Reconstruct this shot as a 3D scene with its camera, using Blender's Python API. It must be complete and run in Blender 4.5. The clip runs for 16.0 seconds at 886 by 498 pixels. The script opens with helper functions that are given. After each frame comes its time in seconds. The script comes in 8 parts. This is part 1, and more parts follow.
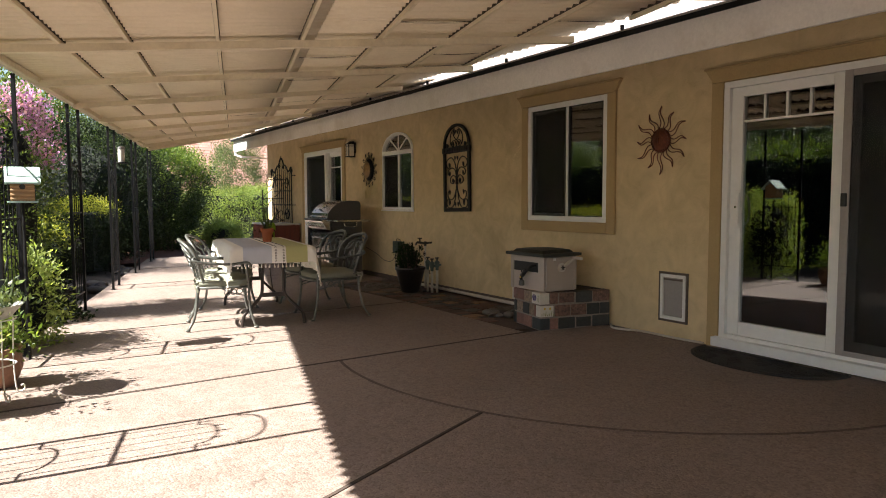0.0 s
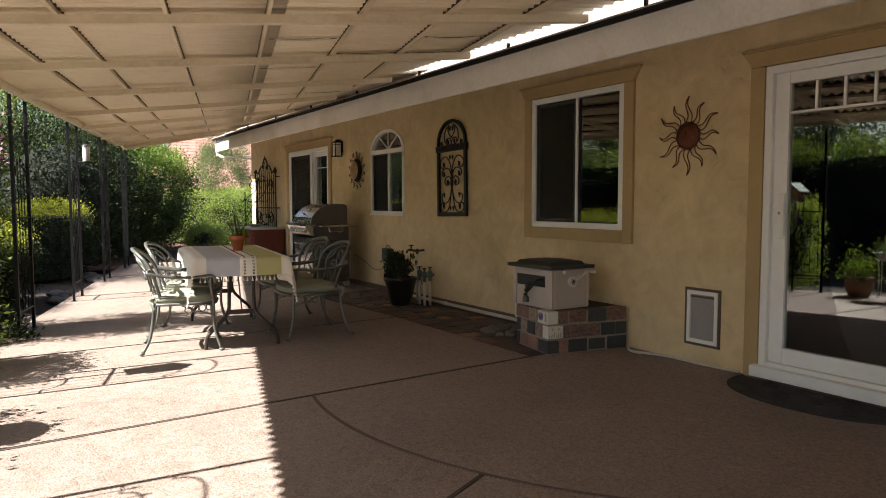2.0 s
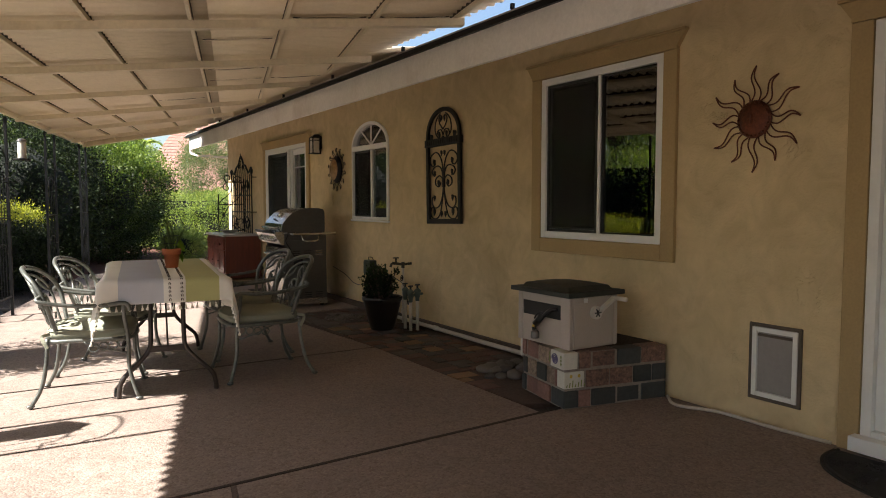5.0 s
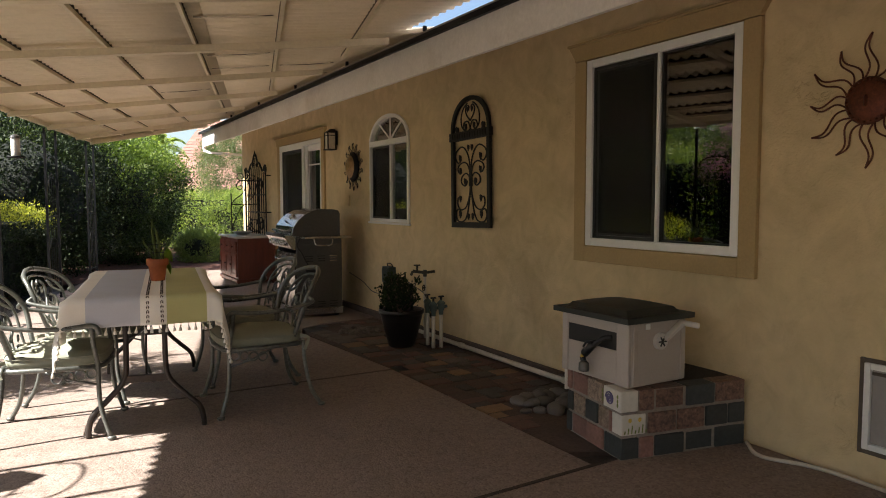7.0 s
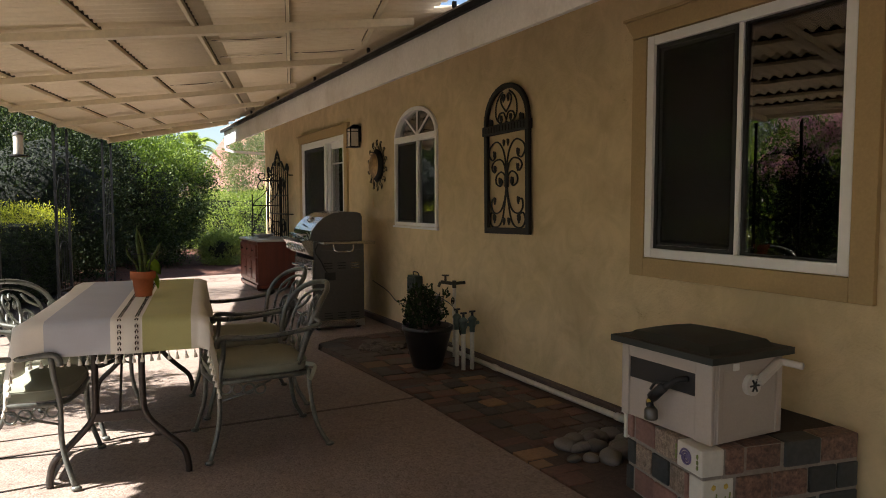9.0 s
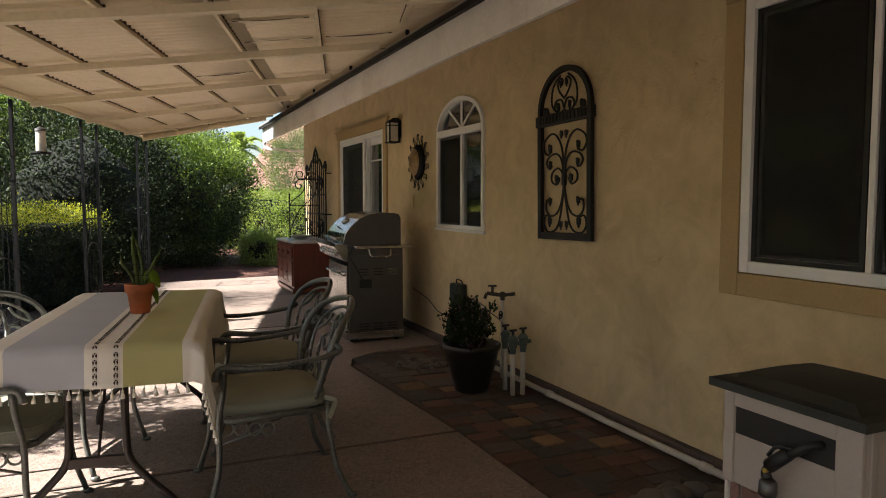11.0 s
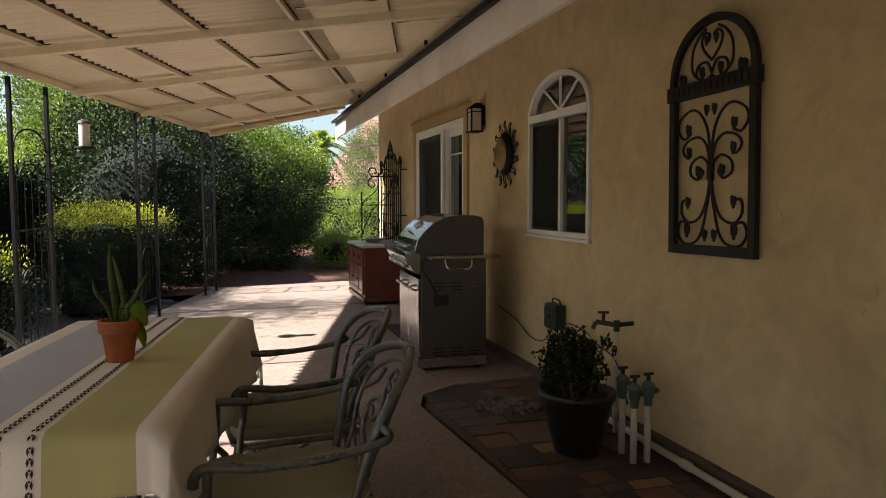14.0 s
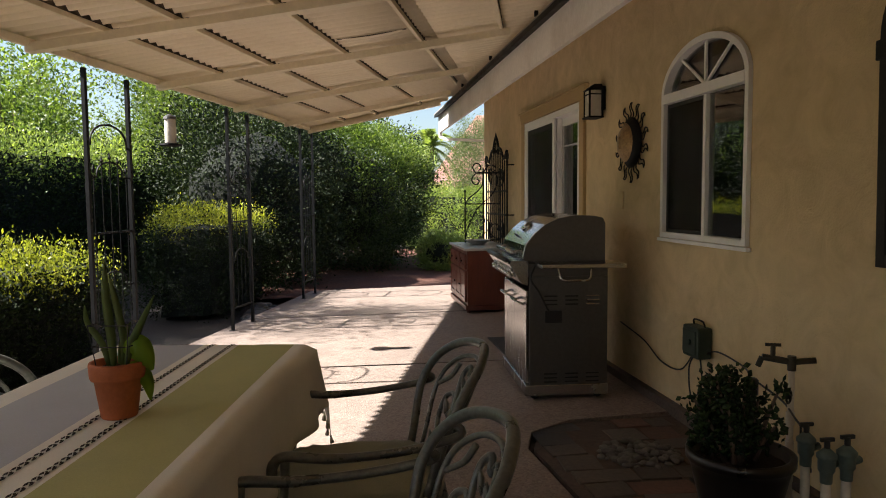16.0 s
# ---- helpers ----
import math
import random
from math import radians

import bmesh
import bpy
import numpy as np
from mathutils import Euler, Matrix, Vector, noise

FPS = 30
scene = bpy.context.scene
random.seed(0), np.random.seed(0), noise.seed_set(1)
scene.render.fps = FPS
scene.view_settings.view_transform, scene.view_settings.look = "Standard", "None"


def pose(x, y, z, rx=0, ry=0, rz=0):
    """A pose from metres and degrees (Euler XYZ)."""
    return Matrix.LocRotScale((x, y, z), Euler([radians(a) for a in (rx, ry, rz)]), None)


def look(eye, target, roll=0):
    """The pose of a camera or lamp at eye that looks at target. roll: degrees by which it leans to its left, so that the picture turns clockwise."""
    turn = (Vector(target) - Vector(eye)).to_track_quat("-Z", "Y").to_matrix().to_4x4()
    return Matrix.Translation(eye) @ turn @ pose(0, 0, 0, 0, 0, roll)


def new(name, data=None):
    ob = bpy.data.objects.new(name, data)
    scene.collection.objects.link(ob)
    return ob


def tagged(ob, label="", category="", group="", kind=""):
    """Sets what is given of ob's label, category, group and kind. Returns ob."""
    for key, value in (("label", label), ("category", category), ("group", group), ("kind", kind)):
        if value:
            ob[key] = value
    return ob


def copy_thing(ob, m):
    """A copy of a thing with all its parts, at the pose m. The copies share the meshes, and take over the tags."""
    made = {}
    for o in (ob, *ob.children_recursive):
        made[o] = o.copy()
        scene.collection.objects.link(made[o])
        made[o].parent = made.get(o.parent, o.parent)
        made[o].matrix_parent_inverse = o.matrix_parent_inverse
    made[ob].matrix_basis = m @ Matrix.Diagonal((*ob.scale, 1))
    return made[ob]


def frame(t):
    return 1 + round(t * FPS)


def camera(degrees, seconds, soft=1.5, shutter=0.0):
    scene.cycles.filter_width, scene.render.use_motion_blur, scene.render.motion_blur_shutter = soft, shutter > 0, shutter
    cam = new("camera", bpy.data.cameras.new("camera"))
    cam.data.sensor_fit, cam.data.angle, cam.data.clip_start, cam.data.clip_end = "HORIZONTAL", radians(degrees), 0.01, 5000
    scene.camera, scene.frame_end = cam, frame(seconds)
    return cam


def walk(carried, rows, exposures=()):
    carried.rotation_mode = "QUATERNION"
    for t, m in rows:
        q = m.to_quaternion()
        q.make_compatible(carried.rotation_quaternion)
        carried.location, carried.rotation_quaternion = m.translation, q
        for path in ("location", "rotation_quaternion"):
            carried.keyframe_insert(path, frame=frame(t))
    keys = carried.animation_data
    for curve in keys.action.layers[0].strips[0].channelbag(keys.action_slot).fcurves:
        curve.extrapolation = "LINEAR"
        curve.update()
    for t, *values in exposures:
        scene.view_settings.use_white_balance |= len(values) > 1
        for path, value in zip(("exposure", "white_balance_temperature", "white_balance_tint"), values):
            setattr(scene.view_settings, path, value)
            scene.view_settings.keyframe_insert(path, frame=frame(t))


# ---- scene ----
cam = camera(65.0, 16.0, soft=1.0)
PATH = [
    (0, (-1.01, 3.077, 1.171), (0.037, 4.774, 1.027), -0.2),
    (0.5, (-0.901, 3.245, 1.178), (0.149, 4.941, 1.036), -0.1),
    (1, (-0.787, 3.408, 1.191), (0.264, 5.104, 1.048), -0.2),
    (1.5, (-0.678, 3.591, 1.193), (0.378, 5.284, 1.051), -0.1),
    (2, (-0.563, 3.772, 1.185), (0.497, 5.462, 1.047), -0.1),
    (2.5, (-0.417, 3.94, 1.195), (0.641, 5.632, 1.055), -0.2),
    (3, (-0.289, 4.124, 1.19), (0.773, 5.812, 1.052), -0.1),
    (3.5, (-0.162, 4.304, 1.198), (0.905, 5.99, 1.06), -0.1),
    (4, (-0.012, 4.486, 1.198), (1.054, 6.173, 1.063), -0.1),
    (6.5, (0.519, 5.332, 1.218), (1.537, 7.049, 1.085), -0.0),
    (7, (0.615, 5.492, 1.231), (1.612, 7.22, 1.094), -0.1),
    (7.5, (0.708, 5.649, 1.231), (1.687, 7.388, 1.096), -0.1),
    (8, (0.808, 5.793, 1.236), (1.765, 7.544, 1.102), -0.1),
    (8.5, (0.889, 5.944, 1.243), (1.827, 7.705, 1.108), -0.1),
    (11, (1.259, 6.675, 1.261), (2.056, 8.504, 1.121), -0.0),
    (11.5, (1.319, 6.831, 1.258), (2.085, 8.674, 1.12), -0.1),
    (12, (1.378, 6.997, 1.258), (2.112, 8.852, 1.12), -0.1),
    (12.5, (1.439, 7.169, 1.264), (2.138, 9.037, 1.124), -0.1),
    (13, (1.504, 7.342, 1.273), (2.164, 9.225, 1.131), -0.0),
    (13.5, (1.56, 7.522, 1.275), (2.181, 9.418, 1.132), -0.0),
    (14, (1.627, 7.705, 1.274), (2.203, 9.615, 1.129), -0.1),
    (14.5, (1.691, 7.885, 1.274), (2.212, 9.811, 1.129), -0.2),
    (15, (1.737, 8.078, 1.275), (2.189, 10.021, 1.127), -0.2),
    (15.5, (1.778, 8.267, 1.275), (2.147, 10.227, 1.124), -0.3),
    (16, (1.824, 8.445, 1.267), (2.097, 10.42, 1.12), -0.5),
]

EXPOSURES = [(0.0, 2.23), (4.0, 2.12), (8.0, 2.16), (12.5, 2.09), (16.0, 2.01)]
walk(cam, [(t, look(eye, target, roll)) for t, eye, target, roll in PATH], EXPOSURES)

# ---- light ----
SUN_AZ = Vector((-0.998, 0.062))        # horizontal way towards the sun
SUN_EL = 45.8
world = bpy.data.worlds.new("world")
scene.world = world
world.use_nodes = True
wn = world.node_tree.nodes
sky = wn.new("ShaderNodeTexSky")
sky.sky_type = 'NISHITA'
sky.sun_disc = False
sky.sun_elevation = radians(SUN_EL)
sky.sun_rotation = math.atan2(SUN_AZ.x, SUN_AZ.y)
sky.dust_density = 1.5
wn["Background"].inputs["Strength"].default_value = 0.050
world.node_tree.links.new(sky.outputs[0], wn["Background"].inputs["Color"])
sun_data = bpy.data.lights.new("sun", 'SUN')
sun_data.energy, sun_data.angle, sun_data.color = 5.0, radians(0.53), (1.0, 0.955, 0.88)
sun = new("sun", sun_data)
_toward = Vector((SUN_AZ.x * math.cos(radians(SUN_EL)), SUN_AZ.y * math.cos(radians(SUN_EL)), math.sin(radians(SUN_EL))))
sun.matrix_world = look((0, 0, 30), Vector((0, 0, 30)) - _toward)


# ---- materials ----
def ramp(nt, fac, stops):
    n = nt.nodes.new("ShaderNodeValToRGB")
    el = n.color_ramp.elements
    while len(el) < len(stops):
        el.new(0.5)
    for e, (p, c) in zip(el, stops):
        e.position, e.color = p, (*c, 1)
    nt.links.new(fac, n.inputs[0])
    return n.outputs[0]


def tex(nt, kind, scale, coord, **kw):
    n = nt.nodes.new("ShaderNodeTex" + kind)
    n.inputs["Scale"].default_value = scale
    for k, v in kw.items():
        n.inputs[k].default_value = v
    nt.links.new(coord, n.inputs["Vector"])
    return n


def mixc(nt, mode, fac, a, b):
    n = nt.nodes.new("ShaderNodeMix")
    n.data_type, n.blend_type = 'RGBA', mode
    for sock, v in ((n.inputs["Factor"], fac), (n.inputs[6], a), (n.inputs[7], b)):
        if isinstance(v, (int, float)):
            sock.default_value = v
        elif isinstance(v, tuple):
            sock.default_value = (*v, 1)
        else:
            nt.links.new(v, sock)
    return n.outputs[2]


def shade(c, k):
    return tuple(min(1.0, max(0.0, x * k)) for x in c)


def surface(name, col, rough=0.7, metal=0.0, grain=60, blotch=2.5, vary=0.18, bump=0.15, rand=0.0, island=0.0, stain=None,
            stain_scale=1.3, stretch=None, rough_vary=0.1, spec=0.5, coat=0.0, depth=0.004):
    """A painted, stone, wood or cloth surface: two scales of variation and fine relief."""
    m = bpy.data.materials.new(name)
    m.use_nodes = True
    nt = m.node_tree
    b = nt.nodes["Principled BSDF"]
    coord = nt.nodes.new("ShaderNodeTexCoord").outputs["Object"]
    if stretch:
        mp = nt.nodes.new("ShaderNodeMapping")
        mp.inputs["Scale"].default_value = stretch
        nt.links.new(coord, mp.inputs["Vector"])
        coord = mp.outputs[0]
    fine = tex(nt, "Noise", grain, coord, Detail=6.0, Roughness=0.65)
    big = tex(nt, "Noise", blotch, coord, Detail=5.0, Roughness=0.6)
    c = ramp(nt, big.outputs["Fac"], [(0.25, shade(col, 1 - vary)), (0.5, col), (0.78, shade(col, 1 + vary))])
    g = ramp(nt, fine.outputs["Fac"], [(0.3, (1 - vary,) * 3), (0.7, (1 + vary * 0.6,) * 3)])
    c = mixc(nt, 'MULTIPLY', 1.0, c, g)
    if stain:
        st = tex(nt, "Noise", stain_scale, coord, Detail=8.0, Roughness=0.7)
        f = ramp(nt, st.outputs["Fac"], [(0.52, (0, 0, 0)), (0.72, (1, 1, 1))])
        c = mixc(nt, 'MIX', f, c, mixc(nt, 'MIX', 0.5, c, stain))
    if rand:
        inf = nt.nodes.new("ShaderNodeObjectInfo")
        c = mixc(nt, 'MULTIPLY', 1.0, c, ramp(nt, inf.outputs["Random"], [(0, (1 - rand,) * 3), (1, (1 + rand,) * 3)]))
    if island:
        geo = nt.nodes.new("ShaderNodeNewGeometry")
        c = mixc(nt, 'MULTIPLY', 1.0, c, ramp(nt, geo.outputs["Random Per Island"], [(0, (1 - island,) * 3), (1, (1 + island,) * 3)]))
    nt.links.new(c, b.inputs["Base Color"])
    r = ramp(nt, big.outputs["Fac"], [(0.3, (max(0.02, rough - rough_vary),) * 3), (0.7, (min(1, rough + rough_vary),) * 3)])
    nt.links.new(r, b.inputs["Roughness"])
    b.inputs["Metallic"].default_value = metal
    b.inputs["Specular IOR Level"].default_value = spec
    b.inputs["Coat Weight"].default_value = coat
    if bump:
        bp = nt.nodes.new("ShaderNodeBump")
        bp.inputs["Strength"].default_value = bump
        bp.inputs["Distance"].default_value = depth
        nt.links.new(fine.outputs["Fac"], bp.inputs["Height"])
        nt.links.new(bp.outputs[0], b.inputs["Normal"])
    return m


def stucco_mat(name, col):
    """Hand-trowelled painted stucco: skip-trowel ridges, mottled and stained paint."""
    m = bpy.data.materials.new(name)
    m.use_nodes = True
    nt = m.node_tree
    b = nt.nodes["Principled BSDF"]
    coord = nt.nodes.new("ShaderNodeTexCoord").outputs["Object"]
    big = tex(nt, "Noise", 0.9, coord, Detail=7.0, Roughness=0.62, Distortion=0.6)
    mid = tex(nt, "Noise", 5.0, coord, Detail=7.0, Roughness=0.6, Distortion=1.2)
    fine = tex(nt, "Noise", 90, coord, Detail=4.0)
    ridge = tex(nt, "Voronoi", 5.5, mixc(nt, 'ADD', 0.5, coord, mid.outputs["Color"]))
    ridge.feature = 'DISTANCE_TO_EDGE'
    c = ramp(nt, big.outputs["Fac"], [(0.24, shade(col, 0.76)), (0.44, col), (0.57, shade(col, 1.05)), (0.74, shade(col, 1.22))])
    c = mixc(nt, 'MULTIPLY', 1.0, c, ramp(nt, mid.outputs["Fac"], [(0.3, (0.87, 0.86, 0.83)), (0.7, (1.08, 1.08, 1.07))]))
    spots = ramp(nt, mid.outputs["Fac"], [(0.68, (0, 0, 0)), (0.78, (1, 1, 1))])
    c = mixc(nt, 'MIX', mixc(nt, 'MULTIPLY', 1.0, spots, (0.35, 0.35, 0.35)), c, (0.62, 0.50, 0.30))
    # old patches filled in a paler coat
    fill = ramp(nt, tex(nt, "Noise", 1.7, coord, Detail=9.0, Roughness=0.55, Distortion=0.9).outputs["Fac"], [(0.55, (0, 0, 0)), (0.63, (0.34, 0.34, 0.34)), (0.72, (0.15, 0.15, 0.15))])
    c = mixc(nt, 'MIX', fill, c, shade(col, 1.22))
    nt.links.new(c, b.inputs["Base Color"])
    b.inputs["Roughness"].default_value = 0.85
    b.inputs["Specular IOR Level"].default_value = 0.3
    edge = ramp(nt, ridge.outputs["Distance"], [(0.0, (0.16, 0.16, 0.16)), (0.05, (0, 0, 0))])
    gate = ramp(nt, tex(nt, "Noise", 3.6, coord, Detail=3.0).outputs["Fac"], [(0.58, (0, 0, 0)), (0.70, (1, 1, 1))])
    h = mixc(nt, 'ADD', 1.0, mixc(nt, 'MULTIPLY', 1.0, edge, gate), mixc(nt, 'MULTIPLY', 1.0, mid.outputs["Fac"], (0.6, 0.6, 0.6)))
    h = mixc(nt, 'ADD', 0.20, h, fine.outputs["Fac"])
    bp = nt.nodes.new("ShaderNodeBump")
    bp.inputs["Strength"].default_value = 1.0
    bp.inputs["Distance"].default_value = 0.014
    nt.links.new(h, bp.inputs["Height"])
    nt.links.new(bp.outputs[0], b.inputs["Normal"])
    return m


def aggregate_mat(name, col):
    """Exposed-aggregate concrete: small pebbles of several browns in a paler matrix, with broad stains."""
    m = bpy.data.materials.new(name)
    m.use_nodes = True
    nt = m.node_tree
    b = nt.nodes["Principled BSDF"]
    coord = nt.nodes.new("ShaderNodeTexCoord").outputs["Object"]
    peb = tex(nt, "Voronoi", 95, coord)
    peb2 = tex(nt, "Voronoi", 41, coord)
    big = tex(nt, "Noise", 0.7, coord, Detail=8.0, Roughness=0.65)
    mid = tex(nt, "Noise", 9, coord, Detail=6.0)
    c = ramp(nt, big.outputs["Fac"], [(0.25, shade(col, 0.80)), (0.5, col), (0.75, shade(col, 1.14))])
    sep = nt.nodes.new("ShaderNodeSeparateColor")
    nt.links.new(peb.outputs["Color"], sep.inputs[0])
    c = mixc(nt, 'MULTIPLY', 1.0, c, ramp(nt, sep.outputs[0], [(0.0, (0.74, 0.71, 0.69)), (0.45, (1.0, 0.99, 0.98)), (0.9, (1.06, 1.06, 1.06)), (0.97, (1.20, 1.19, 1.18))]))
    sep2 = nt.nodes.new("ShaderNodeSeparateColor")
    nt.links.new(peb2.outputs["Color"], sep2.inputs[0])
    c = mixc(nt, 'MULTIPLY', 1.0, c, ramp(nt, sep2.outputs[1], [(0.0, (0.87, 0.84, 0.82)), (0.25, (1, 1, 1)), (1.0, (1.06, 1.05, 1.04))]))
    c = mixc(nt, 'MULTIPLY', 1.0, c, ramp(nt, mid.outputs["Fac"], [(0.3, (0.88, 0.87, 0.86)), (0.7, (1.07, 1.07, 1.07))]))
    nt.links.new(c, b.inputs["Base Color"])
    r = ramp(nt, mid.outputs["Fac"], [(0.3, (0.62,) * 3), (0.7, (0.85,) * 3)])
    nt.links.new(r, b.inputs["Roughness"])
    bp = nt.nodes.new("ShaderNodeBump")
    bp.inputs["Strength"].default_value = 0.5
    bp.inputs["Distance"].default_value = 0.004
    bp.invert = True
    nt.links.new(peb.outputs["Distance"], bp.inputs["Height"])
    nt.links.new(bp.outputs[0], b.inputs["Normal"])
    return m


def leaf_mat(name, dark, light, rough=0.42, trans=0.35):
    m = bpy.data.materials.new(name)
    m.use_nodes = True
    nt = m.node_tree
    b = nt.nodes["Principled BSDF"]
    geo = nt.nodes.new("ShaderNodeNewGeometry")
    mid = tuple((a + c) / 2 for a, c in zip(dark, light))
    c = ramp(nt, geo.outputs["Random Per Island"], [(0.0, dark), (0.5, mid), (0.93, light), (1.0, shade(light, 1.25))])
    coord = nt.nodes.new("ShaderNodeTexCoord").outputs["Object"]
    big = tex(nt, "Noise", 1.4, coord, Detail=3.0)
    c = mixc(nt, 'MULTIPLY', 1.0, c, ramp(nt, big.outputs["Fac"], [(0.3, (0.72, 0.78, 0.70)), (0.7, (1.2, 1.15, 1.05))]))
    nt.links.new(c, b.inputs["Base Color"])
    b.inputs["Roughness"].default_value = rough
    b.inputs["Specular IOR Level"].default_value = 0.2
    tr = nt.nodes.new("ShaderNodeBsdfTranslucent")
    nt.links.new(mixc(nt, 'MULTIPLY', 1.0, c, (1.5, 1.6, 0.6)), tr.inputs["Color"])
    mix = nt.nodes.new("ShaderNodeMixShader")
    mix.inputs[0].default_value = trans
    nt.links.new(b.outputs[0], mix.inputs[1])
    nt.links.new(tr.outputs[0], mix.inputs[2])
    nt.links.new(mix.outputs[0], nt.nodes["Material Output"].inputs["Surface"])
    return m


def let_through(m, amount, tint):
    """A thin sheet that glows a little where light falls on its other side."""
    nt = m.node_tree
    tr = nt.nodes.new("ShaderNodeBsdfTranslucent")
    tr.inputs["Color"].default_value = (*tint, 1)
    mix = nt.nodes.new("ShaderNodeMixShader")
    mix.inputs[0].default_value = amount
    nt.links.new(nt.nodes["Principled BSDF"].outputs[0], mix.inputs[1])
    nt.links.new(tr.outputs[0], mix.inputs[2])
    nt.links.new(mix.outputs[0], nt.nodes["Material Output"].inputs["Surface"])
    return m


def glass_mat(name, tint=(0.55, 0.58, 0.56), gloss=1.0):
    m = bpy.data.materials.new(name)
    m.use_nodes = True
    nt = m.node_tree
    nt.nodes.remove(nt.nodes["Principled BSDF"])
    t = nt.nodes.new("ShaderNodeBsdfTransparent")
    t.inputs[0].default_value = (*tint, 1)
    g = nt.nodes.new("ShaderNodeBsdfGlossy")
    g.inputs["Roughness"].default_value = 0.012
    g.inputs["Color"].default_value = (gloss, gloss, gloss, 1)
    f = nt.nodes.new("ShaderNodeFresnel")
    f.inputs[0].default_value = 2.05
    mix = nt.nodes.new("ShaderNodeMixShader")
    nt.links.new(f.outputs[0], mix.inputs[0])
    nt.links.new(t.outputs[0], mix.inputs[1])
    nt.links.new(g.outputs[0], mix.inputs[2])
    nt.links.new(mix.outputs[0], nt.nodes["Material Output"].inputs["Surface"])
    return m


STUCCO = stucco_mat("stucco", (0.615, 0.48, 0.285))
TRIM = surface("trim_paint", (0.43, 0.305, 0.145), 0.8, grain=80, blotch=3, vary=0.10, bump=0.25)
WHITE = surface("white_vinyl", (0.80, 0.79, 0.76), 0.4, grain=20, blotch=2, vary=0.04, bump=0.03)
FASCIA = surface("fascia_paint", (0.86, 0.82, 0.77), 0.6, grain=40, blotch=2.0, vary=0.08, bump=0.1, stain=(0.5, 0.42, 0.33))
COVER = let_through(surface("cover_paint", (0.80, 0.715, 0.565), 0.65, grain=35, blotch=1.6, vary=0.05, bump=0.1, stain=(0.6, 0.48, 0.30)), 0.07, (0.86, 0.73, 0.54))
BEAM = surface("beam_paint", (0.78, 0.69, 0.51), 0.6, grain=30, blotch=2.5, vary=0.08, bump=0.15, stain=(0.4, 0.3, 0.18))
# dark colour for the shade in gaps under the sheets
GAP_SHADE = surface("gap_shade", (0.07, 0.05, 0.03), 0.9, grain=60, blotch=6, vary=0.3, bump=0.3)
PATIO = aggregate_mat("aggregate", (0.228, 0.180, 0.156))
JOINT_DARK = surface("joint_filler", (0.055, 0.038, 0.030), 0.95, grain=60, blotch=6, vary=0.3, bump=0.4)
JOINT_GREY = surface("tooled_groove", (0.115, 0.085, 0.070), 0.95, grain=60, blotch=6, vary=0.3, bump=0.4)
SOIL = surface("soil", (0.045, 0.034, 0.027), 0.95, grain=45, blotch=1.5, vary=0.35, bump=0.9, depth=0.02)
MULCH = surface("bark_mulch", (0.13, 0.052, 0.034), 0.95, grain=38, blotch=3, vary=0.4, bump=1.0, island=0.3, depth=0.02)
IRON = surface("black_iron", (0.007, 0.007, 0.008), 0.55, metal=0.0, spec=0.2, grain=70, blotch=6, vary=0.3, bump=0.15)
GATE_IRON = surface("antique_black_iron", (0.012, 0.011, 0.011), 0.6, metal=0.2, grain=90, blotch=6, vary=0.3, bump=0.4)
CHAIR_METAL = surface("weathered_green_bronze", (0.13, 0.135, 0.122), 0.34, metal=0.4, grain=60, blotch=8, vary=0.3, bump=0.25)
CUSHION = surface("sage_cushion", (0.25, 0.255, 0.195), 0.9, grain=240, blotch=6, vary=0.12, bump=0.35)
CLOTH_WHITE = surface("cream_cotton", (0.78, 0.74, 0.66), 0.9, grain=300, blotch=5, vary=0.06, bump=0.3)
CLOTH_BLUE = surface("grey_blue_cotton", (0.47, 0.48, 0.52), 0.9, grain=300, blotch=5, vary=0.07, bump=0.3)
CLOTH_GREEN = surface("lime_cotton", (0.47, 0.45, 0.20), 0.9, grain=300, blotch=5, vary=0.08, bump=0.3)
CLOTH_DARK = surface("dark_brown_thread", (0.03, 0.017, 0.012), 0.9, grain=300, blotch=5, vary=0.2, bump=0.3)
TABLE_STEEL = surface("brown_steel", (0.05, 0.04, 0.035), 0.4, metal=0.5, grain=60, blotch=6, vary=0.2, bump=0.1)
TABLE_TOP = surface("table_plastic", (0.55, 0.52, 0.47), 0.5, grain=60, blotch=4, vary=0.06, bump=0.1)
TERRACOTTA = surface("terracotta", (0.44, 0.125, 0.045), 0.8, grain=70, blotch=5, vary=0.14, bump=0.2)
STEEL = surface("stainless_steel", (0.50, 0.49, 0.47), 0.22, metal=1.0, grain=30, blotch=3, vary=0.08, bump=0.04, stretch=(1, 14, 1), rough_vary=0.08)
STEEL_DARK = surface("dull_steel", (0.145, 0.14, 0.135), 0.42, metal=0.9, grain=40, blotch=3, vary=0.12, bump=0.05)
BLACK_PLASTIC = surface("black_plastic", (0.014, 0.014, 0.015), 0.45, grain=60, blotch=5, vary=0.2, bump=0.1)
WOOD_RED = surface("red_stained_wood", (0.12, 0.029, 0.016), 0.38, grain=22, blotch=2.2, vary=0.25, bump=0.1, stretch=(9, 9, 1), coat=0.3)
SLATE_TOP = surface("grey_counter", (0.40, 0.40, 0.37), 0.35, grain=70, blotch=4, vary=0.12, bump=0.05)
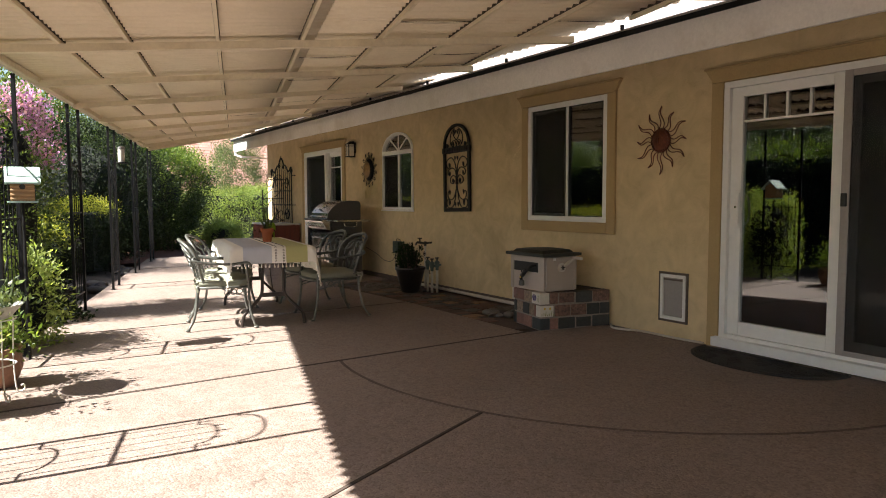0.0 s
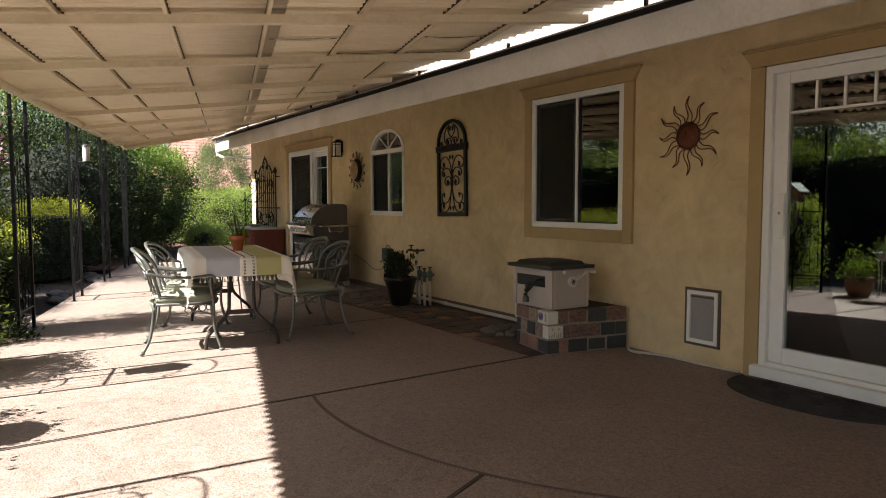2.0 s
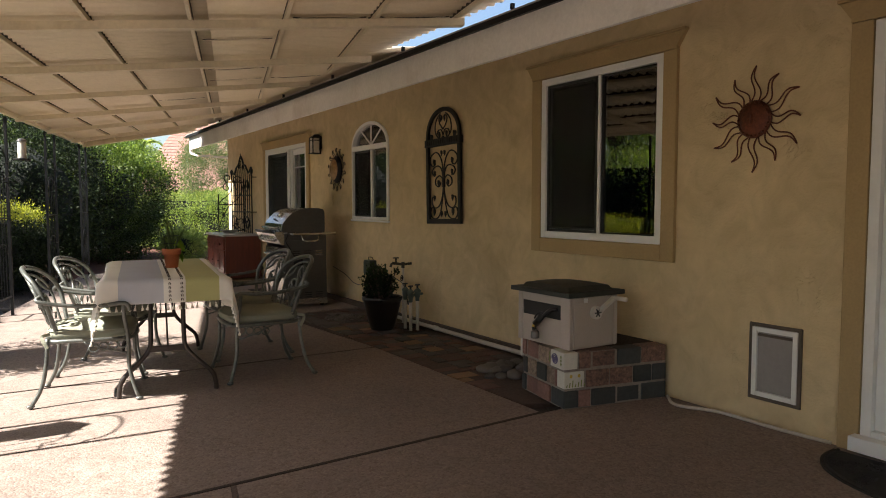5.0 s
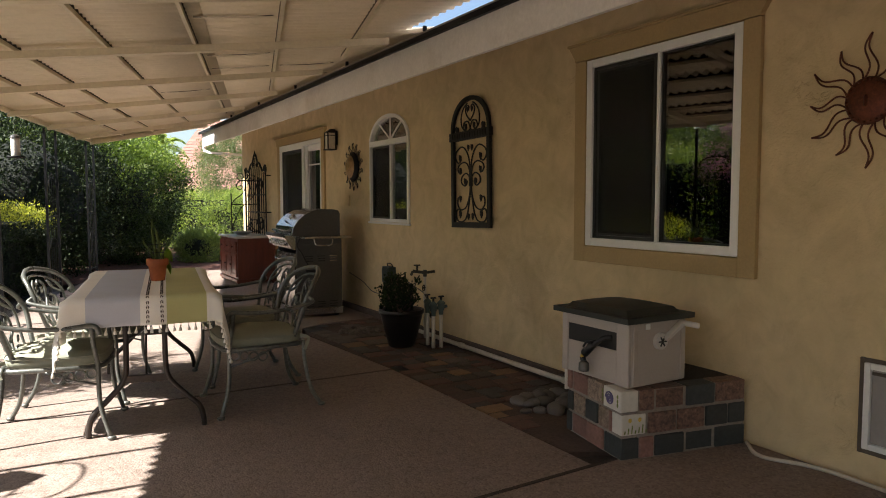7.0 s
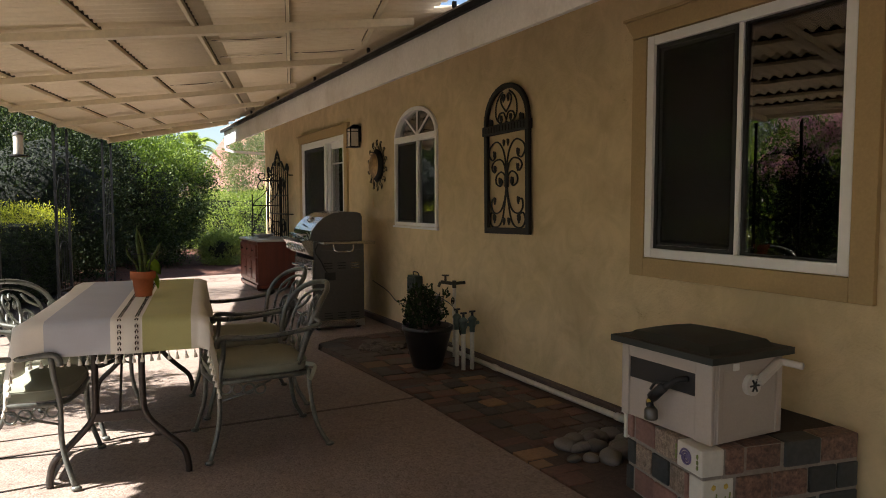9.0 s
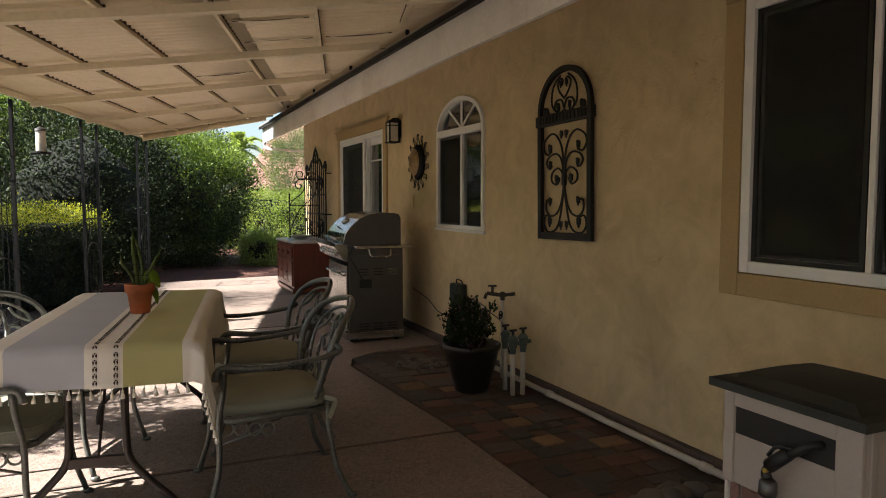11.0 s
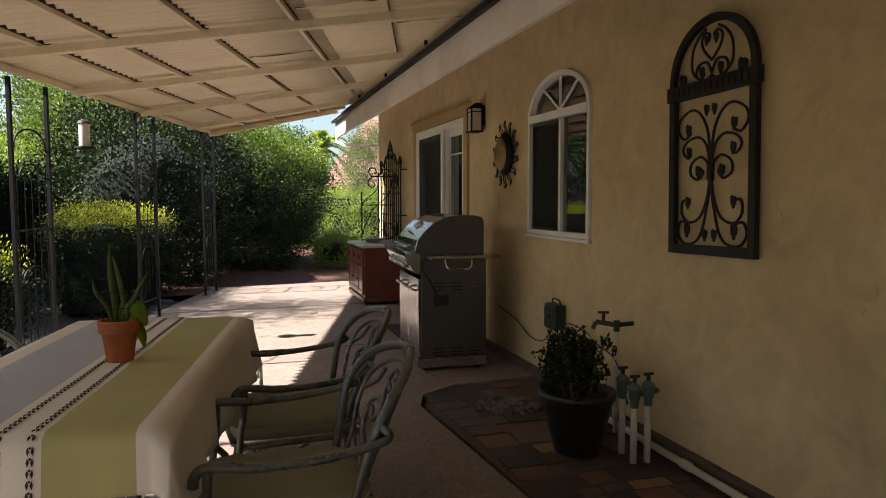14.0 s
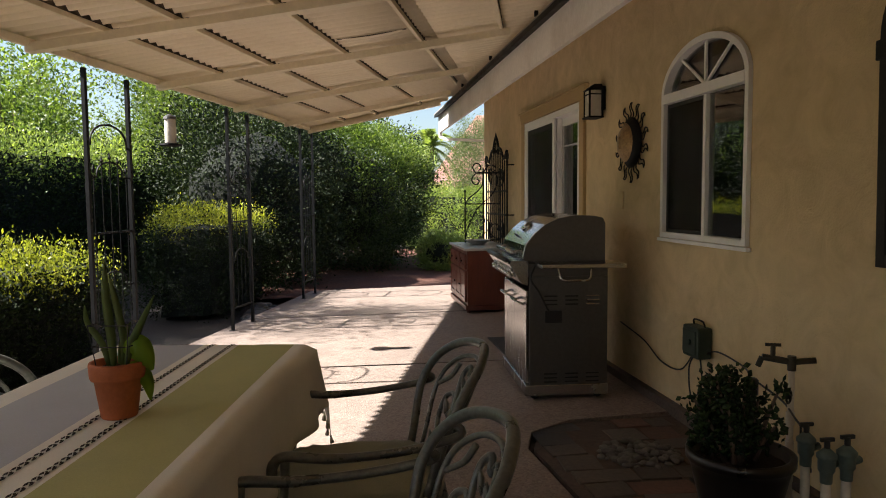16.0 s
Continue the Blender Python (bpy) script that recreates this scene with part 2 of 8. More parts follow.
BOX_PLASTIC = surface("taupe_plastic", (0.44, 0.38, 0.33), 0.55, grain=120, blotch=3, vary=0.06, bump=0.12)
CRANK_PLASTIC = surface("pale_plastic", (0.60, 0.56, 0.51), 0.5, grain=120, blotch=3, vary=0.06, bump=0.1)
LID_PLASTIC = surface("dark_green_lid", (0.026, 0.030, 0.026), 0.6, grain=120, blotch=3, vary=0.2, bump=0.3)
GLASS = glass_mat("window_glass")
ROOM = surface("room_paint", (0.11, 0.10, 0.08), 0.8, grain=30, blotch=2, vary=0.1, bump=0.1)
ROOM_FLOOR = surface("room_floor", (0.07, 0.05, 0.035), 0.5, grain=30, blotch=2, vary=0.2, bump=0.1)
BLIND = surface("woven_shade", (0.36, 0.26, 0.14), 0.85, grain=30, blotch=4, vary=0.25, bump=0.4, stretch=(1, 1, 12))
ROOF = surface("pale_shingle", (0.30, 0.26, 0.24), 0.9, grain=60, blotch=3, vary=0.2, bump=0.5, rand=0.15)
ROOF_RED = surface("terracotta_shingle", (0.47, 0.26, 0.205), 0.9, grain=60, blotch=2, vary=0.12, bump=0.4, island=0.14)
PVC = surface("pvc_pipe", (0.55, 0.50, 0.42), 0.5, grain=50, blotch=7, vary=0.12, bump=0.06, stain=(0.3, 0.22, 0.12))
VALVE_GREEN = surface("green_valve", (0.085, 0.115, 0.10), 0.5, grain=50, blotch=6, vary=0.2, bump=0.1)
COPPER_SUN = surface("rusted_copper", (0.14, 0.042, 0.022), 0.5, metal=0.5, grain=60, blotch=9, vary=0.4, bump=0.4)
BRONZE_SUN = surface("aged_bronze", (0.33, 0.21, 0.10), 0.45, metal=0.5, grain=60, blotch=9, vary=0.35, bump=0.3)
RUBBER = surface("rubber_mat", (0.022, 0.021, 0.020), 0.85, grain=70, blotch=6, vary=0.3, bump=0.8, depth=0.006)
STONE = surface("river_stone", (0.085, 0.074, 0.066), 0.7, grain=40, blotch=9, vary=0.2, bump=0.2, rand=0.35, island=0.35)
TRUNK = surface("bark", (0.10, 0.07, 0.05), 0.9, grain=30, blotch=6, vary=0.3, bump=0.8)
TWIG = surface("dead_twigs", (0.055, 0.030, 0.019), 0.9, grain=30, blotch=6, vary=0.3, bump=0.5, island=0.3)
# dark leaf colour holds the shade on the hedges' near sides
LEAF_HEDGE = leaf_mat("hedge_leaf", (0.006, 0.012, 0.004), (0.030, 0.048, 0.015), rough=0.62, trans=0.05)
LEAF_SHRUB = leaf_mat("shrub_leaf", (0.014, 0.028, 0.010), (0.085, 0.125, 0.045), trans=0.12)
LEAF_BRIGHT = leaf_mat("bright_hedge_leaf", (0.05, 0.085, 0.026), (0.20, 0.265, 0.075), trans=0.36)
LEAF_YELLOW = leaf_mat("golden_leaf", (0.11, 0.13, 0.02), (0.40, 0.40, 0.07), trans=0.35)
LEAF_TREE = leaf_mat("tree_leaf", (0.035, 0.06, 0.024), (0.155, 0.20, 0.065), trans=0.36)
LEAF_GREY = leaf_mat("grey_green_leaf", (0.06, 0.085, 0.045), (0.17, 0.20, 0.12))
LEAF_PINK = leaf_mat("pink_petal", (0.36, 0.15, 0.44), (0.60, 0.34, 0.68), trans=0.3)
LEAF_JADE = leaf_mat("jade_leaf", (0.012, 0.026, 0.012), (0.036, 0.060, 0.024), rough=0.25, trans=0.05)
# pale leaf colour puts in the sunlight on hedges, shrubs and trees
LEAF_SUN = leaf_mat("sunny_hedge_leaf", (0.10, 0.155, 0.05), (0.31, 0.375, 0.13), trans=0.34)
LEAF_LIGHT = leaf_mat("light_shrub_leaf", (0.15, 0.20, 0.07), (0.38, 0.44, 0.19), trans=0.4)


def mesh_mat():
    """Woven screen cloth: mostly open, with dark threads."""
    m = bpy.data.materials.new("screen_cloth")
    m.use_nodes = True
    nt = m.node_tree
    b = nt.nodes["Principled BSDF"]
    b.inputs["Base Color"].default_value = (0.009, 0.009, 0.009, 1)
    b.inputs["Roughness"].default_value = 0.7
    t = nt.nodes.new("ShaderNodeBsdfTransparent")
    mix = nt.nodes.new("ShaderNodeMixShader")
    mix.inputs[0].default_value = 0.55
    nt.links.new(t.outputs[0], mix.inputs[1])
    nt.links.new(b.outputs[0], mix.inputs[2])
    nt.links.new(mix.outputs[0], nt.nodes["Material Output"].inputs["Surface"])
    return m


MESHMAT = mesh_mat()
FRINGE = surface("bead_fringe", (0.62, 0.47, 0.26), 0.7, grain=60, blotch=9, vary=0.25, bump=0.2)


# ---- mesh helpers ----
def mesh_of(name, bm, material):
    me = bpy.data.meshes.new(name)
    bmesh.ops.recalc_face_normals(bm, faces=bm.faces)
    bm.to_mesh(me)
    bm.free()
    for mm in (material if isinstance(material, (list, tuple)) else [material]):
        me.materials.append(mm)
    return me


def smooth(ob, on=True):
    ob.data.polygons.foreach_set("use_smooth", [on] * len(ob.data.polygons))
    return ob


def part(name, bm, material, parent=None, label="", smoothed=False):
    ob = new(name, mesh_of(name, bm, material))
    ob.parent = parent
    if label:
        tagged(ob, label)
    return smooth(ob) if smoothed else ob


def thing(name, m, label, category, group="", kind=""):
    e = new(name)
    e.empty_display_size = 0.1
    e.matrix_basis = m
    return tagged(e, label, category, group, kind)


def box(bm, x0, x1, y0, y1, z0, z1, bevel=0.0, m=None):
    r = bmesh.ops.create_cube(bm, size=1.0, matrix=Matrix.Translation(((x0 + x1) / 2, (y0 + y1) / 2, (z0 + z1) / 2)) @ Matrix.Diagonal((abs(x1 - x0), abs(y1 - y0), abs(z1 - z0), 1)))
    vs = r["verts"]
    if bevel:
        es = list({e for v in vs for e in v.link_edges})
        out = bmesh.ops.bevel(bm, geom=es, offset=bevel, segments=2, affect='EDGES', profile=0.6)
        vs = list({v for f in out["faces"] for v in f.verts} | {v for v in vs if v.is_valid})
    if m is not None:
        bmesh.ops.transform(bm, matrix=m, verts=vs)
    return vs


def rod(bm, a, b, r, r2=None, seg=8):
    a, b = Vector(a), Vector(b)
    d = b - a
    m = Matrix.Translation((a + b) / 2) @ d.to_track_quat('Z', 'Y').to_matrix().to_4x4()
    return bmesh.ops.create_cone(bm, cap_ends=True, segments=seg, radius1=r, radius2=r if r2 is None else r2, depth=d.length, matrix=m)["verts"]


def tube(bm, pts, r, seg=6, closed=False, flat=None, ends=None):
    """A bar swept along points. r: a radius, or one a point. flat: (width, thickness) of a flat section lying across the normal given by ends."""
    pts = [Vector(p) for p in pts]
    n = len(pts)
    rings = []
    up = None
    for i, p in enumerate(pts):
        if closed:
            t = pts[(i + 1) % n] - pts[i - 1]
        else:
            t = pts[min(i + 1, n - 1)] - pts[max(i - 1, 0)]
        t.normalize()
        if up is None:
            up = Vector(ends) if ends is not None else (Vector((0, 0, 1)) if abs(t.z) < 0.9 else Vector((1, 0, 0)))
        if ends is not None:
            up = Vector(ends)
        side = t.cross(up)
        if side.length < 1e-5:
            side = t.orthogonal()
        side.normalize()
        nup = side.cross(t).normalized()
        if ends is None:
            up = nup
        rr = r[i] if isinstance(r, (list, tuple)) else r
        ring = []
        if flat:
            w, h = flat[0] * rr, flat[1] * rr
            for sx, sy in ((-1, -1), (1, -1), (1, 1), (-1, 1)):
                ring.append(bm.verts.new(p + side * sx * w / 2 + nup * sy * h / 2))
        else:
            for k in range(seg):
                a = 2 * math.pi * k / seg
                ring.append(bm.verts.new(p + side * math.cos(a) * rr + nup * math.sin(a) * rr))
        rings.append(ring)
    k = len(rings[0])
    for i in range(n if closed else n - 1):
        A, B = rings[i], rings[(i + 1) % n]
        for j in range(k):
            bm.faces.new((A[j], A[(j + 1) % k], B[(j + 1) % k], B[j]))
    if not closed:
        bm.faces.new(rings[0][::-1])
        bm.faces.new(rings[-1])


def lathe(bm, profile, seg=24, centre=(0, 0, 0), cap=True):
    """A turned body: (radius, height) from bottom to top."""
    c = Vector(centre)
    rings = [[bm.verts.new(c + Vector((r * math.cos(2 * math.pi * k / seg), r * math.sin(2 * math.pi * k / seg), z))) for k in range(seg)] for r, z in profile]
    for A, B in zip(rings, rings[1:]):
        for k in range(seg):
            bm.faces.new((A[k], A[(k + 1) % seg], B[(k + 1) % seg], B[k]))
    if cap:
        bm.faces.new(rings[0][::-1])
        bm.faces.new(rings[-1])


def prism(bm, pts, d):
    """A flat outline pushed by the vector d into a solid."""
    d = Vector(d)
    lo = [bm.verts.new(Vector(p)) for p in pts]
    hi = [bm.verts.new(Vector(p) + d) for p in pts]
    bm.faces.new(lo[::-1])
    bm.faces.new(hi)
    for i in range(len(pts)):
        j = (i + 1) % len(pts)
        bm.faces.new((lo[i], lo[j], hi[j], hi[i]))


def arc(cx, cy, r, a0, a1, n):
    return [(cx + r * math.cos(radians(a0 + (a1 - a0) * i / n)), cy + r * math.sin(radians(a0 + (a1 - a0) * i / n))) for i in range(n + 1)]


def spline(pts, n=6):
    """Points of a smooth curve through pts."""
    P = [Vector(p) for p in pts]
    P = [2 * P[0] - P[1]] + P + [2 * P[-1] - P[-2]]
    out = []
    for i in range(1, len(P) - 2):
        a, b, c, d = P[i - 1:i + 3]
        for k in range(n):
            t = k / n
            out.append(0.5 * ((2 * b) + (c - a) * t + (2 * a - 5 * b + 4 * c - d) * t * t + (3 * b - a - 3 * c + d) * t ** 3))
    return out + [P[-2]]


def bake(name, V, F, material, parent=None, label=""):
    """A mesh object from arrays of points and faces of one size."""
    V, F = np.asarray(V, np.float32), np.asarray(F, np.int32)
    me = bpy.data.meshes.new(name)
    me.vertices.add(len(V))
    me.vertices.foreach_set("co", V.ravel())
    k = F.shape[1]
    me.loops.add(F.size)
    me.loops.foreach_set("vertex_index", F.ravel())
    me.polygons.add(len(F))
    me.polygons.foreach_set("loop_start", np.arange(0, F.size, k, dtype=np.int32))
    me.materials.append(material)
    me.update(calc_edges=True)
    ob = new(name, me)
    ob.parent = parent
    if label:
        tagged(ob, label)
    return ob


# ---- the plan ----
FALL = 0.008                             # the patio falls away from the house
WALL_X = 3.75


def g(x):
    return FALL * (x - WALL_X) - 0.016


EDGE0 = Vector((0.680, 15.55))            # a point of the cover's outer edge
U = Vector((0.2600, 0.9656)).normalized()   # along the cover
V = Vector((U.y, -U.x))                  # across it, towards the house


def plan(u, v):
    return EDGE0 + U * u + V * v


EAVE_X = 3.09


def reach(u):
    """How far the cover goes from its outer edge to the eave."""
    return (EAVE_X - EDGE0.x - U.x * u) / V.x


def cover_z(u, v):
    return 2.15 + 0.33 * v / reach(u)


def deck(u, v, dz=0.0):
    p = plan(u, v)
    return Vector((p.x, p.y, cover_z(u, v) + dz))


# ---- ground ----
def ground_sheet():
    bm = bmesh.new()
    xs = [-400, -60, -20, -12, -8, -6, -4, -2, 0, 2, 4, 6, 10, 30, 400]
    ys = [-400, -60, -20, -8, -2, 2, 6, 10, 14, 18, 20, 22, 26, 34, 60, 400]
    grid = [[bm.verts.new((x, y, -0.22)) for y in ys] for x in xs]
    for i in range(len(xs) - 1):
        for j in range(len(ys) - 1):
            bm.faces.new((grid[i][j], grid[i + 1][j], grid[i + 1][j + 1], grid[i][j + 1]))
    ob = part("ground", bm, SOIL)
    tagged(ob, "dark bare garden soil under the hedges", "ground", kind="structure")


ground_sheet()


def bed(name, pts, z, material, label, bumps=0.03, seed=1):
    """A low uneven bed of loose ground."""
    bm = bmesh.new()
    vs = [bm.verts.new((x, y, z)) for x, y in pts]
    f = bm.faces.new(vs)
    bmesh.ops.triangulate(bm, faces=[f])
    for _ in range(4):
        bmesh.ops.subdivide_edges(bm, edges=[e for e in bm.edges if e.calc_length() > 0.35], cuts=1, use_grid_fill=True)
        bmesh.ops.triangulate(bm, faces=bm.faces)
    for v in bm.verts:
        v.co.z += bumps * noise.noise(Vector((v.co.x * 2.3, v.co.y * 2.3, seed)))
    ob = part(name, bm, material, smoothed=True)
    return tagged(ob, label, "ground", kind="structure")


_a, _b, _c, _d = plan(-20, -0.15), plan(5.2, -0.15), plan(5.2, -9), plan(-20, -9)
bed("planting_bed", [(_a.x, _a.y), (_b.x, _b.y), (_c.x, _c.y), (_d.x, _d.y)], -0.18, SOIL, "dark soil bed behind the patio posts", 0.05)
bed("mulch_bed", [(0.6, 18.15), (9, 19.0), (9, 27), (-2, 27)], -0.10, MULCH, "red bark mulch beyond the end of the patio", 0.05, 3)


def outer_x(y):
    return EDGE0.x + (y - EDGE0.y) * U.x / U.y - 0.15


PATIO_Y0, PATIO_Y1 = -6.0, 18.30
ARC_C, ARC_R = Vector((3.464, 7.306)), 2.493
JOINT = 0.013


def patio_piece(pts, i):
    """One poured field of the patio, drawn in a little from its joints."""
    bm = bmesh.new()
    f = bm.faces.new([bm.verts.new((x, y, 0)) for x, y in pts])
    bm.normal_update()
    if f.normal.z < 0:
        f.normal_flip()
    bmesh.ops.inset_region(bm, faces=[f], thickness=JOINT, use_even_offset=True, use_boundary=True)
    bmesh.ops.delete(bm, geom=[q for q in bm.faces if q is not f], context='FACES')
    r = bmesh.ops.extrude_face_region(bm, geom=[f])
    for v in bm.verts:
        v.co.z = g(v.co.x) - 0.12
    for v in (q for q in r["geom"] if isinstance(q, bmesh.types.BMVert)):
        v.co.z = g(v.co.x)
    return part("slab_field", bm, PATIO, patio)


patio = thing("patio", Matrix.Identity(4), "reddish exposed-aggregate concrete patio with tooled joints", "patio", kind="structure")


def base_of_patio():
    bm = bmesh.new()
    pts = [(outer_x(PATIO_Y0), PATIO_Y0), (WALL_X, PATIO_Y0), (WALL_X, PATIO_Y1 + 0.5), (outer_x(PATIO_Y1), PATIO_Y1)]
    lo = [bm.verts.new((x, y, -0.3)) for x, y in pts]
    hi = [bm.verts.new((x, y, g(x) - 0.03)) for x, y in pts]
    bm.faces.new(lo[::-1])
    bm.faces.new(hi)
    for i in range(4):
        bm.faces.new((lo[i], lo[(i + 1) % 4], hi[(i + 1) % 4], hi[i]))
    part("joint_bed", bm, SOIL, patio)


base_of_patio()


def j1(x):
    return 7.80 + 0.036 * (x + 0.86)


def arc_points(a0, a1, n):
    return [(ARC_C.x + ARC_R * math.cos(radians(a0 + (a1 - a0) * i / n)), ARC_C.y + ARC_R * math.sin(radians(a0 + (a1 - a0) * i / n))) for i in range(n + 1)]


# where the arc meets the cross joint and the house
_A0 = next(a / 10 for a in range(1350, 2000) if ARC_C.y + ARC_R * math.sin(radians(a / 10)) < j1(ARC_C.x + ARC_R * math.cos(radians(a / 10))))
_A1 = 270 + math.degrees(math.asin((WALL_X - ARC_C.x) / ARC_R))
_AM = 205.0
_mid = arc_points(_AM, _AM, 1)[0]
_k = (0.039 - _mid[0], 5.682 - _mid[1])
_far = (_mid[0] + _k[0] * 2.35, _mid[1] + _k[1] * 2.35)
_ox = outer_x(_far[1])
_far = (_ox, _mid[1] + (_ox - _mid[0]) * _k[1] / _k[0])
BED_X = 2.86
patio_piece(arc_points(_A0, _A1, 30) + [(WALL_X, j1(WALL_X))], 0)
_join = arc_points(_A0, _A0, 1)[0]
patio_piece([(outer_x(j1(-0.9)), j1(-0.9)), _far] + arc_points(_AM, _A0, 10), 1)
patio_piece([_far, (outer_x(PATIO_Y0), PATIO_Y0), (WALL_X, PATIO_Y0)] + arc_points(_A1, _AM, 20), 2)
_rows = [(7.80, 0.036, None), (10.20, -0.02, None), (13.92, -0.04, None), (16.20, 0.0, None), (PATIO_Y1, 0.07, None)]


def cross(k, x):
    return _rows[k][0] + _rows[k][1] * (x + 0.86)


for _i in range(4):
    x1a = BED_X if _i < 2 else WALL_X
    ya, yb = cross(_i, x1a), cross(_i + 1, x1a)
    if _i == 0:
        patio_piece([(outer_x(cross(0, -0.9)), cross(0, -0.9)), (BED_X, cross(0, BED_X)), (BED_X, cross(1, BED_X)), (outer_x(cross(1, -0.4)), cross(1, -0.4))], 3)
    elif _i == 1:
        patio_piece([(outer_x(cross(1, -0.4)), cross(1, -0.4)), (BED_X, cross(1, BED_X)), (2.74, 11.85), (2.82, 12.08), (3.08, 12.24), (WALL_X, 12.28), (WALL_X, cross(2, WALL_X)), (outer_x(cross(2, 0.1)), cross(2, 0.1))], 4)
    else:
        patio_piece([(outer_x(cross(_i, 0.4)), cross(_i, 0.4)), (WALL_X, cross(_i, WALL_X)), (WALL_X, cross(_i + 1, WALL_X)), (outer_x(cross(_i + 1, 0.9)), cross(_i + 1, 0.9))], 5)


def joint_strip(pts, w, material):
    """Dark filler in a joint, a hair proud of the slabs."""
    bm = bmesh.new()
    tube(bm, [(x, y, g(x) - 0.003) for x, y in pts], 1.0, flat=(w, 0.012), ends=(0, 0, 1))
    part("joint_strip", bm, material, patio)


def straight(a, b, n):
    return [(a[0] + (b[0] - a[0]) * i / n, a[1] + (b[1] - a[1]) * i / n) for i in range(n + 1)]


joint_strip(straight((outer_x(7.9), j1(outer_x(7.9))), (2.9, j1(2.9)), 12), 0.020, JOINT_DARK)
joint_strip(straight((2.93, j1(2.93)), (WALL_X - 0.02, j1(WALL_X)), 4), 0.020, JOINT_DARK)
joint_strip(arc_points(_A0 + 0.4, _A1 - 0.2, 40), 0.020, JOINT_GREY)
joint_strip(straight(_mid, _far, 8), 0.020, JOINT_DARK)
for _i in (1, 2, 3):
    joint_strip(straight((outer_x(cross(_i, 0.0)) + 0.02, cross(_i, outer_x(cross(_i, 0.0)))), (BED_X - 0.02 if _i == 1 else WALL_X - 0.02, cross(_i, BED_X if _i == 1 else WALL_X)), 10), 0.016, JOINT_GREY)


# ---- the house ----
WALL_T = 0.16
Y_NEAR, Y_END, WALL_TOP = -6.0, 18.07, 2.62
# openings: y0, y1, z0, z1
DOOR1 = (4.74, 6.59, 0.05, 2.065)
WIN1 = (7.838, 9.008, 0.938, 2.14)
WIN2 = (11.565, 12.495, 1.015, 1.855)
DOOR2 = (13.99, 15.78, 0.05, 2.045)
DOG = (6.91, 7.191, 0.124, 0.529)
ARCH_C = ((WIN2[0] + WIN2[1]) / 2, WIN2[3])
ARCH_RAD = (WIN2[1] - WIN2[0]) / 2
ARCH_RISE = 0.275


def house_wall():
    bm = bmesh.new()
    t = WALL_T

    def slab(y0, y1, zs0, zs1):
        """A stretch of wall; zs0, zs1: bottom and top at its two ends."""
        prism(bm, [(WALL_X, y0, zs0[0]), (WALL_X, y1, zs0[1]), (WALL_X, y1, zs1[1]), (WALL_X, y0, zs1[0])], (t, 0, 0))

    holes = sorted([DOOR1, DOG, WIN1, WIN2, DOOR2])
    y = Y_NEAR
    for y0, y1, z0, z1 in holes:
        slab(y, y0, (-0.3, -0.3), (WALL_TOP, WALL_TOP))
        slab(y0, y1, (-0.3, -0.3), (z0, z0))
        if (y0, y1) == WIN2[:2]:
            n = 20
            for i in range(n):
                a, b = math.pi * (1 - i / n), math.pi * (1 - (i + 1) / n)
                ya, yb = ARCH_C[0] + ARCH_RAD * math.cos(a), ARCH_C[0] + ARCH_RAD * math.cos(b)
                slab(ya, yb, (z1 + ARCH_RISE * math.sin(a), z1 + ARCH_RISE * math.sin(b)), (WALL_TOP, WALL_TOP))
        else:
            slab(y0, y1, (z1, z1), (WALL_TOP, WALL_TOP))
        y = y1
    slab(y, Y_END, (-0.3, -0.3), (WALL_TOP, WALL_TOP))
    bmesh.ops.remove_doubles(bm, verts=bm.verts, dist=0.0005)
    tagged(part("wall_patio", bm, STUCCO), "tan trowelled stucco house wall with worn patches", "wall", kind="structure")
    bm = bmesh.new()
    box(bm, WALL_X + WALL_T, 9.0, Y_END - WALL_T, Y_END, -0.3, WALL_TOP + 0.6)
    tagged(part("wall_end", bm, STUCCO), "tan stucco end wall of the house", "wall", kind="structure")


house_wall()


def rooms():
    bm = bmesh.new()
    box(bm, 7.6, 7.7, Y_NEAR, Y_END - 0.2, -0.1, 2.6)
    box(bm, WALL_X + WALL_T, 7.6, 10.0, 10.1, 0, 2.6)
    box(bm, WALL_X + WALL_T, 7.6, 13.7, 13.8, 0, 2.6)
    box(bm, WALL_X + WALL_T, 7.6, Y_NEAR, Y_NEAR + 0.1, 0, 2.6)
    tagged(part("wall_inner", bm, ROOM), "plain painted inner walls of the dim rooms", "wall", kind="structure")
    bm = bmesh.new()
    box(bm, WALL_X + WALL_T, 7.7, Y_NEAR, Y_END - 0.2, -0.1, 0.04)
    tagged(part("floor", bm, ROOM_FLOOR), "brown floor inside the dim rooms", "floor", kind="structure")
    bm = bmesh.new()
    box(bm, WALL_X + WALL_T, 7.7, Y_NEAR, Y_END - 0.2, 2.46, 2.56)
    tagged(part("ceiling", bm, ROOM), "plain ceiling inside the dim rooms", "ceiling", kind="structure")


rooms()

EAVE_FACE = 3.185
PITCH = 0.43


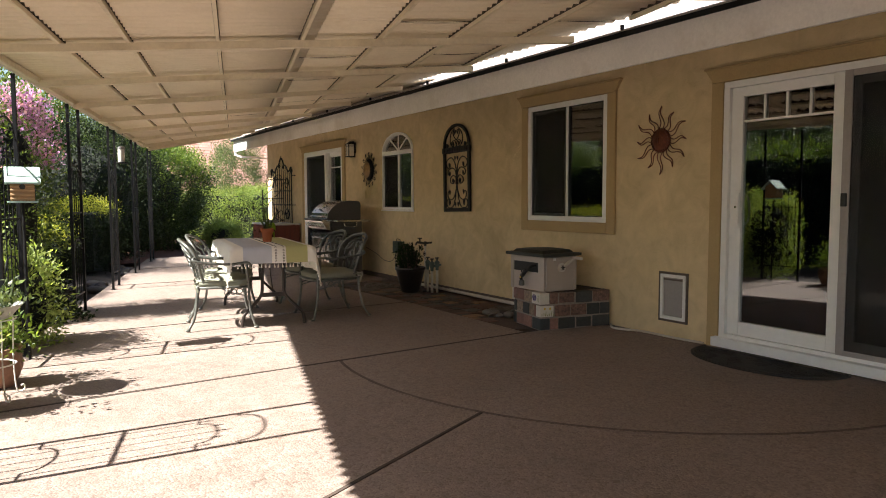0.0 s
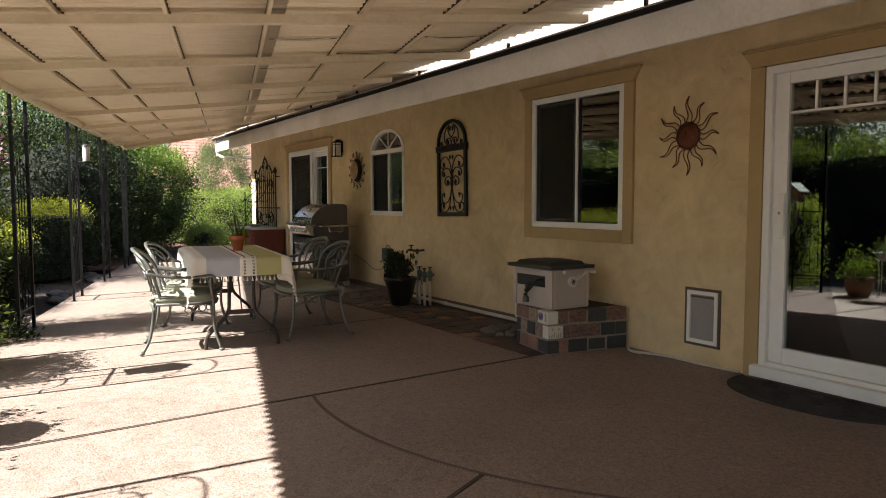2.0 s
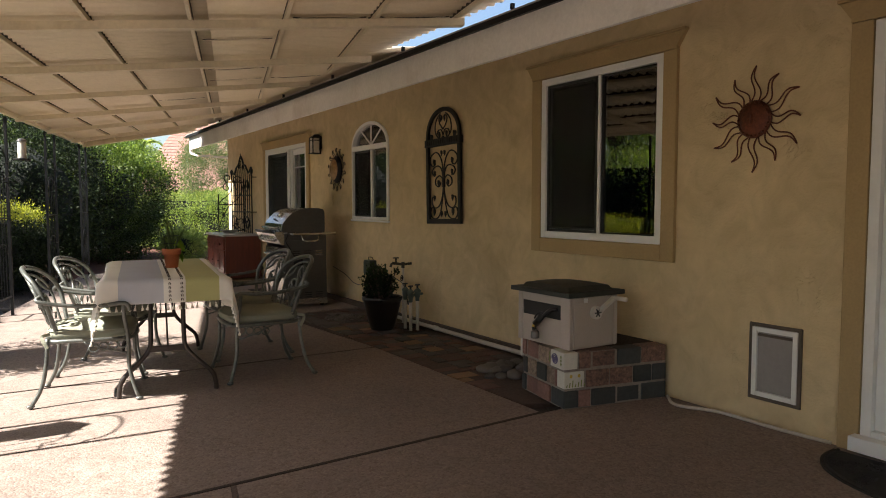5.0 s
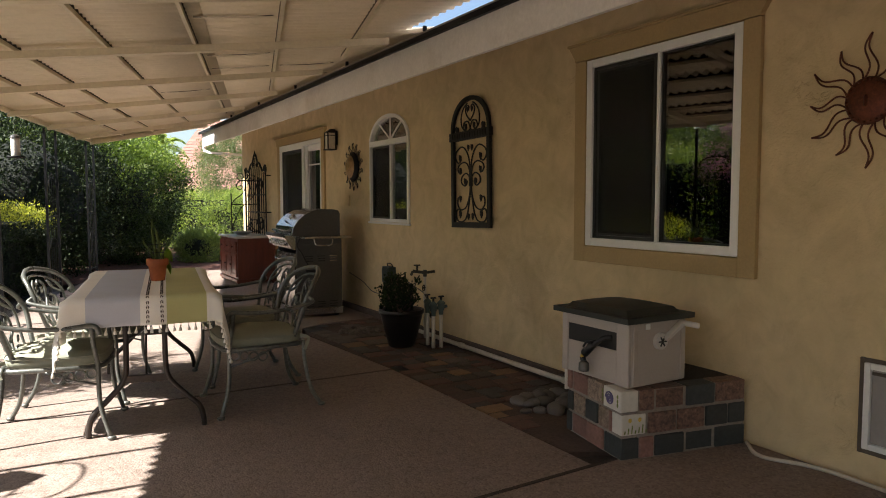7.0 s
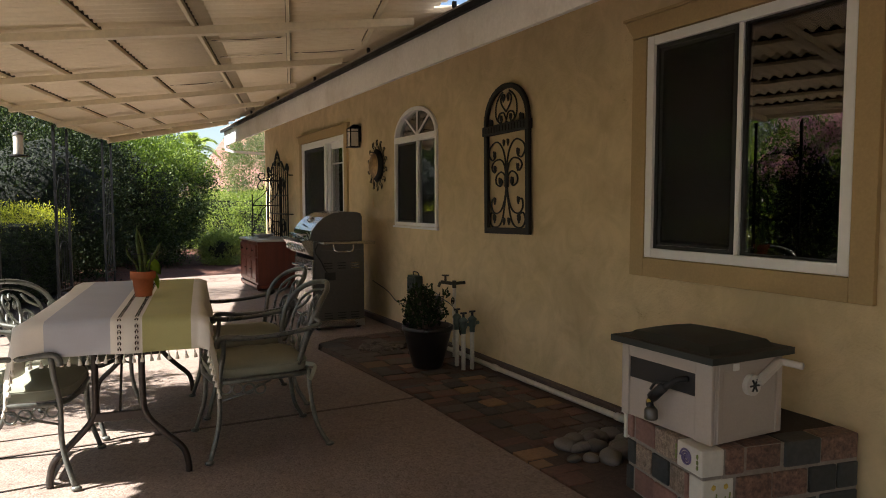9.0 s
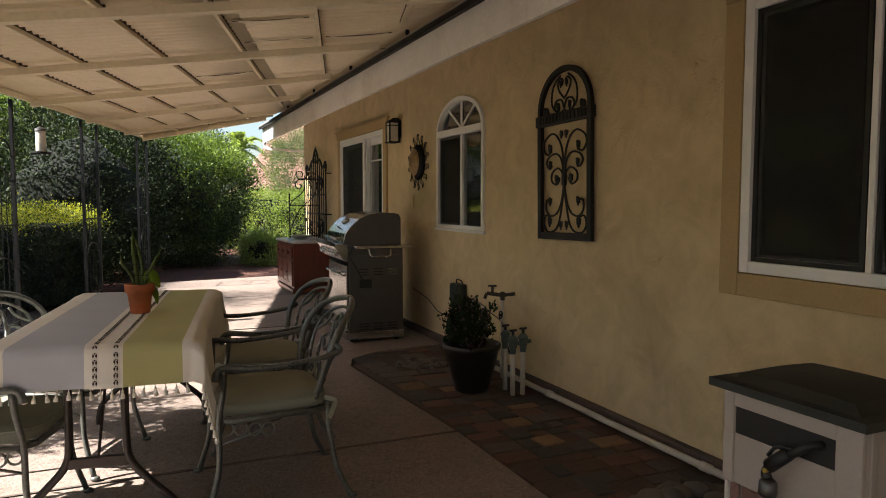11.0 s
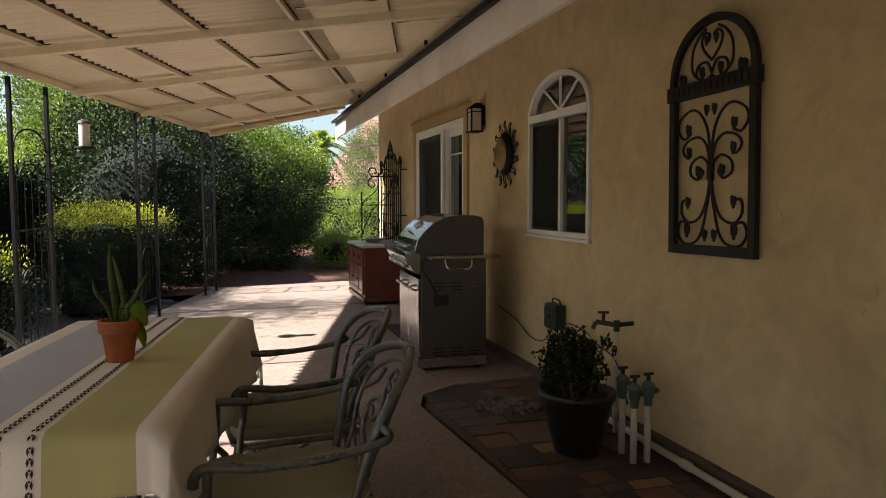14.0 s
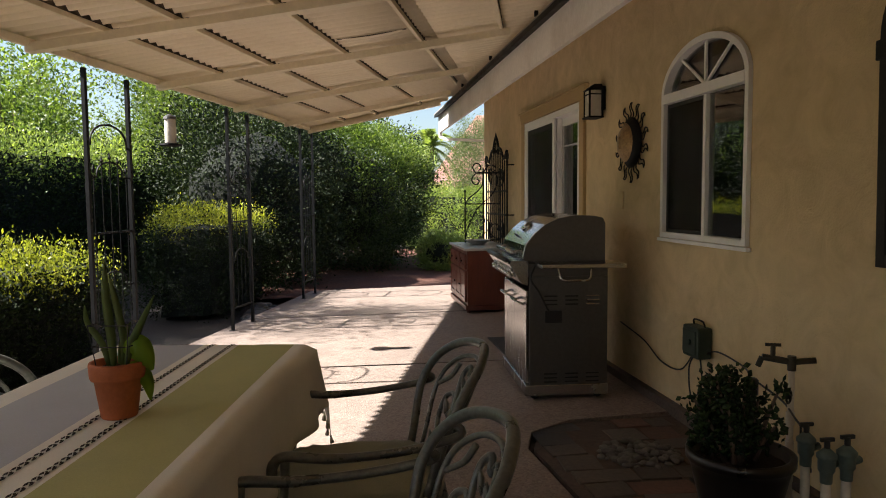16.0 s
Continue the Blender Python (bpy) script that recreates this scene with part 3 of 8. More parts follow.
def eaves():
    bm = bmesh.new()
    box(bm, EAVE_FACE, EAVE_FACE + 0.035, Y_NEAR, 18.66, 2.215, 2.455, 0.004)
    fascia = part("fascia", bm, FASCIA)
    tagged(fascia, "off-white painted fascia board under the eave", "fascia", kind="structure")
    # soffit boards behind the fascia, rising with the roof
    bm = bmesh.new()
    zs = lambda x: 2.415 + (x - EAVE_FACE) * PITCH
    prism(bm, [(EAVE_FACE + 0.036, Y_NEAR, zs(3.186)), (WALL_X + 0.16, Y_NEAR, zs(3.91)), (WALL_X + 0.16, Y_NEAR, zs(3.91) + 0.03), (EAVE_FACE + 0.036, Y_NEAR, zs(3.186) + 0.03)], (0, 18.66 - Y_NEAR, 0))
    tagged(part("soffit", bm, FASCIA), "off-white boards under the eave", "soffit", kind="structure")
    # black gutter edge
    bm = bmesh.new()
    prof = [(EAVE_FACE - 0.06, 2.477), (EAVE_FACE - 0.06, 2.436), (EAVE_FACE + 0.03, 2.458), (EAVE_FACE + 0.03, 2.475)]
    prism(bm, [(x, Y_NEAR, z) for x, z in prof], (0, 18.68 - Y_NEAR, 0))
    tagged(part("gutter", bm, IRON), "black metal gutter along the eave", "gutter", kind="structure")


eaves()


def house_roof():
    roof = thing("roof", Matrix.Identity(4), "pale grey-pink shingle roof of the house", "roof", kind="structure")
    bm = bmesh.new()
    rows = 26
    x0, z0 = EAVE_FACE - 0.06, 2.478
    for i in range(rows):
        xa, xb = x0 + i * 0.19, x0 + (i + 1) * 0.19 + 0.03
        za, zb = z0 + (xa - x0) * PITCH, z0 + (xb - x0) * PITCH
        prism(bm, [(xa, Y_NEAR, za + 0.012), (xb, Y_NEAR, zb - 0.002), (xb, Y_NEAR, zb - 0.014), (xa, Y_NEAR, za)], (0, 18.71 - Y_NEAR, 0))
    part("shingles", bm, ROOF, roof)
    bm = bmesh.new()
    xr = x0 + rows * 0.19
    prism(bm, [(xr, Y_NEAR, z0 + (xr - x0) * PITCH - 0.01), (xr + 5, Y_NEAR, z0 + (xr - x0 - 5) * PITCH), (xr + 5, Y_NEAR, z0 + (xr - x0 - 5) * PITCH - 0.05), (xr, Y_NEAR, z0 + (xr - x0) * PITCH - 0.06)], (0, 18.71 - Y_NEAR, 0))
    part("back_slope", bm, ROOF, roof)
    bm = bmesh.new()
    prism(bm, [(WALL_X, Y_END - 0.1, WALL_TOP), (9.0, Y_END - 0.1, WALL_TOP), (xr, Y_END - 0.1, z0 + (xr - x0) * PITCH - 0.08)], (0, 0.1, 0))
    part("gable", bm, STUCCO, roof)


house_roof()


# ---- patio cover ----
U0, U1 = -19.4, 2.66


def corrugated():
    """Corrugated sheets, ridges running down the slope; each length of sheet laps over the next."""
    cov = thing("patio_cover", Matrix.Identity(4), "tan-painted patio cover of corrugated sheets on timber rafters and purlins", "patio cover", kind="structure")
    pitch, amp = 0.100, 0.0185
    per = 8
    n = int((U1 - U0) / pitch * per)
    us = np.linspace(U0, U1, n + 1)
    rng = np.random.RandomState(4)
    sheet = np.floor((us - U0) / 0.66).astype(int)
    spans = [(-0.14, 2.235), (2.21, 4.62), (4.595, 7.2), (7.175, 9.6)]
    over = rng.uniform(-0.02, 0.02, sheet.max() + 2)
    for k, (va, vb) in enumerate(spans):
        # the upper length lies on the lower one; its free edge lifts a little from sheet to sheet
        lift = rng.uniform(0.0, 0.006, sheet.max() + 2) * (k > 0)
        jog = rng.uniform(-0.012, 0.004, sheet.max() + 2) * (k > 0)
        rows = 4
        Vv, F = [], []
        ok = []
        for i, u in enumerate(us):
            sh = sheet[i]
            top = min(vb, reach(u) + (0.36 if u > -4.2 else 0.07) + over[sh])
            v0 = va + jog[sh]
            ok.append(top > v0 + 0.05)
            for r in range(rows + 1):
                v = v0 + (max(top, v0 + 0.01) - v0) * r / rows
                z = cover_z(u, v) + 0.1025 + k * 0.004 + lift[sh] * max(0.0, 1 - r / 1.5) + amp * math.sin(2 * math.pi * (u - U0) / pitch)
                p = plan(u, v)
                Vv.append((p.x, p.y, z))
        R1 = rows + 1
        for i in range(n):
            if ok[i] and ok[i + 1]:
                for r in range(rows):
                    a = i * R1 + r
                    F.append((a, a + R1, a + R1 + 1, a + 1))
        if not F:
            continue
        ob = bake("corrugated_sheet", Vv, F, COVER, cov)
        smooth(ob)
        so = ob.modifiers.new("thick", 'SOLIDIFY')
        so.thickness = 0.003
    # rafters across, with the edge beam along the posts
    us_r = [0.24 + 1.46 * i for i in range(-13, 2)] + [U1 - 0.06]
    for u in us_r:
        bm = bmesh.new()
        a, b = deck(u, -0.02), deck(u, reach(u) - 0.02)
        t = Vector((U.x, U.y, 0)) * 0.034
        prism(bm, [a - t, a + t, a + t + Vector((0, 0, 0.052)), a - t + Vector((0, 0, 0.052))], b - a)
        part("rafter", bm, BEAM, cov)
    for v in [0.48, 0.92] + [1.52 + 0.605 * i for i in range(12)]:
        # a purlin stops where the eave cuts it off
        ue = min(U1, (EAVE_X - 0.02 - EDGE0.x - V.x * v) / U.x)
        if ue > U0 + 0.5:
            bm = bmesh.new()
            n = max(2, int((ue - U0) / 0.6))
            pts = [deck(U0 + (ue - U0) * i / n, v, 0.0675) for i in range(n + 1)]
            tube(bm, pts, 1.0, flat=(0.024, 0.033), ends=(0, 0, 1))
            part("purlin", bm, BEAM, cov)
        # dark scalloped strip stands for the shade between the purlin and the sheets
        if ue > -12.0:
            m = int((ue - 0.02 - max(U0, -13.0)) / pitch * 6)
            Vv, F = [], []
            for i in range(m + 1):
                u = max(U0, -13.0) + i * pitch / 6
                p0, p1 = plan(u, v - 0.016), plan(u, v + 0.016)
                zt = cover_z(u, v) + 0.1015 + amp * math.sin(2 * math.pi * (u - U0) / pitch)
                zb = cover_z(u, v) + 0.078
                Vv += [(p0.x, p0.y, zb), (p0.x, p0.y, zt), (p1.x, p1.y, zt), (p1.x, p1.y, zb)]
            for i in range(m):
                a = i * 4
                F += [(a, a + 4, a + 5, a + 1), (a + 1, a + 5, a + 6, a + 2), (a + 2, a + 6, a + 7, a + 3)]
            bake("gap_strip", Vv, F, GAP_SHADE, cov, "dark scalloped strip for the shade in the sheet gaps")
    # side laps that have sprung open between the purlins
    rl = random.Random(21)
    for i in range(14, int((U1 - U0) / 0.66)):
        u = U0 + 0.66 * i
        for k in range(9):
            va = (1.52 + 0.605 * k) + 0.05
            vb = va + 0.505
            if vb > reach(u) + 0.2 or rl.random() > (0.30 + 0.05 * k):
                continue
            drop = rl.uniform(0.008, 0.020)
            # the dark strip stands for the shade inside the open lap
            for name, mat, du0, du1, dz in (("lap_gap", GAP_SHADE, -0.030, 0.006, -0.004), ("lap_edge", COVER, -0.034, 0.034, 0.0)):
                bm = bmesh.new()
                rows = []
                for r in range(9):
                    s = r / 8
                    v = va + (vb - va) * s
                    z = cover_z(u, v) + 0.082 - drop * math.sin(math.pi * s) ** 0.7 * (1.0 if name == "lap_edge" else 0.35) + dz
                    a, c = plan(u + du0, v), plan(u + du1, v)
                    rows.append([bm.verts.new((a.x, a.y, z)), bm.verts.new((c.x, c.y, z + 0.004)), bm.verts.new((c.x, c.y, z + 0.007)), bm.verts.new((a.x, a.y, z + 0.003))])
                for A, B in zip(rows, rows[1:]):
                    for q in range(4):
                        bm.faces.new((A[q], A[(q + 1) % 4], B[(q + 1) % 4], B[q]))
                bm.faces.new(rows[0][::-1])
                bm.faces.new(rows[-1])
                part(name, bm, mat, cov)
    # end board under the last sheets
    bm = bmesh.new()
    a, b = deck(U1 - 0.03, -0.02, 0.045), deck(U1 - 0.03, reach(U1) + 0.10, 0.045)
    t = Vector((U.x, U.y, 0)) * 0.012
    prism(bm, [a - t, a + t, a + t + Vector((0, 0, 0.075)), a - t + Vector((0, 0, 0.075))], b - a)
    part("end_board", bm, BEAM, cov)
    bm = bmesh.new()
    n = 24
    pts = [deck(U0 + (U1 - U0) * i / n, -0.005, 0.057) for i in range(n + 1)]
    tube(bm, pts, 1.0, flat=(0.035, 0.045), ends=(0, 0, 1))
    part("edge_beam", bm, BEAM, cov)
    # steel struts that carry the cover over the gutter
    u = -13.4
    while u < U1:
        bm = bmesh.new()
        p = deck(u, reach(u) - 0.04)
        box(bm, p.x + 0.08, p.x + 0.15, p.y - 0.03, p.y + 0.03, 2.478, 2.488)
        box(bm, p.x + 0.06, p.x + 0.085, p.y - 0.01, p.y + 0.01, p.z + 0.05, 2.488)
        part("strut", bm, IRON, cov)
        u += 1.46
    return cov


corrugated()


# ---- windows and doors ----
GX = WALL_X + 0.024                      # the plane of the glass


def frame_rect(bm, y0, y1, z0, z1, w, x0, x1, bevel=0.003):
    """Four mitre-less members of a rectangular frame; w: its width."""
    box(bm, x0, x1, y0, y0 + w, z0, z1, bevel)
    box(bm, x0, x1, y1 - w, y1, z0, z1, bevel)
    box(bm, x0 + 0.001, x1 - 0.001, y0 + w, y1 - w, z0, z0 + w, bevel)
    box(bm, x0 + 0.001, x1 - 0.001, y0 + w, y1 - w, z1 - w, z1, bevel)


def pane(y0, y1, z0, z1, parent, x=GX, name="pane"):
    bm = bmesh.new()
    box(bm, x, x + 0.006, y0, y1, z0, z1)
    ob = part(name, bm, GLASS, parent)
    ob.visible_shadow = False
    return ob


def trim_around(name, y0, y1, z0, z1, w, to_floor=False, label=""):
    """Raised stucco band with a flared, moulded head."""
    bm = bmesh.new()
    xo = WALL_X - 0.028
    zb = -0.02 if to_floor else z0 - w
    for a, b in ((y0 - w, y0 - 0.002), (y1 + 0.002, y1 + w)):
        box(bm, xo, WALL_X, a, b, zb, z1 + 0.002, 0.004)
    if not to_floor:
        box(bm, xo, WALL_X, y0 - 0.002, y1 + 0.002, z0 - w, z0 - 0.002, 0.004)
    # head: widens upward into a pointed ear at each end
    k = 0.06
    prism(bm, [(xo - 0.004, y0 - w, z1 + 0.004), (xo - 0.004, y1 + w, z1 + 0.004), (xo - 0.004, y1 + w, z1 + 0.02), (xo - 0.004, y1 + w + k, z1 + 0.105), (xo - 0.004, y0 - w - k, z1 + 0.105), (xo - 0.004, y0 - w, z1 + 0.02)], (0.032, 0, 0))
    box(bm, xo - 0.016, WALL_X, y0 - w - k - 0.006, y1 + w + k + 0.006, z1 + 0.106, z1 + 0.122, 0.003)
    return tagged(part(name, bm, TRIM), label or "brown-tan raised stucco trim round a window", "trim", kind="structure")


# big window
def big_window():
    y0, y1, z0, z1 = WIN1
    w = thing("window_1", Matrix.Identity(4), "white vinyl sliding window with dark glass and tan trim", "window", kind="structure")
    bm = bmesh.new()
    frame_rect(bm, y0 + 0.002, y1 - 0.002, z0 + 0.002, z1 - 0.002, 0.05, WALL_X - 0.022, WALL_X + 0.07)
    part("window_frame", bm, WHITE, w)
    bm = bmesh.new()
    frame_rect(bm, 8.425, y1 - 0.054, z0 + 0.054, z1 - 0.054, 0.030, WALL_X + 0.009, WALL_X + 0.05)
    part("sash", bm, WHITE, w)
    bm = bmesh.new()
    frame_rect(bm, 8.457, y1 - 0.086, z0 + 0.086, z1 - 0.086, 0.012, WALL_X + 0.014, WALL_X + 0.05)
    part("gasket", bm, BLACK_PLASTIC, w)
    bm = bmesh.new()
    box(bm, WALL_X - 0.006, WALL_X + 0.05, 8.397, 8.422, z0 + 0.05, z1 - 0.05, 0.003)
    part("mullion", bm, WHITE, w)
    bm = bmesh.new()
    frame_rect(bm, y0 + 0.052, 8.394, z0 + 0.052, z1 - 0.052, 0.010, WALL_X + 0.004, WALL_X + 0.055)
    part("gasket", bm, BLACK_PLASTIC, w)
    pane(8.460, y1 - 0.09, z0 + 0.09, z1 - 0.09, w)
    pane(y0 + 0.056, 8.390, z0 + 0.056, z1 - 0.056, w, GX - 0.004)
    trim_around("trim", y0, y1, z0, z1, 0.105, label="brown-tan stucco trim round the big window")
    # woven shade inside, half drawn
    sh = thing("roman_shade", Matrix.Identity(4), "brown woven shade half lowered behind the glass", "window shade")
    zs = z1
    for i in range(5):
        bm = bmesh.new()
        bulge = 0.012 + 0.004 * (i % 2)
        prism(bm, [(WALL_X + 0.200, y0 + 0.02, zs), (WALL_X + 0.204 - bulge, y0 + 0.02, zs - 0.055), (WALL_X + 0.198, y0 + 0.02, zs - 0.083), (WALL_X + 0.212, y0 + 0.02, zs - 0.083), (WALL_X + 0.212, y0 + 0.02, zs)], (0, y1 - y0 - 0.04, 0))
        part("fold", bm, BLIND, sh)
        zs -= 0.083
    bm = bmesh.new()
    for i in range(72):
        yy = y0 + 0.03 + i * (y1 - y0 - 0.06) / 71
        rod(bm, (WALL_X + 0.205, yy, zs), (WALL_X + 0.203, yy, zs - 0.042 - 0.006 * (i % 3)), 0.0042, 0.003, 5)
    part("fringe", bm, FRINGE, sh, "pale tan bead fringe")
    # insect screen over the far sash
    bm = bmesh.new()
    frame_rect(bm, 8.428, y1 - 0.052, z0 + 0.052, z1 - 0.052, 0.020, WALL_X - 0.004, WALL_X + 0.008, 0.002)
    sc = part("screen_frame", bm, BLACK_PLASTIC, w)
    bm = bmesh.new()
    box(bm, WALL_X + 0.002, WALL_X + 0.004, 8.449, y1 - 0.073, z0 + 0.073, z1 - 0.073)
    part("screen_mesh", bm, MESHMAT, sc, "dark insect screen mesh")


big_window()


def arched_window():
    y0, y1, z0, z1 = WIN2
    yc = ARCH_C[0]
    w = thing("window_2", Matrix.Identity(4), "white vinyl window with a fan-shaped arched top", "window", kind="structure")
    bm = bmesh.new()
    frame_rect(bm, y0 + 0.002, y1 - 0.002, z0 + 0.002, z1, 0.032, WALL_X - 0.022, WALL_X + 0.07)
    part("window_frame", bm, WHITE, w)

    def ell(rx, rz, n=24):
        return [(yc + rx * math.cos(math.pi * i / n), z1 + rz * math.sin(math.pi * i / n)) for i in range(n + 1)]
    bm = bmesh.new()
    o, inn = ell(ARCH_RAD - 0.002, ARCH_RISE - 0.002), ell(ARCH_RAD - 0.036, ARCH_RISE - 0.036)
    for i in range(24):
        prism(bm, [(WALL_X - 0.022, *o[i]), (WALL_X - 0.022, *o[i + 1]), (WALL_X - 0.022, *inn[i + 1]), (WALL_X - 0.022, *inn[i])], (0.09, 0, 0))
    bmesh.ops.remove_doubles(bm, verts=bm.verts, dist=0.0004)
    part("arch_frame", bm, WHITE, w)
    bm = bmesh.new()
    box(bm, WALL_X - 0.026, WALL_X + 0.06, y0 + 0.034, y1 - 0.034, z1 - 0.042, z1 + 0.014, 0.004)
    part("transom", bm, WHITE, w)
    for a in (52, 90, 128):
        bm = bmesh.new()
        p = (yc + (ARCH_RAD - 0.034) * math.cos(radians(a)), z1 + (ARCH_RISE - 0.034) * math.sin(radians(a)))
        tube(bm, [(GX - 0.012, yc, z1 + 0.012), (GX - 0.012, *p)], 1.0, flat=(0.016, 0.012), ends=(1, 0, 0))
        part("muntin", bm, WHITE, w)
    bm = bmesh.new()
    pts = ell(ARCH_RAD - 0.034, ARCH_RISE - 0.034)
    prism(bm, [(GX, y, z + (0.012 if z < z1 + 0.012 else 0)) for y, z in pts], (0.006, 0, 0))
    ob = part("fan_pane", bm, GLASS, w)
    ob.visible_shadow = False
    ym = 12.007
    bm = bmesh.new()
    box(bm, WALL_X - 0.004, WALL_X + 0.05, ym - 0.015, ym + 0.015, z0 + 0.033, z1 - 0.043, 0.003)
    part("mullion", bm, WHITE, w)
    bm = bmesh.new()
    frame_rect(bm, ym + 0.016, y1 - 0.033, z0 + 0.033, z1 - 0.044, 0.020, WALL_X + 0.004, WALL_X + 0.05)
    part("sash", bm, BLACK_PLASTIC, w)
    pane(ym + 0.034, y1 - 0.051, z0 + 0.051, z1 - 0.062, w)
    bm = bmesh.new()
    box(bm, WALL_X + 0.010, WALL_X + 0.012, ym + 0.036, y1 - 0.053, z0 + 0.053, z1 - 0.064)
    part("screen_mesh", bm, MESHMAT, w, "dark insect screen mesh")
    pane(y0 + 0.033, ym - 0.014, z0 + 0.033, z1 - 0.043, w, GX - 0.004)
    bm = bmesh.new()
    box(bm, WALL_X - 0.03, WALL_X - 0.002, y0 - 0.02, y1 + 0.02, z0 - 0.022, z0 - 0.001, 0.004)
    part("window_sill", bm, WHITE, w)


arched_window()


def near_door():
    y0, y1, z0, z1 = DOOR1
    d = thing("door_1", Matrix.Identity(4), "white sliding glass patio door with an insect screen", "door", kind="structure")
    bm = bmesh.new()
    frame_rect(bm, y0 + 0.002, y1 - 0.002, z0, z1 - 0.002, 0.05, WALL_X - 0.02, WALL_X + 0.12)
    part("door_frame", bm, WHITE, d)
    bm = bmesh.new()
    box(bm, WALL_X - 0.09, WALL_X - 0.022, y0 - 0.02, y1 + 0.02, 0.002, 0.075, 0.006)
    part("threshold", bm, WHITE, d)
    # active panel
    pa = WALL_X + 0.012
    bm = bmesh.new()
    box(bm, pa, pa + 0.045, 6.440, y1 - 0.053, z0 + 0.052, z1 - 0.053, 0.004)
    box(bm, pa, pa + 0.045, 5.670, 5.750, z0 + 0.052, z1 - 0.053, 0.004)
    box(bm, pa + 0.001, pa + 0.044, 5.751, 6.439, z0 + 0.052, z0 + 0.155, 0.004)
    box(bm, pa + 0.001, pa + 0.044, 5.751, 6.439, z1 - 0.125, z1 - 0.053, 0.004)
    panel = part("door_panel", bm, WHITE, d)
    for yy in (5.920, 6.095, 6.270):
        bm = bmesh.new()
        box(bm, pa + 0.012, pa + 0.03, yy - 0.008, yy + 0.008, 1.762, z1 - 0.126, 0.002)
        part("muntin", bm, WHITE, panel)
    bm = bmesh.new()
    box(bm, pa + 0.0115, pa + 0.0305, 5.752, 6.438, 1.745, 1.761, 0.002)
    part("muntin", bm, WHITE, panel)
    pane(5.748, 6.442, z0 + 0.15, z1 - 0.12, panel, pa + 0.022)
    bm = bmesh.new()
    pts = spline([(pa - 0.006, 6.450, 1.20), (pa - 0.04, 6.435, 1.17), (pa - 0.05, 6.430, 1.08), (pa - 0.04, 6.435, 0.99), (pa - 0.006, 6.450, 0.96)], 5)
    tube(bm, pts, 0.009, 8)
    box(bm, pa - 0.010, pa + 0.002, 6.445, 6.485, 0.93, 1.23, 0.004)
    part("door_handle", bm, WHITE, panel, smoothed=True)
    bm = bmesh.new()
    rod(bm, (pa - 0.016, 6.480, 1.10), (pa - 0.004, 6.480, 1.10), 0.008, seg=12)
    part("lock", bm, STEEL, panel)
    # fixed panel
    pb = WALL_X + 0.062
    bm = bmesh.new()
    frame_rect(bm, y0 + 0.053, 5.680, z0 + 0.052, z1 - 0.053, 0.085, pb, pb + 0.04)
    fixed = part("door_panel", bm, WHITE, d)
    pane(y0 + 0.135, 5.598, z0 + 0.135, z1 - 0.135, fixed, pb + 0.015)
    # screen panel in front
    ps = WALL_X - 0.018
    bm = bmesh.new()
    frame_rect(bm, y0 + 0.053, 5.665, z0 + 0.03, z1 - 0.04, 0.055, ps, ps + 0.022)
    scr = part("screen_frame", bm, SCREEN_FRAME, d, "grey aluminium screen frame")
    bm = bmesh.new()
    box(bm, ps - 0.022, ps - 0.001, 5.620, 5.655, 1.11, 1.20, 0.004)
    part("latch", bm, BLACK_PLASTIC, scr)
    bm = bmesh.new()
    box(bm, ps + 0.008, ps + 0.010, y0 + 0.105, 5.612, z0 + 0.082, z1 - 0.092)
    ob = part("screen_mesh", bm, MESHMAT, scr, "dark insect screen mesh")
    trim_around("trim", y0, y1, z0, z1, 0.105, True, "brown-tan stucco trim round the near sliding door")


SCREEN_FRAME = surface("screen_aluminium", (0.34, 0.31, 0.29), 0.5, metal=0.2, grain=50, blotch=3, vary=0.08, bump=0.05)


near_door()


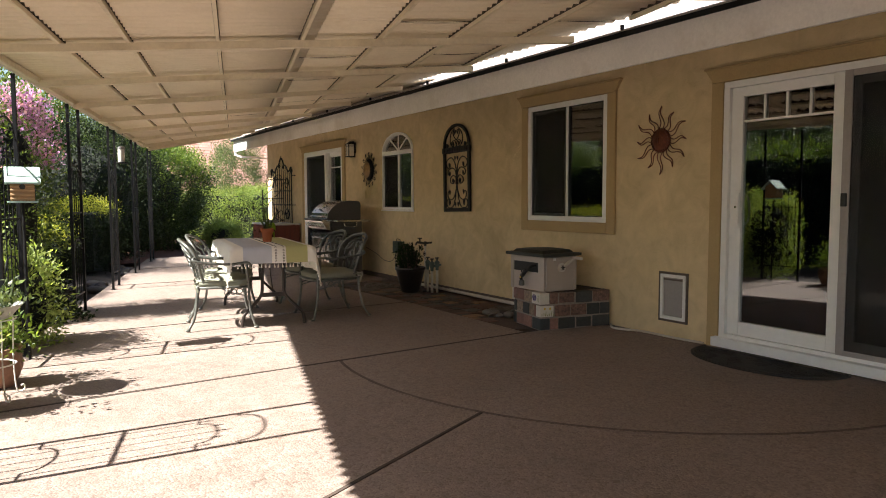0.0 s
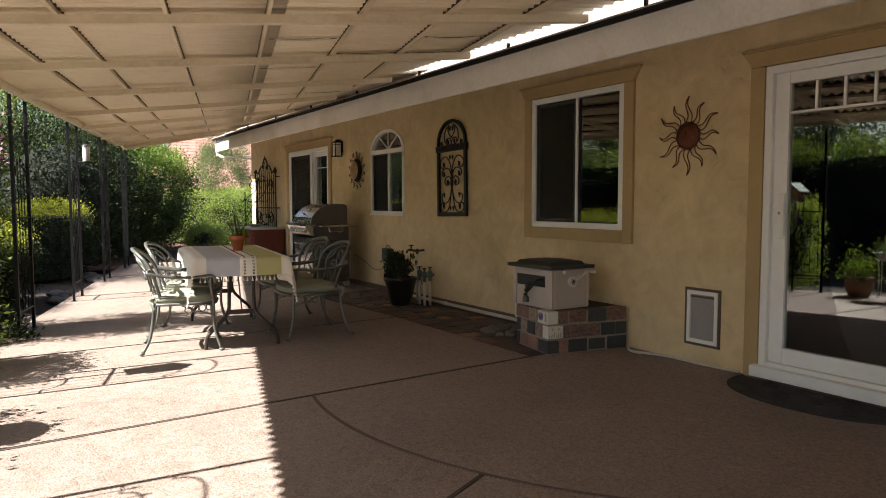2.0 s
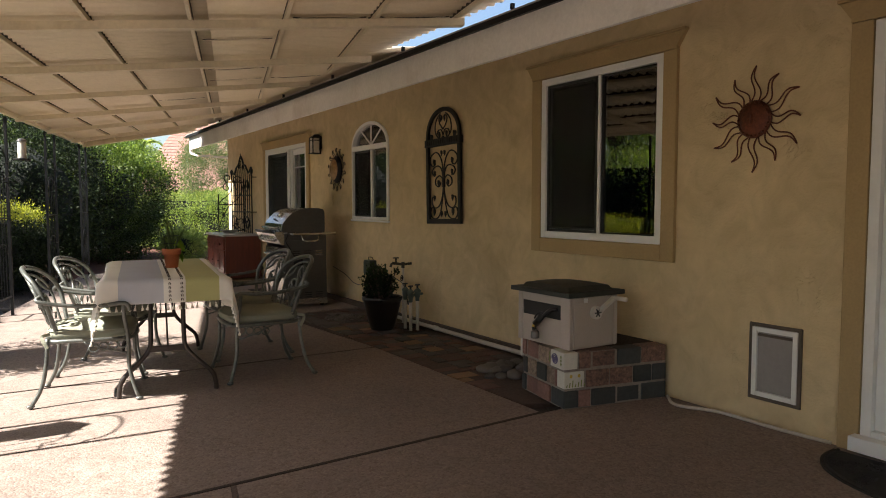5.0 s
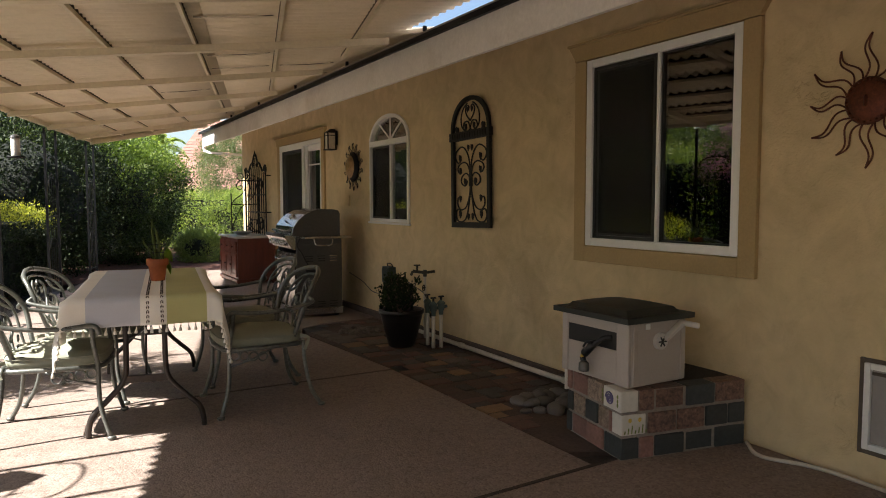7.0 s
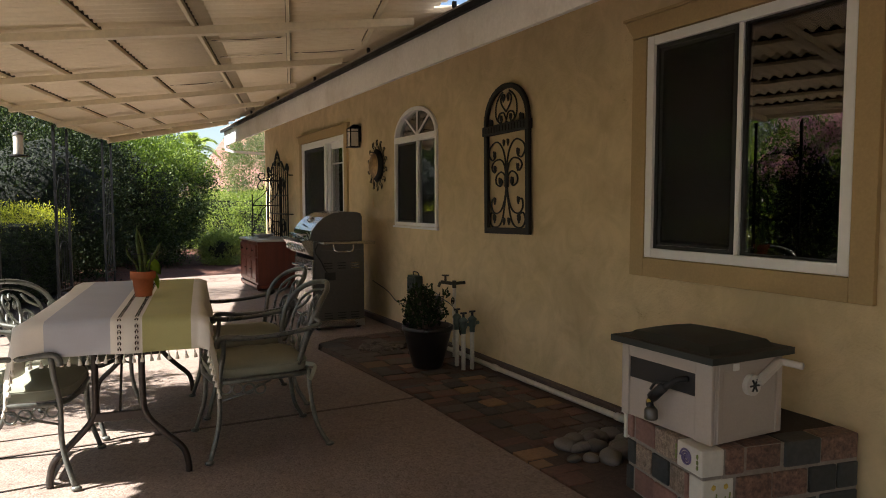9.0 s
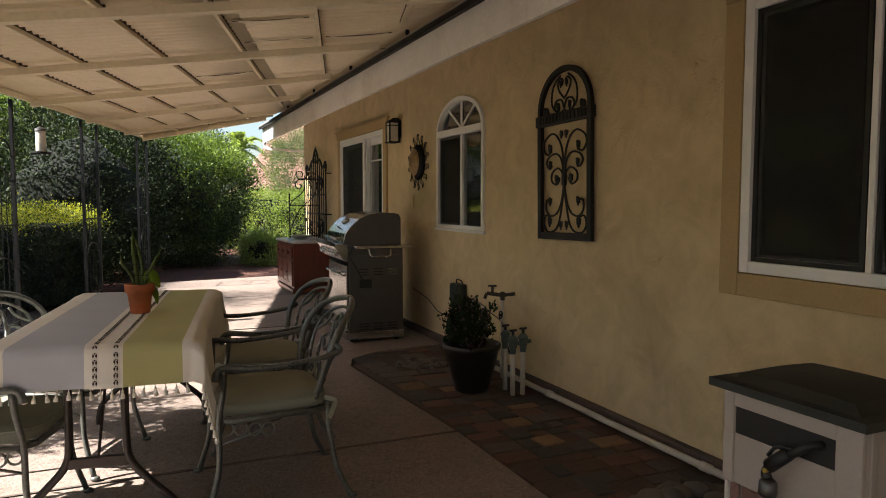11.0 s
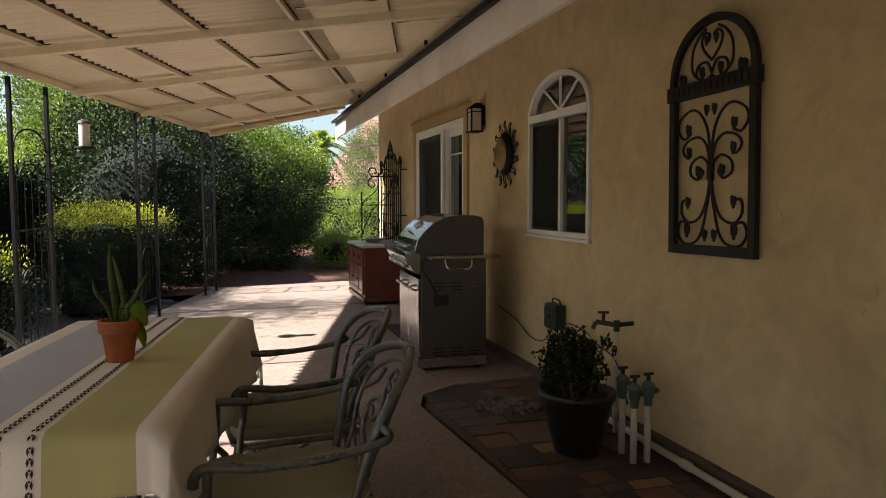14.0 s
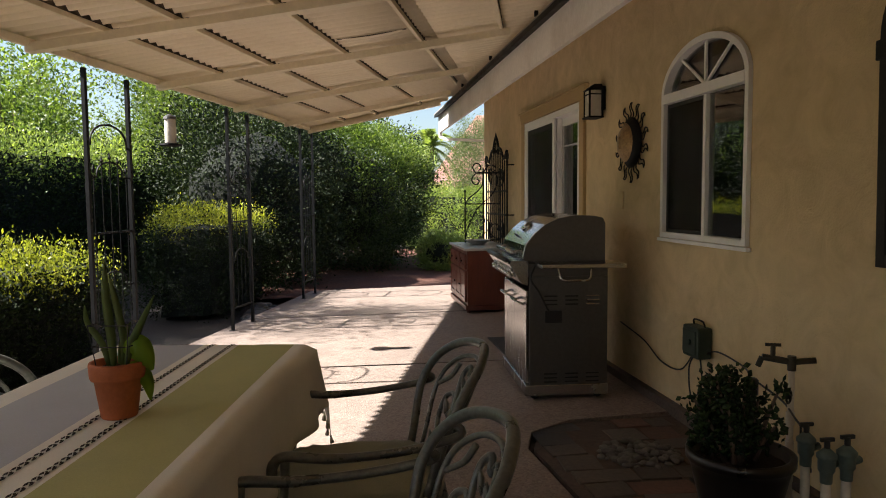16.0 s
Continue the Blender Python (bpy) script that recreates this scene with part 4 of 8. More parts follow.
def far_door():
    y0, y1, z0, z1 = DOOR2
    d = thing("door_2", Matrix.Identity(4), "white sliding glass door beyond the grill", "door", kind="structure")
    bm = bmesh.new()
    frame_rect(bm, y0 + 0.002, y1 - 0.002, z0, z1 - 0.002, 0.055, WALL_X - 0.02, WALL_X + 0.12)
    part("door_frame", bm, WHITE, d)
    bm = bmesh.new()
    frame_rect(bm, y0 + 0.058, 14.770, z0 + 0.057, z1 - 0.058, 0.075, WALL_X + 0.062, WALL_X + 0.10)
    p1 = part("door_panel", bm, WHITE, d)
    pane(y0 + 0.13, 14.700, z0 + 0.13, z1 - 0.13, p1, WALL_X + 0.075)
    for zz in (1.72,):
        bm = bmesh.new()
        box(bm, WALL_X + 0.066, WALL_X + 0.08, y0 + 0.134, 14.694, zz, zz + 0.015)
        part("muntin", bm, WHITE, p1)
    bm = bmesh.new()
    frame_rect(bm, 14.700, y1 - 0.058, z0 + 0.057, z1 - 0.058, 0.075, WALL_X + 0.012, WALL_X + 0.055)
    p2 = part("door_panel", bm, WHITE, d)
    pane(14.770, y1 - 0.13, z0 + 0.13, z1 - 0.13, p2, WALL_X + 0.03)
    bm = bmesh.new()
    frame_rect(bm, 14.720, y1 - 0.06, z0 + 0.03, z1 - 0.04, 0.05, WALL_X - 0.018, WALL_X + 0.004)
    part("screen_frame", bm, WHITE, d)
    bm = bmesh.new()
    box(bm, WALL_X - 0.010, WALL_X - 0.008, 14.768, y1 - 0.108, z0 + 0.078, z1 - 0.088)
    part("screen_mesh", bm, MESHMAT, d, "dark insect screen mesh")
    trim_around("trim", y0, y1, z0, z1, 0.105, True, "brown-tan stucco trim round the far sliding door")


far_door()


def pet_door():
    y0, y1, z0, z1 = DOG
    d = thing("pet_door", Matrix.Identity(4), "small white pet door with a grey flap set low in the wall", "pet door")
    bm = bmesh.new()
    frame_rect(bm, y0 - 0.012, y1 + 0.012, z0 - 0.012, z1 + 0.012, 0.020, WALL_X - 0.014, WALL_X - 0.001)
    part("outer_frame", bm, DOG_BROWN, d, "brown outer edge")
    bm = bmesh.new()
    frame_rect(bm, y0 + 0.009, y1 - 0.009, z0 + 0.009, z1 - 0.009, 0.027, WALL_X - 0.019, WALL_X + 0.05)
    part("frame", bm, WHITE, d)
    bm = bmesh.new()
    box(bm, WALL_X - 0.004, WALL_X + 0.004, y0 + 0.037, y1 - 0.037, z0 + 0.037, z1 - 0.037, 0.002)
    part("flap", bm, FLAP, d, "grey translucent flap")
    bm = bmesh.new()
    box(bm, WALL_X - 0.012, WALL_X - 0.003, y0 + 0.040, y1 - 0.040, z1 - 0.060, z1 - 0.046, 0.002)
    part("flap_rail", bm, DOG_BROWN, d)
    return d


DOG_BROWN = surface("brown_edge", (0.10, 0.075, 0.055), 0.6, grain=60, blotch=5, vary=0.2, bump=0.1)
FLAP = surface("grey_flap", (0.30, 0.275, 0.26), 0.5, grain=40, blotch=4, vary=0.06, bump=0.06)
pet_door()


# ---- dining set ----
def at(x, y, rz=0.0, dz=0.0):
    """Standing on the patio."""
    return pose(x, y, g(x) + dz, 0, 0, rz)


def scroll(c, r, a0, turns, sign=1, n=18, shrink=0.72, u=(1, 0, 0), v=(0, 0, 1)):
    """A flat spiral about c, drawn in the plane of u and v."""
    c, u, v = Vector(c), Vector(u), Vector(v)
    out = []
    for i in range(n + 1):
        t = i / n
        a = a0 + sign * turns * 2 * math.pi * t
        rr = r * (1 - shrink * t)
        out.append(c + u * (rr * math.cos(a)) + v * (rr * math.sin(a)))
    return out


def build_chair():
    """A cast-metal garden armchair that faces local +x."""
    ch = thing("patio_chair", Matrix.Identity(4), "cast-metal patio armchair with scrollwork back and sage cushion", "chair", "chairs round the table")
    bm = bmesh.new()
    ring = []
    for x, y in [(0.25, -0.20), (0.27, 0.0), (0.25, 0.20), (0.20, 0.255), (-0.18, 0.235), (-0.235, 0.19), (-0.25, 0.0), (-0.235, -0.19), (-0.18, -0.235), (0.20, -0.255)]:
        ring.append((x, y, 0.395))
    tube(bm, ring, 0.013, 8, closed=True)
    for k in range(-2, 3):
        tube(bm, [(-0.24, k * 0.08, 0.392), (0.26, k * 0.08, 0.392)], 0.006, 6)
    part("seat_frame", bm, CHAIR_METAL, ch, smoothed=True)
    # back: leaning hoop with scrollwork inside
    def bk(y, z):
        return Vector((-0.205 - (z - 0.40) * 0.37 + 0.09 * (y / 0.28) ** 2, y, 0.40 + (z - 0.40) * 0.90))
    hoop = [(-0.205, 0.40), (-0.225, 0.50), (-0.262, 0.62), (-0.275, 0.70), (-0.25, 0.79), (-0.17, 0.855), (0, 0.885), (0.17, 0.855), (0.25, 0.79), (0.275, 0.70), (0.262, 0.62), (0.225, 0.50), (0.205, 0.40)]
    bm = bmesh.new()
    tube(bm, spline([bk(y, z) for y, z in hoop], 4), 0.0145, 8)
    part("back_frame", bm, CHAIR_METAL, ch, smoothed=True)
    bm = bmesh.new()
    inner = [(-0.15, 0.41), (-0.165, 0.52), (-0.20, 0.66), (-0.19, 0.75), (-0.12, 0.815), (0, 0.838), (0.12, 0.815), (0.19, 0.75), (0.20, 0.66), (0.165, 0.52), (0.15, 0.41)]
    tube(bm, spline([bk(y, z) for y, z in inner], 4), 0.008, 6)
    for s in (-1, 1):
        for pts in ([(0.0, 0.42), (s * 0.06, 0.52), (s * 0.12, 0.58), (s * 0.13, 0.66), (s * 0.08, 0.69), (s * 0.045, 0.65), (s * 0.07, 0.615)],
                    [(0.0, 0.60), (s * 0.05, 0.68), (s * 0.07, 0.76), (s * 0.03, 0.80), (s * 0.005, 0.77)],
                    [(s * 0.16, 0.46), (s * 0.10, 0.48), (s * 0.07, 0.45), (s * 0.09, 0.42)],
                    [(s * 0.19, 0.70), (s * 0.14, 0.74), (s * 0.12, 0.79)]):
            tube(bm, spline([bk(y, z) for y, z in pts], 4), 0.0085, 6)
        for (cy, cz, r) in ((s * 0.10, 0.635, 0.030), (s * 0.035, 0.735, 0.026), (s * 0.06, 0.53, 0.028), (s * 0.13, 0.52, 0.022)):
            p = bk(cy, cz)
            bmesh.ops.create_icosphere(bm, subdivisions=1, radius=r, matrix=Matrix.Translation(p) @ Matrix.Diagonal((0.35, 0.8, 1.25, 1)))
    tube(bm, [bk(0, 0.41), bk(0, 0.60)], 0.009, 6)
    tube(bm, [bk(-0.205, 0.41), bk(0.205, 0.41)], 0.010, 6)
    part("scrollwork", bm, CHAIR_METAL, ch, smoothed=True)
    for s in (-1, 1):
        bm = bmesh.new()
        tube(bm, spline([bk(s * 0.272, 0.72), (-0.255, s * 0.30, 0.655), (-0.10, s * 0.31, 0.625), (0.08, s * 0.305, 0.615), (0.205, s * 0.295, 0.625), (0.24, s * 0.292, 0.605), (0.245, s * 0.29, 0.575)], 5), [0.0125] * 15 + [0.014] * 10 + [0.015] * 6, 8)
        part("arm", bm, CHAIR_METAL, ch, smoothed=True)
        bm = bmesh.new()
        tube(bm, spline([(0.21, s * 0.292, 0.615), (0.215, s * 0.275, 0.52), (0.23, s * 0.255, 0.40), (0.235, s * 0.255, 0.20), (0.285, s * 0.275, 0.012)], 5), 0.0125, 8)
        bmesh.ops.create_uvsphere(bm, u_segments=8, v_segments=6, radius=0.019, matrix=Matrix.Translation((0.288, s * 0.276, 0.014)) @ Matrix.Diagonal((1.3, 1, 0.7, 1)))
        part("leg", bm, CHAIR_METAL, ch, smoothed=True)
        bm = bmesh.new()
        tube(bm, spline([(-0.225, s * 0.21, 0.41), (-0.232, s * 0.22, 0.28), (-0.26, s * 0.24, 0.12), (-0.315, s * 0.265, 0.012)], 5), 0.0125, 8)
        bmesh.ops.create_uvsphere(bm, u_segments=8, v_segments=6, radius=0.019, matrix=Matrix.Translation((-0.319, s * 0.266, 0.014)) @ Matrix.Diagonal((1.3, 1, 0.7, 1)))
        part("leg", bm, CHAIR_METAL, ch, smoothed=True)
        # pierced bracket under the seat's side
        bm = bmesh.new()
        for k in range(4):
            tube(bm, scroll((0.20 - 0.055 * k, s * 0.258, 0.365 - 0.006 * k), 0.026, 0, 1.0, n=12, shrink=0.0), 0.005, 5)
        tube(bm, [(0.24, s * 0.257, 0.30), (0.10, s * 0.256, 0.335), (-0.02, s * 0.25, 0.385)], 0.006, 5)
        part("bracket", bm, CHAIR_METAL, ch, smoothed=True)
    # cushion with a rounded, piped edge
    bm = bmesh.new()
    n = 36
    def outline(k, inset):
        a = 2 * math.pi * k / n
        c, s = math.cos(a), math.sin(a)
        e = 0.42
        return (0.245 - inset) * math.copysign(abs(c) ** e, c) + 0.015, (0.235 - inset) * math.copysign(abs(s) ** e, s)
    rings = []
    for inset, z in ((0.02, 0.402), (0.0, 0.412), (-0.006, 0.435), (0.0, 0.458), (0.025, 0.474), (0.09, 0.483), (0.17, 0.486)):
        rings.append([bm.verts.new((*outline(k, inset), z + 0.004 * math.sin(3.1 * k) * (z > 0.47))) for k in range(n)])
    for A, B in zip(rings, rings[1:]):
        for k in range(n):
            bm.faces.new((A[k], A[(k + 1) % n], B[(k + 1) % n], B[k]))
    bm.faces.new(rings[0][::-1])
    bm.faces.new(rings[-1])
    cu = part("cushion", bm, CUSHION, ch, "sage-green seat cushion", True)
    bm = bmesh.new()
    tube(bm, [(*outline(k, -0.007), 0.456) for k in range(n)], 0.004, 5, closed=True)
    part("piping", bm, CUSHION, cu, smoothed=True)
    for s in (-1, 1):
        bm = bmesh.new()
        tube(bm, spline([(-0.21, s * 0.21, 0.44), (-0.25, s * 0.235, 0.43), (-0.24, s * 0.25, 0.40), (-0.22, s * 0.255, 0.36)], 4), 1.0, flat=(0.02, 0.004), ends=(0, 1, 0))
        part("tie", bm, CUSHION, cu)
    return ch


CHAIRS = [(1.765, 9.815, 179), (1.857, 10.56, 181), (0.675, 9.86, -12), (0.885, 10.565, -24)]
chair = build_chair()
chair.matrix_basis = at(*CHAIRS[0])
for _x, _y, _r in CHAIRS[1:]:
    copy_thing(chair, at(_x, _y, _r))

TX, TY, TR = 1.192, 10.32, -8.2
TL, TW, TH = 1.58, 0.705, 0.758


def table():
    t = thing("folding_table", at(TX, TY, TR), "long folding table with brown tubular steel legs under a cloth", "table")
    bm = bmesh.new()
    box(bm, -TW / 2, TW / 2, -TL / 2, TL / 2, TH - 0.04, TH - 0.006, 0.008)
    part("tabletop", bm, TABLE_TOP, t)
    for s in (-1, 1):
        y = s * (TL / 2 - 0.06)
        for k in (-1, 1):
            bm = bmesh.new()
            tube(bm, spline([(k * 0.10, y, TH - 0.045), (k * 0.10, y, 0.40), (k * 0.115, y, 0.29), (k * 0.19, y + s * 0.01, 0.20), (k * 0.27, y + s * 0.02, 0.12), (k * 0.292, y + s * 0.02, 0.05), (k * 0.295, y + s * 0.02, 0.0)], 5), 0.0155, 10)
            part("leg", bm, TABLE_STEEL, t, smoothed=True)
        bm = bmesh.new()
        box(bm, -0.11, 0.11, y - 0.012, y + 0.012, 0.275, 0.315, 0.004)
        part("stretcher", bm, TABLE_STEEL, t)
        bm = bmesh.new()
        tube(bm, [(0, y, 0.315), (0, y - s * 0.28, TH - 0.045)], 0.006, 6)
        part("brace", bm, TABLE_STEEL, t)


table()


def tablecloth():
    t = thing("tablecloth", at(TX, TY, TR), "striped cotton tablecloth in cream, grey-blue and lime with tassels", "tablecloth")
    W2, L2 = TW / 2 + 0.006, TL / 2 + 0.006
    drop_s, drop_e = 0.27, 0.17
    rng = np.random.RandomState(3)
    xs = np.concatenate([np.linspace(-W2 - drop_s, -W2 - 0.03, 9), np.linspace(-W2 + 0.0, W2, 39), np.linspace(W2 + 0.03, W2 + drop_s, 9)])
    ys = np.concatenate([np.linspace(-L2 - drop_e, -L2 - 0.025, 8), np.linspace(-L2, L2, 60), np.linspace(L2 + 0.025, L2 + drop_e, 8)])

    def place(s, q):
        ox, oy = max(0.0, abs(s) - W2), max(0.0, abs(q) - L2)
        sx, sy = math.copysign(1, s), math.copysign(1, q)
        x, y = max(-W2, min(W2, s)), max(-L2, min(L2, q))
        z = TH
        if ox > 0 and oy > 0:
            d = math.hypot(ox, oy)
            x += sx * (0.035 + 0.16 * ox)
            y += sy * (0.030 + 0.16 * oy)
            z -= 0.80 * ox + 0.80 * oy
        elif ox > 0:
            near = max(0.0, 1 - (L2 - abs(q)) / 0.35)
            f = math.sin(q * 11 + (1.3 if s > 0 else 0)) * 0.5 + math.sin(q * 23 + 0.7) * 0.3
            x += sx * (min(ox, 0.03) * 0.7 + ox * 0.10 + ox * 0.11 * f + 0.02 * near)
            z -= max(0.0, ox - 0.012) * 0.97
        elif oy > 0:
            f = math.sin(s * 13 + 0.4) * 0.5 + math.sin(s * 27) * 0.25
            y += sy * (min(oy, 0.025) * 0.7 + oy * 0.08 + oy * 0.13 * f)
            z -= max(0.0, oy - 0.012) * 0.97
        else:
            z += 0.0016 * noise.noise(Vector((s * 7, q * 2.2, 0.3))) + 0.002
        return (x, y, z)

    bm = bmesh.new()
    grid = [[bm.verts.new(place(s, q)) for q in ys] for s in xs]
    mats = [CLOTH_WHITE, CLOTH_BLUE, CLOTH_GREEN, CLOTH_DARK]
    for i in range(len(xs) - 1):
        c = (xs[i] + xs[i + 1]) / 2
        k = 1 if -0.285 < c < -0.010 else 2 if 0.112 < c < 0.330 else 0
        for j in range(len(ys) - 1):
            f = bm.faces.new((grid[i][j], grid[i + 1][j], grid[i + 1][j + 1], grid[i][j + 1]))
            f.material_index = k
    ob = new("cloth", mesh_of("cloth", bm, mats))
    ob.parent = t
    smooth(ob)
    so = ob.modifiers.new("thick", 'SOLIDIFY')
    so.thickness = 0.0025
    so.offset = 1
    # woven dark chain borders beside the middle band
    for c in (0.018, 0.090):
        bm = bmesh.new()
        q = -L2 - drop_e + 0.02
        while q < L2 + drop_e - 0.02:
            p = Vector(place(c, q))
            p2 = Vector(place(c, q + 0.02))
            d = (p2 - p).normalized()
            side = Vector((1, 0, 0))
            up = side.cross(d).normalized()
            o = p + up * 0.0045
            for sg in (-1, 1):
                vs = [o + side * sg * 0.0055 - d * 0.010, o + side * sg * 0.0015, o + side * sg * 0.0055 + d * 0.010, o + side * sg * 0.0085]
                prism(bm, vs, up * 0.0012)
            vs = [o + d * 0.008 - side * 0.0035, o + d * 0.0115, o + d * 0.008 + side * 0.0035, o + d * 0.0045]
            prism(bm, vs, up * 0.0012)
            q += 0.026
        part("woven_border", bm, CLOTH_DARK, t, "dark brown woven chain pattern")
    # tassels
    bm = bmesh.new()
    rod(bm, (0, 0, 0), (0, 0, -0.012), 0.0016, seg=5)
    bmesh.ops.create_icosphere(bm, subdivisions=1, radius=0.0052, matrix=Matrix.Translation((0, 0, -0.014)))
    lathe(bm, [(0.0085, -0.042), (0.0075, -0.030), (0.0035, -0.018)], 8)
    me = mesh_of("tassel", bm, CLOTH_WHITE)
    me.polygons.foreach_set("use_smooth", [True] * len(me.polygons))
    for e in (-1, 1):
        n = 34
        for i in range(n + 1):
            s = -W2 - drop_s + 2 * (W2 + drop_s) * i / n
            ta = new("tassel", me)
            ta.parent = t
            ta.location = place(s, e * (L2 + drop_e))
            ta.rotation_euler = (rng.uniform(-0.2, 0.2), rng.uniform(-0.2, 0.2), 0)


tablecloth()


def table_plant():
    lx, ly = 0.066, -0.055
    c, s = math.cos(radians(TR)), math.sin(radians(TR))
    x, y = TX + c * lx - s * ly, TY + s * lx + c * ly
    p = thing("potted_plant", pose(x, y, g(TX) + TH + 0.006) @ Matrix.Diagonal((0.80, 0.80, 0.90, 1)), "young strap-leaved plant in a terracotta pot on the table", "potted plant")
    bm = bmesh.new()
    lathe(bm, [(0.052, 0.0), (0.054, 0.004), (0.070, 0.108), (0.079, 0.109), (0.082, 0.114), (0.084, 0.150), (0.082, 0.155), (0.073, 0.155), (0.071, 0.137)], 32)
    part("pot", bm, TERRACOTTA, p, smoothed=True)
    bm = bmesh.new()
    lathe(bm, [(0.070, 0.134), (0.05, 0.140), (0.01, 0.142)], 20)
    part("potting_soil", bm, SOIL, p)

    def blade(name, pts, w, mat, label=""):
        bm = bmesh.new()
        P = spline(pts, 5)
        n = len(P)
        prev = None
        for i, q in enumerate(P):
            t = i / (n - 1)
            d = (P[min(i + 1, n - 1)] - P[max(i - 1, 0)]).normalized()
            side = d.cross(Vector((0.35, -1, 0.1))).normalized()
            ww = w * math.sin(math.pi * (0.12 + 0.86 * t)) ** 0.8
            nrm = side.cross(d).normalized()
            cur = [bm.verts.new(q - side * ww), bm.verts.new(q + nrm * ww * 0.25), bm.verts.new(q + side * ww)]
            if prev:
                bm.faces.new((prev[0], prev[1], cur[1], cur[0]))
                bm.faces.new((prev[1], prev[2], cur[2], cur[1]))
            prev = cur
        ob = part(name, bm, mat, p, label, True)
        so = ob.modifiers.new("thick", 'SOLIDIFY')
        so.thickness = 0.002

    for pts, w in (([(-0.01, 0, 0.12), (-0.015, 0.0, 0.22), (-0.03, 0.01, 0.34), (-0.03, 0.015, 0.44)], 0.014),
                   ([(0.01, 0.01, 0.12), (0.02, 0.0, 0.22), (0.0, 0.0, 0.33), (-0.02, 0.01, 0.40)], 0.011),
                   ([(0.02, 0, 0.12), (0.045, -0.01, 0.20), (0.085, -0.02, 0.27), (0.125, -0.03, 0.34)], 0.011),
                   ([(-0.02, 0, 0.12), (-0.045, 0.01, 0.20), (-0.09, 0.02, 0.26), (-0.10, 0.03, 0.31)], 0.010),
                   ([(0.0, 0.02, 0.12), (0.01, 0.03, 0.2), (0.03, 0.05, 0.26)], 0.012)):
        blade("leaf", pts, w, LEAF_STRAP)
    blade("broad_leaf", [(0.03, 0.0, 0.17), (0.06, -0.01, 0.195), (0.085, -0.015, 0.175), (0.11, -0.02, 0.13)], 0.036, LEAF_LIME, "yellow-green broad leaf")
    blade("broad_leaf", [(0.03, 0.0, 0.14), (0.065, 0.0, 0.13), (0.088, 0.0, 0.09), (0.095, 0.0, 0.04)], 0.022, LEAF_LIME, "yellow-green broad leaf")
    bm = bmesh.new()
    cage = [(0.062, 0.03), (-0.045, 0.045), (-0.065, -0.03), (0.045, -0.045)]
    for k, (cx, cy) in enumerate(cage):
        nx, ny = cage[(k + 1) % 4]
        tube(bm, [(cx * 0.8, cy * 0.8, 0.125), (cx * 1.12, cy * 1.12, 0.262)], 0.0018, 5)
        for f, zz in ((1.0, 0.200), (1.12, 0.260)):
            tube(bm, [(cx * f, cy * f, zz), (nx * f, ny * f, zz)], 0.0018, 5)
    part("wire_support", bm, BLACK_PLASTIC, p)


LEAF_STRAP = leaf_mat("strap_leaf", (0.10, 0.14, 0.05), (0.18, 0.22, 0.09), trans=0.25)
LEAF_LIME = leaf_mat("lime_leaf", (0.20, 0.30, 0.04), (0.28, 0.40, 0.06), trans=0.5)
table_plant()


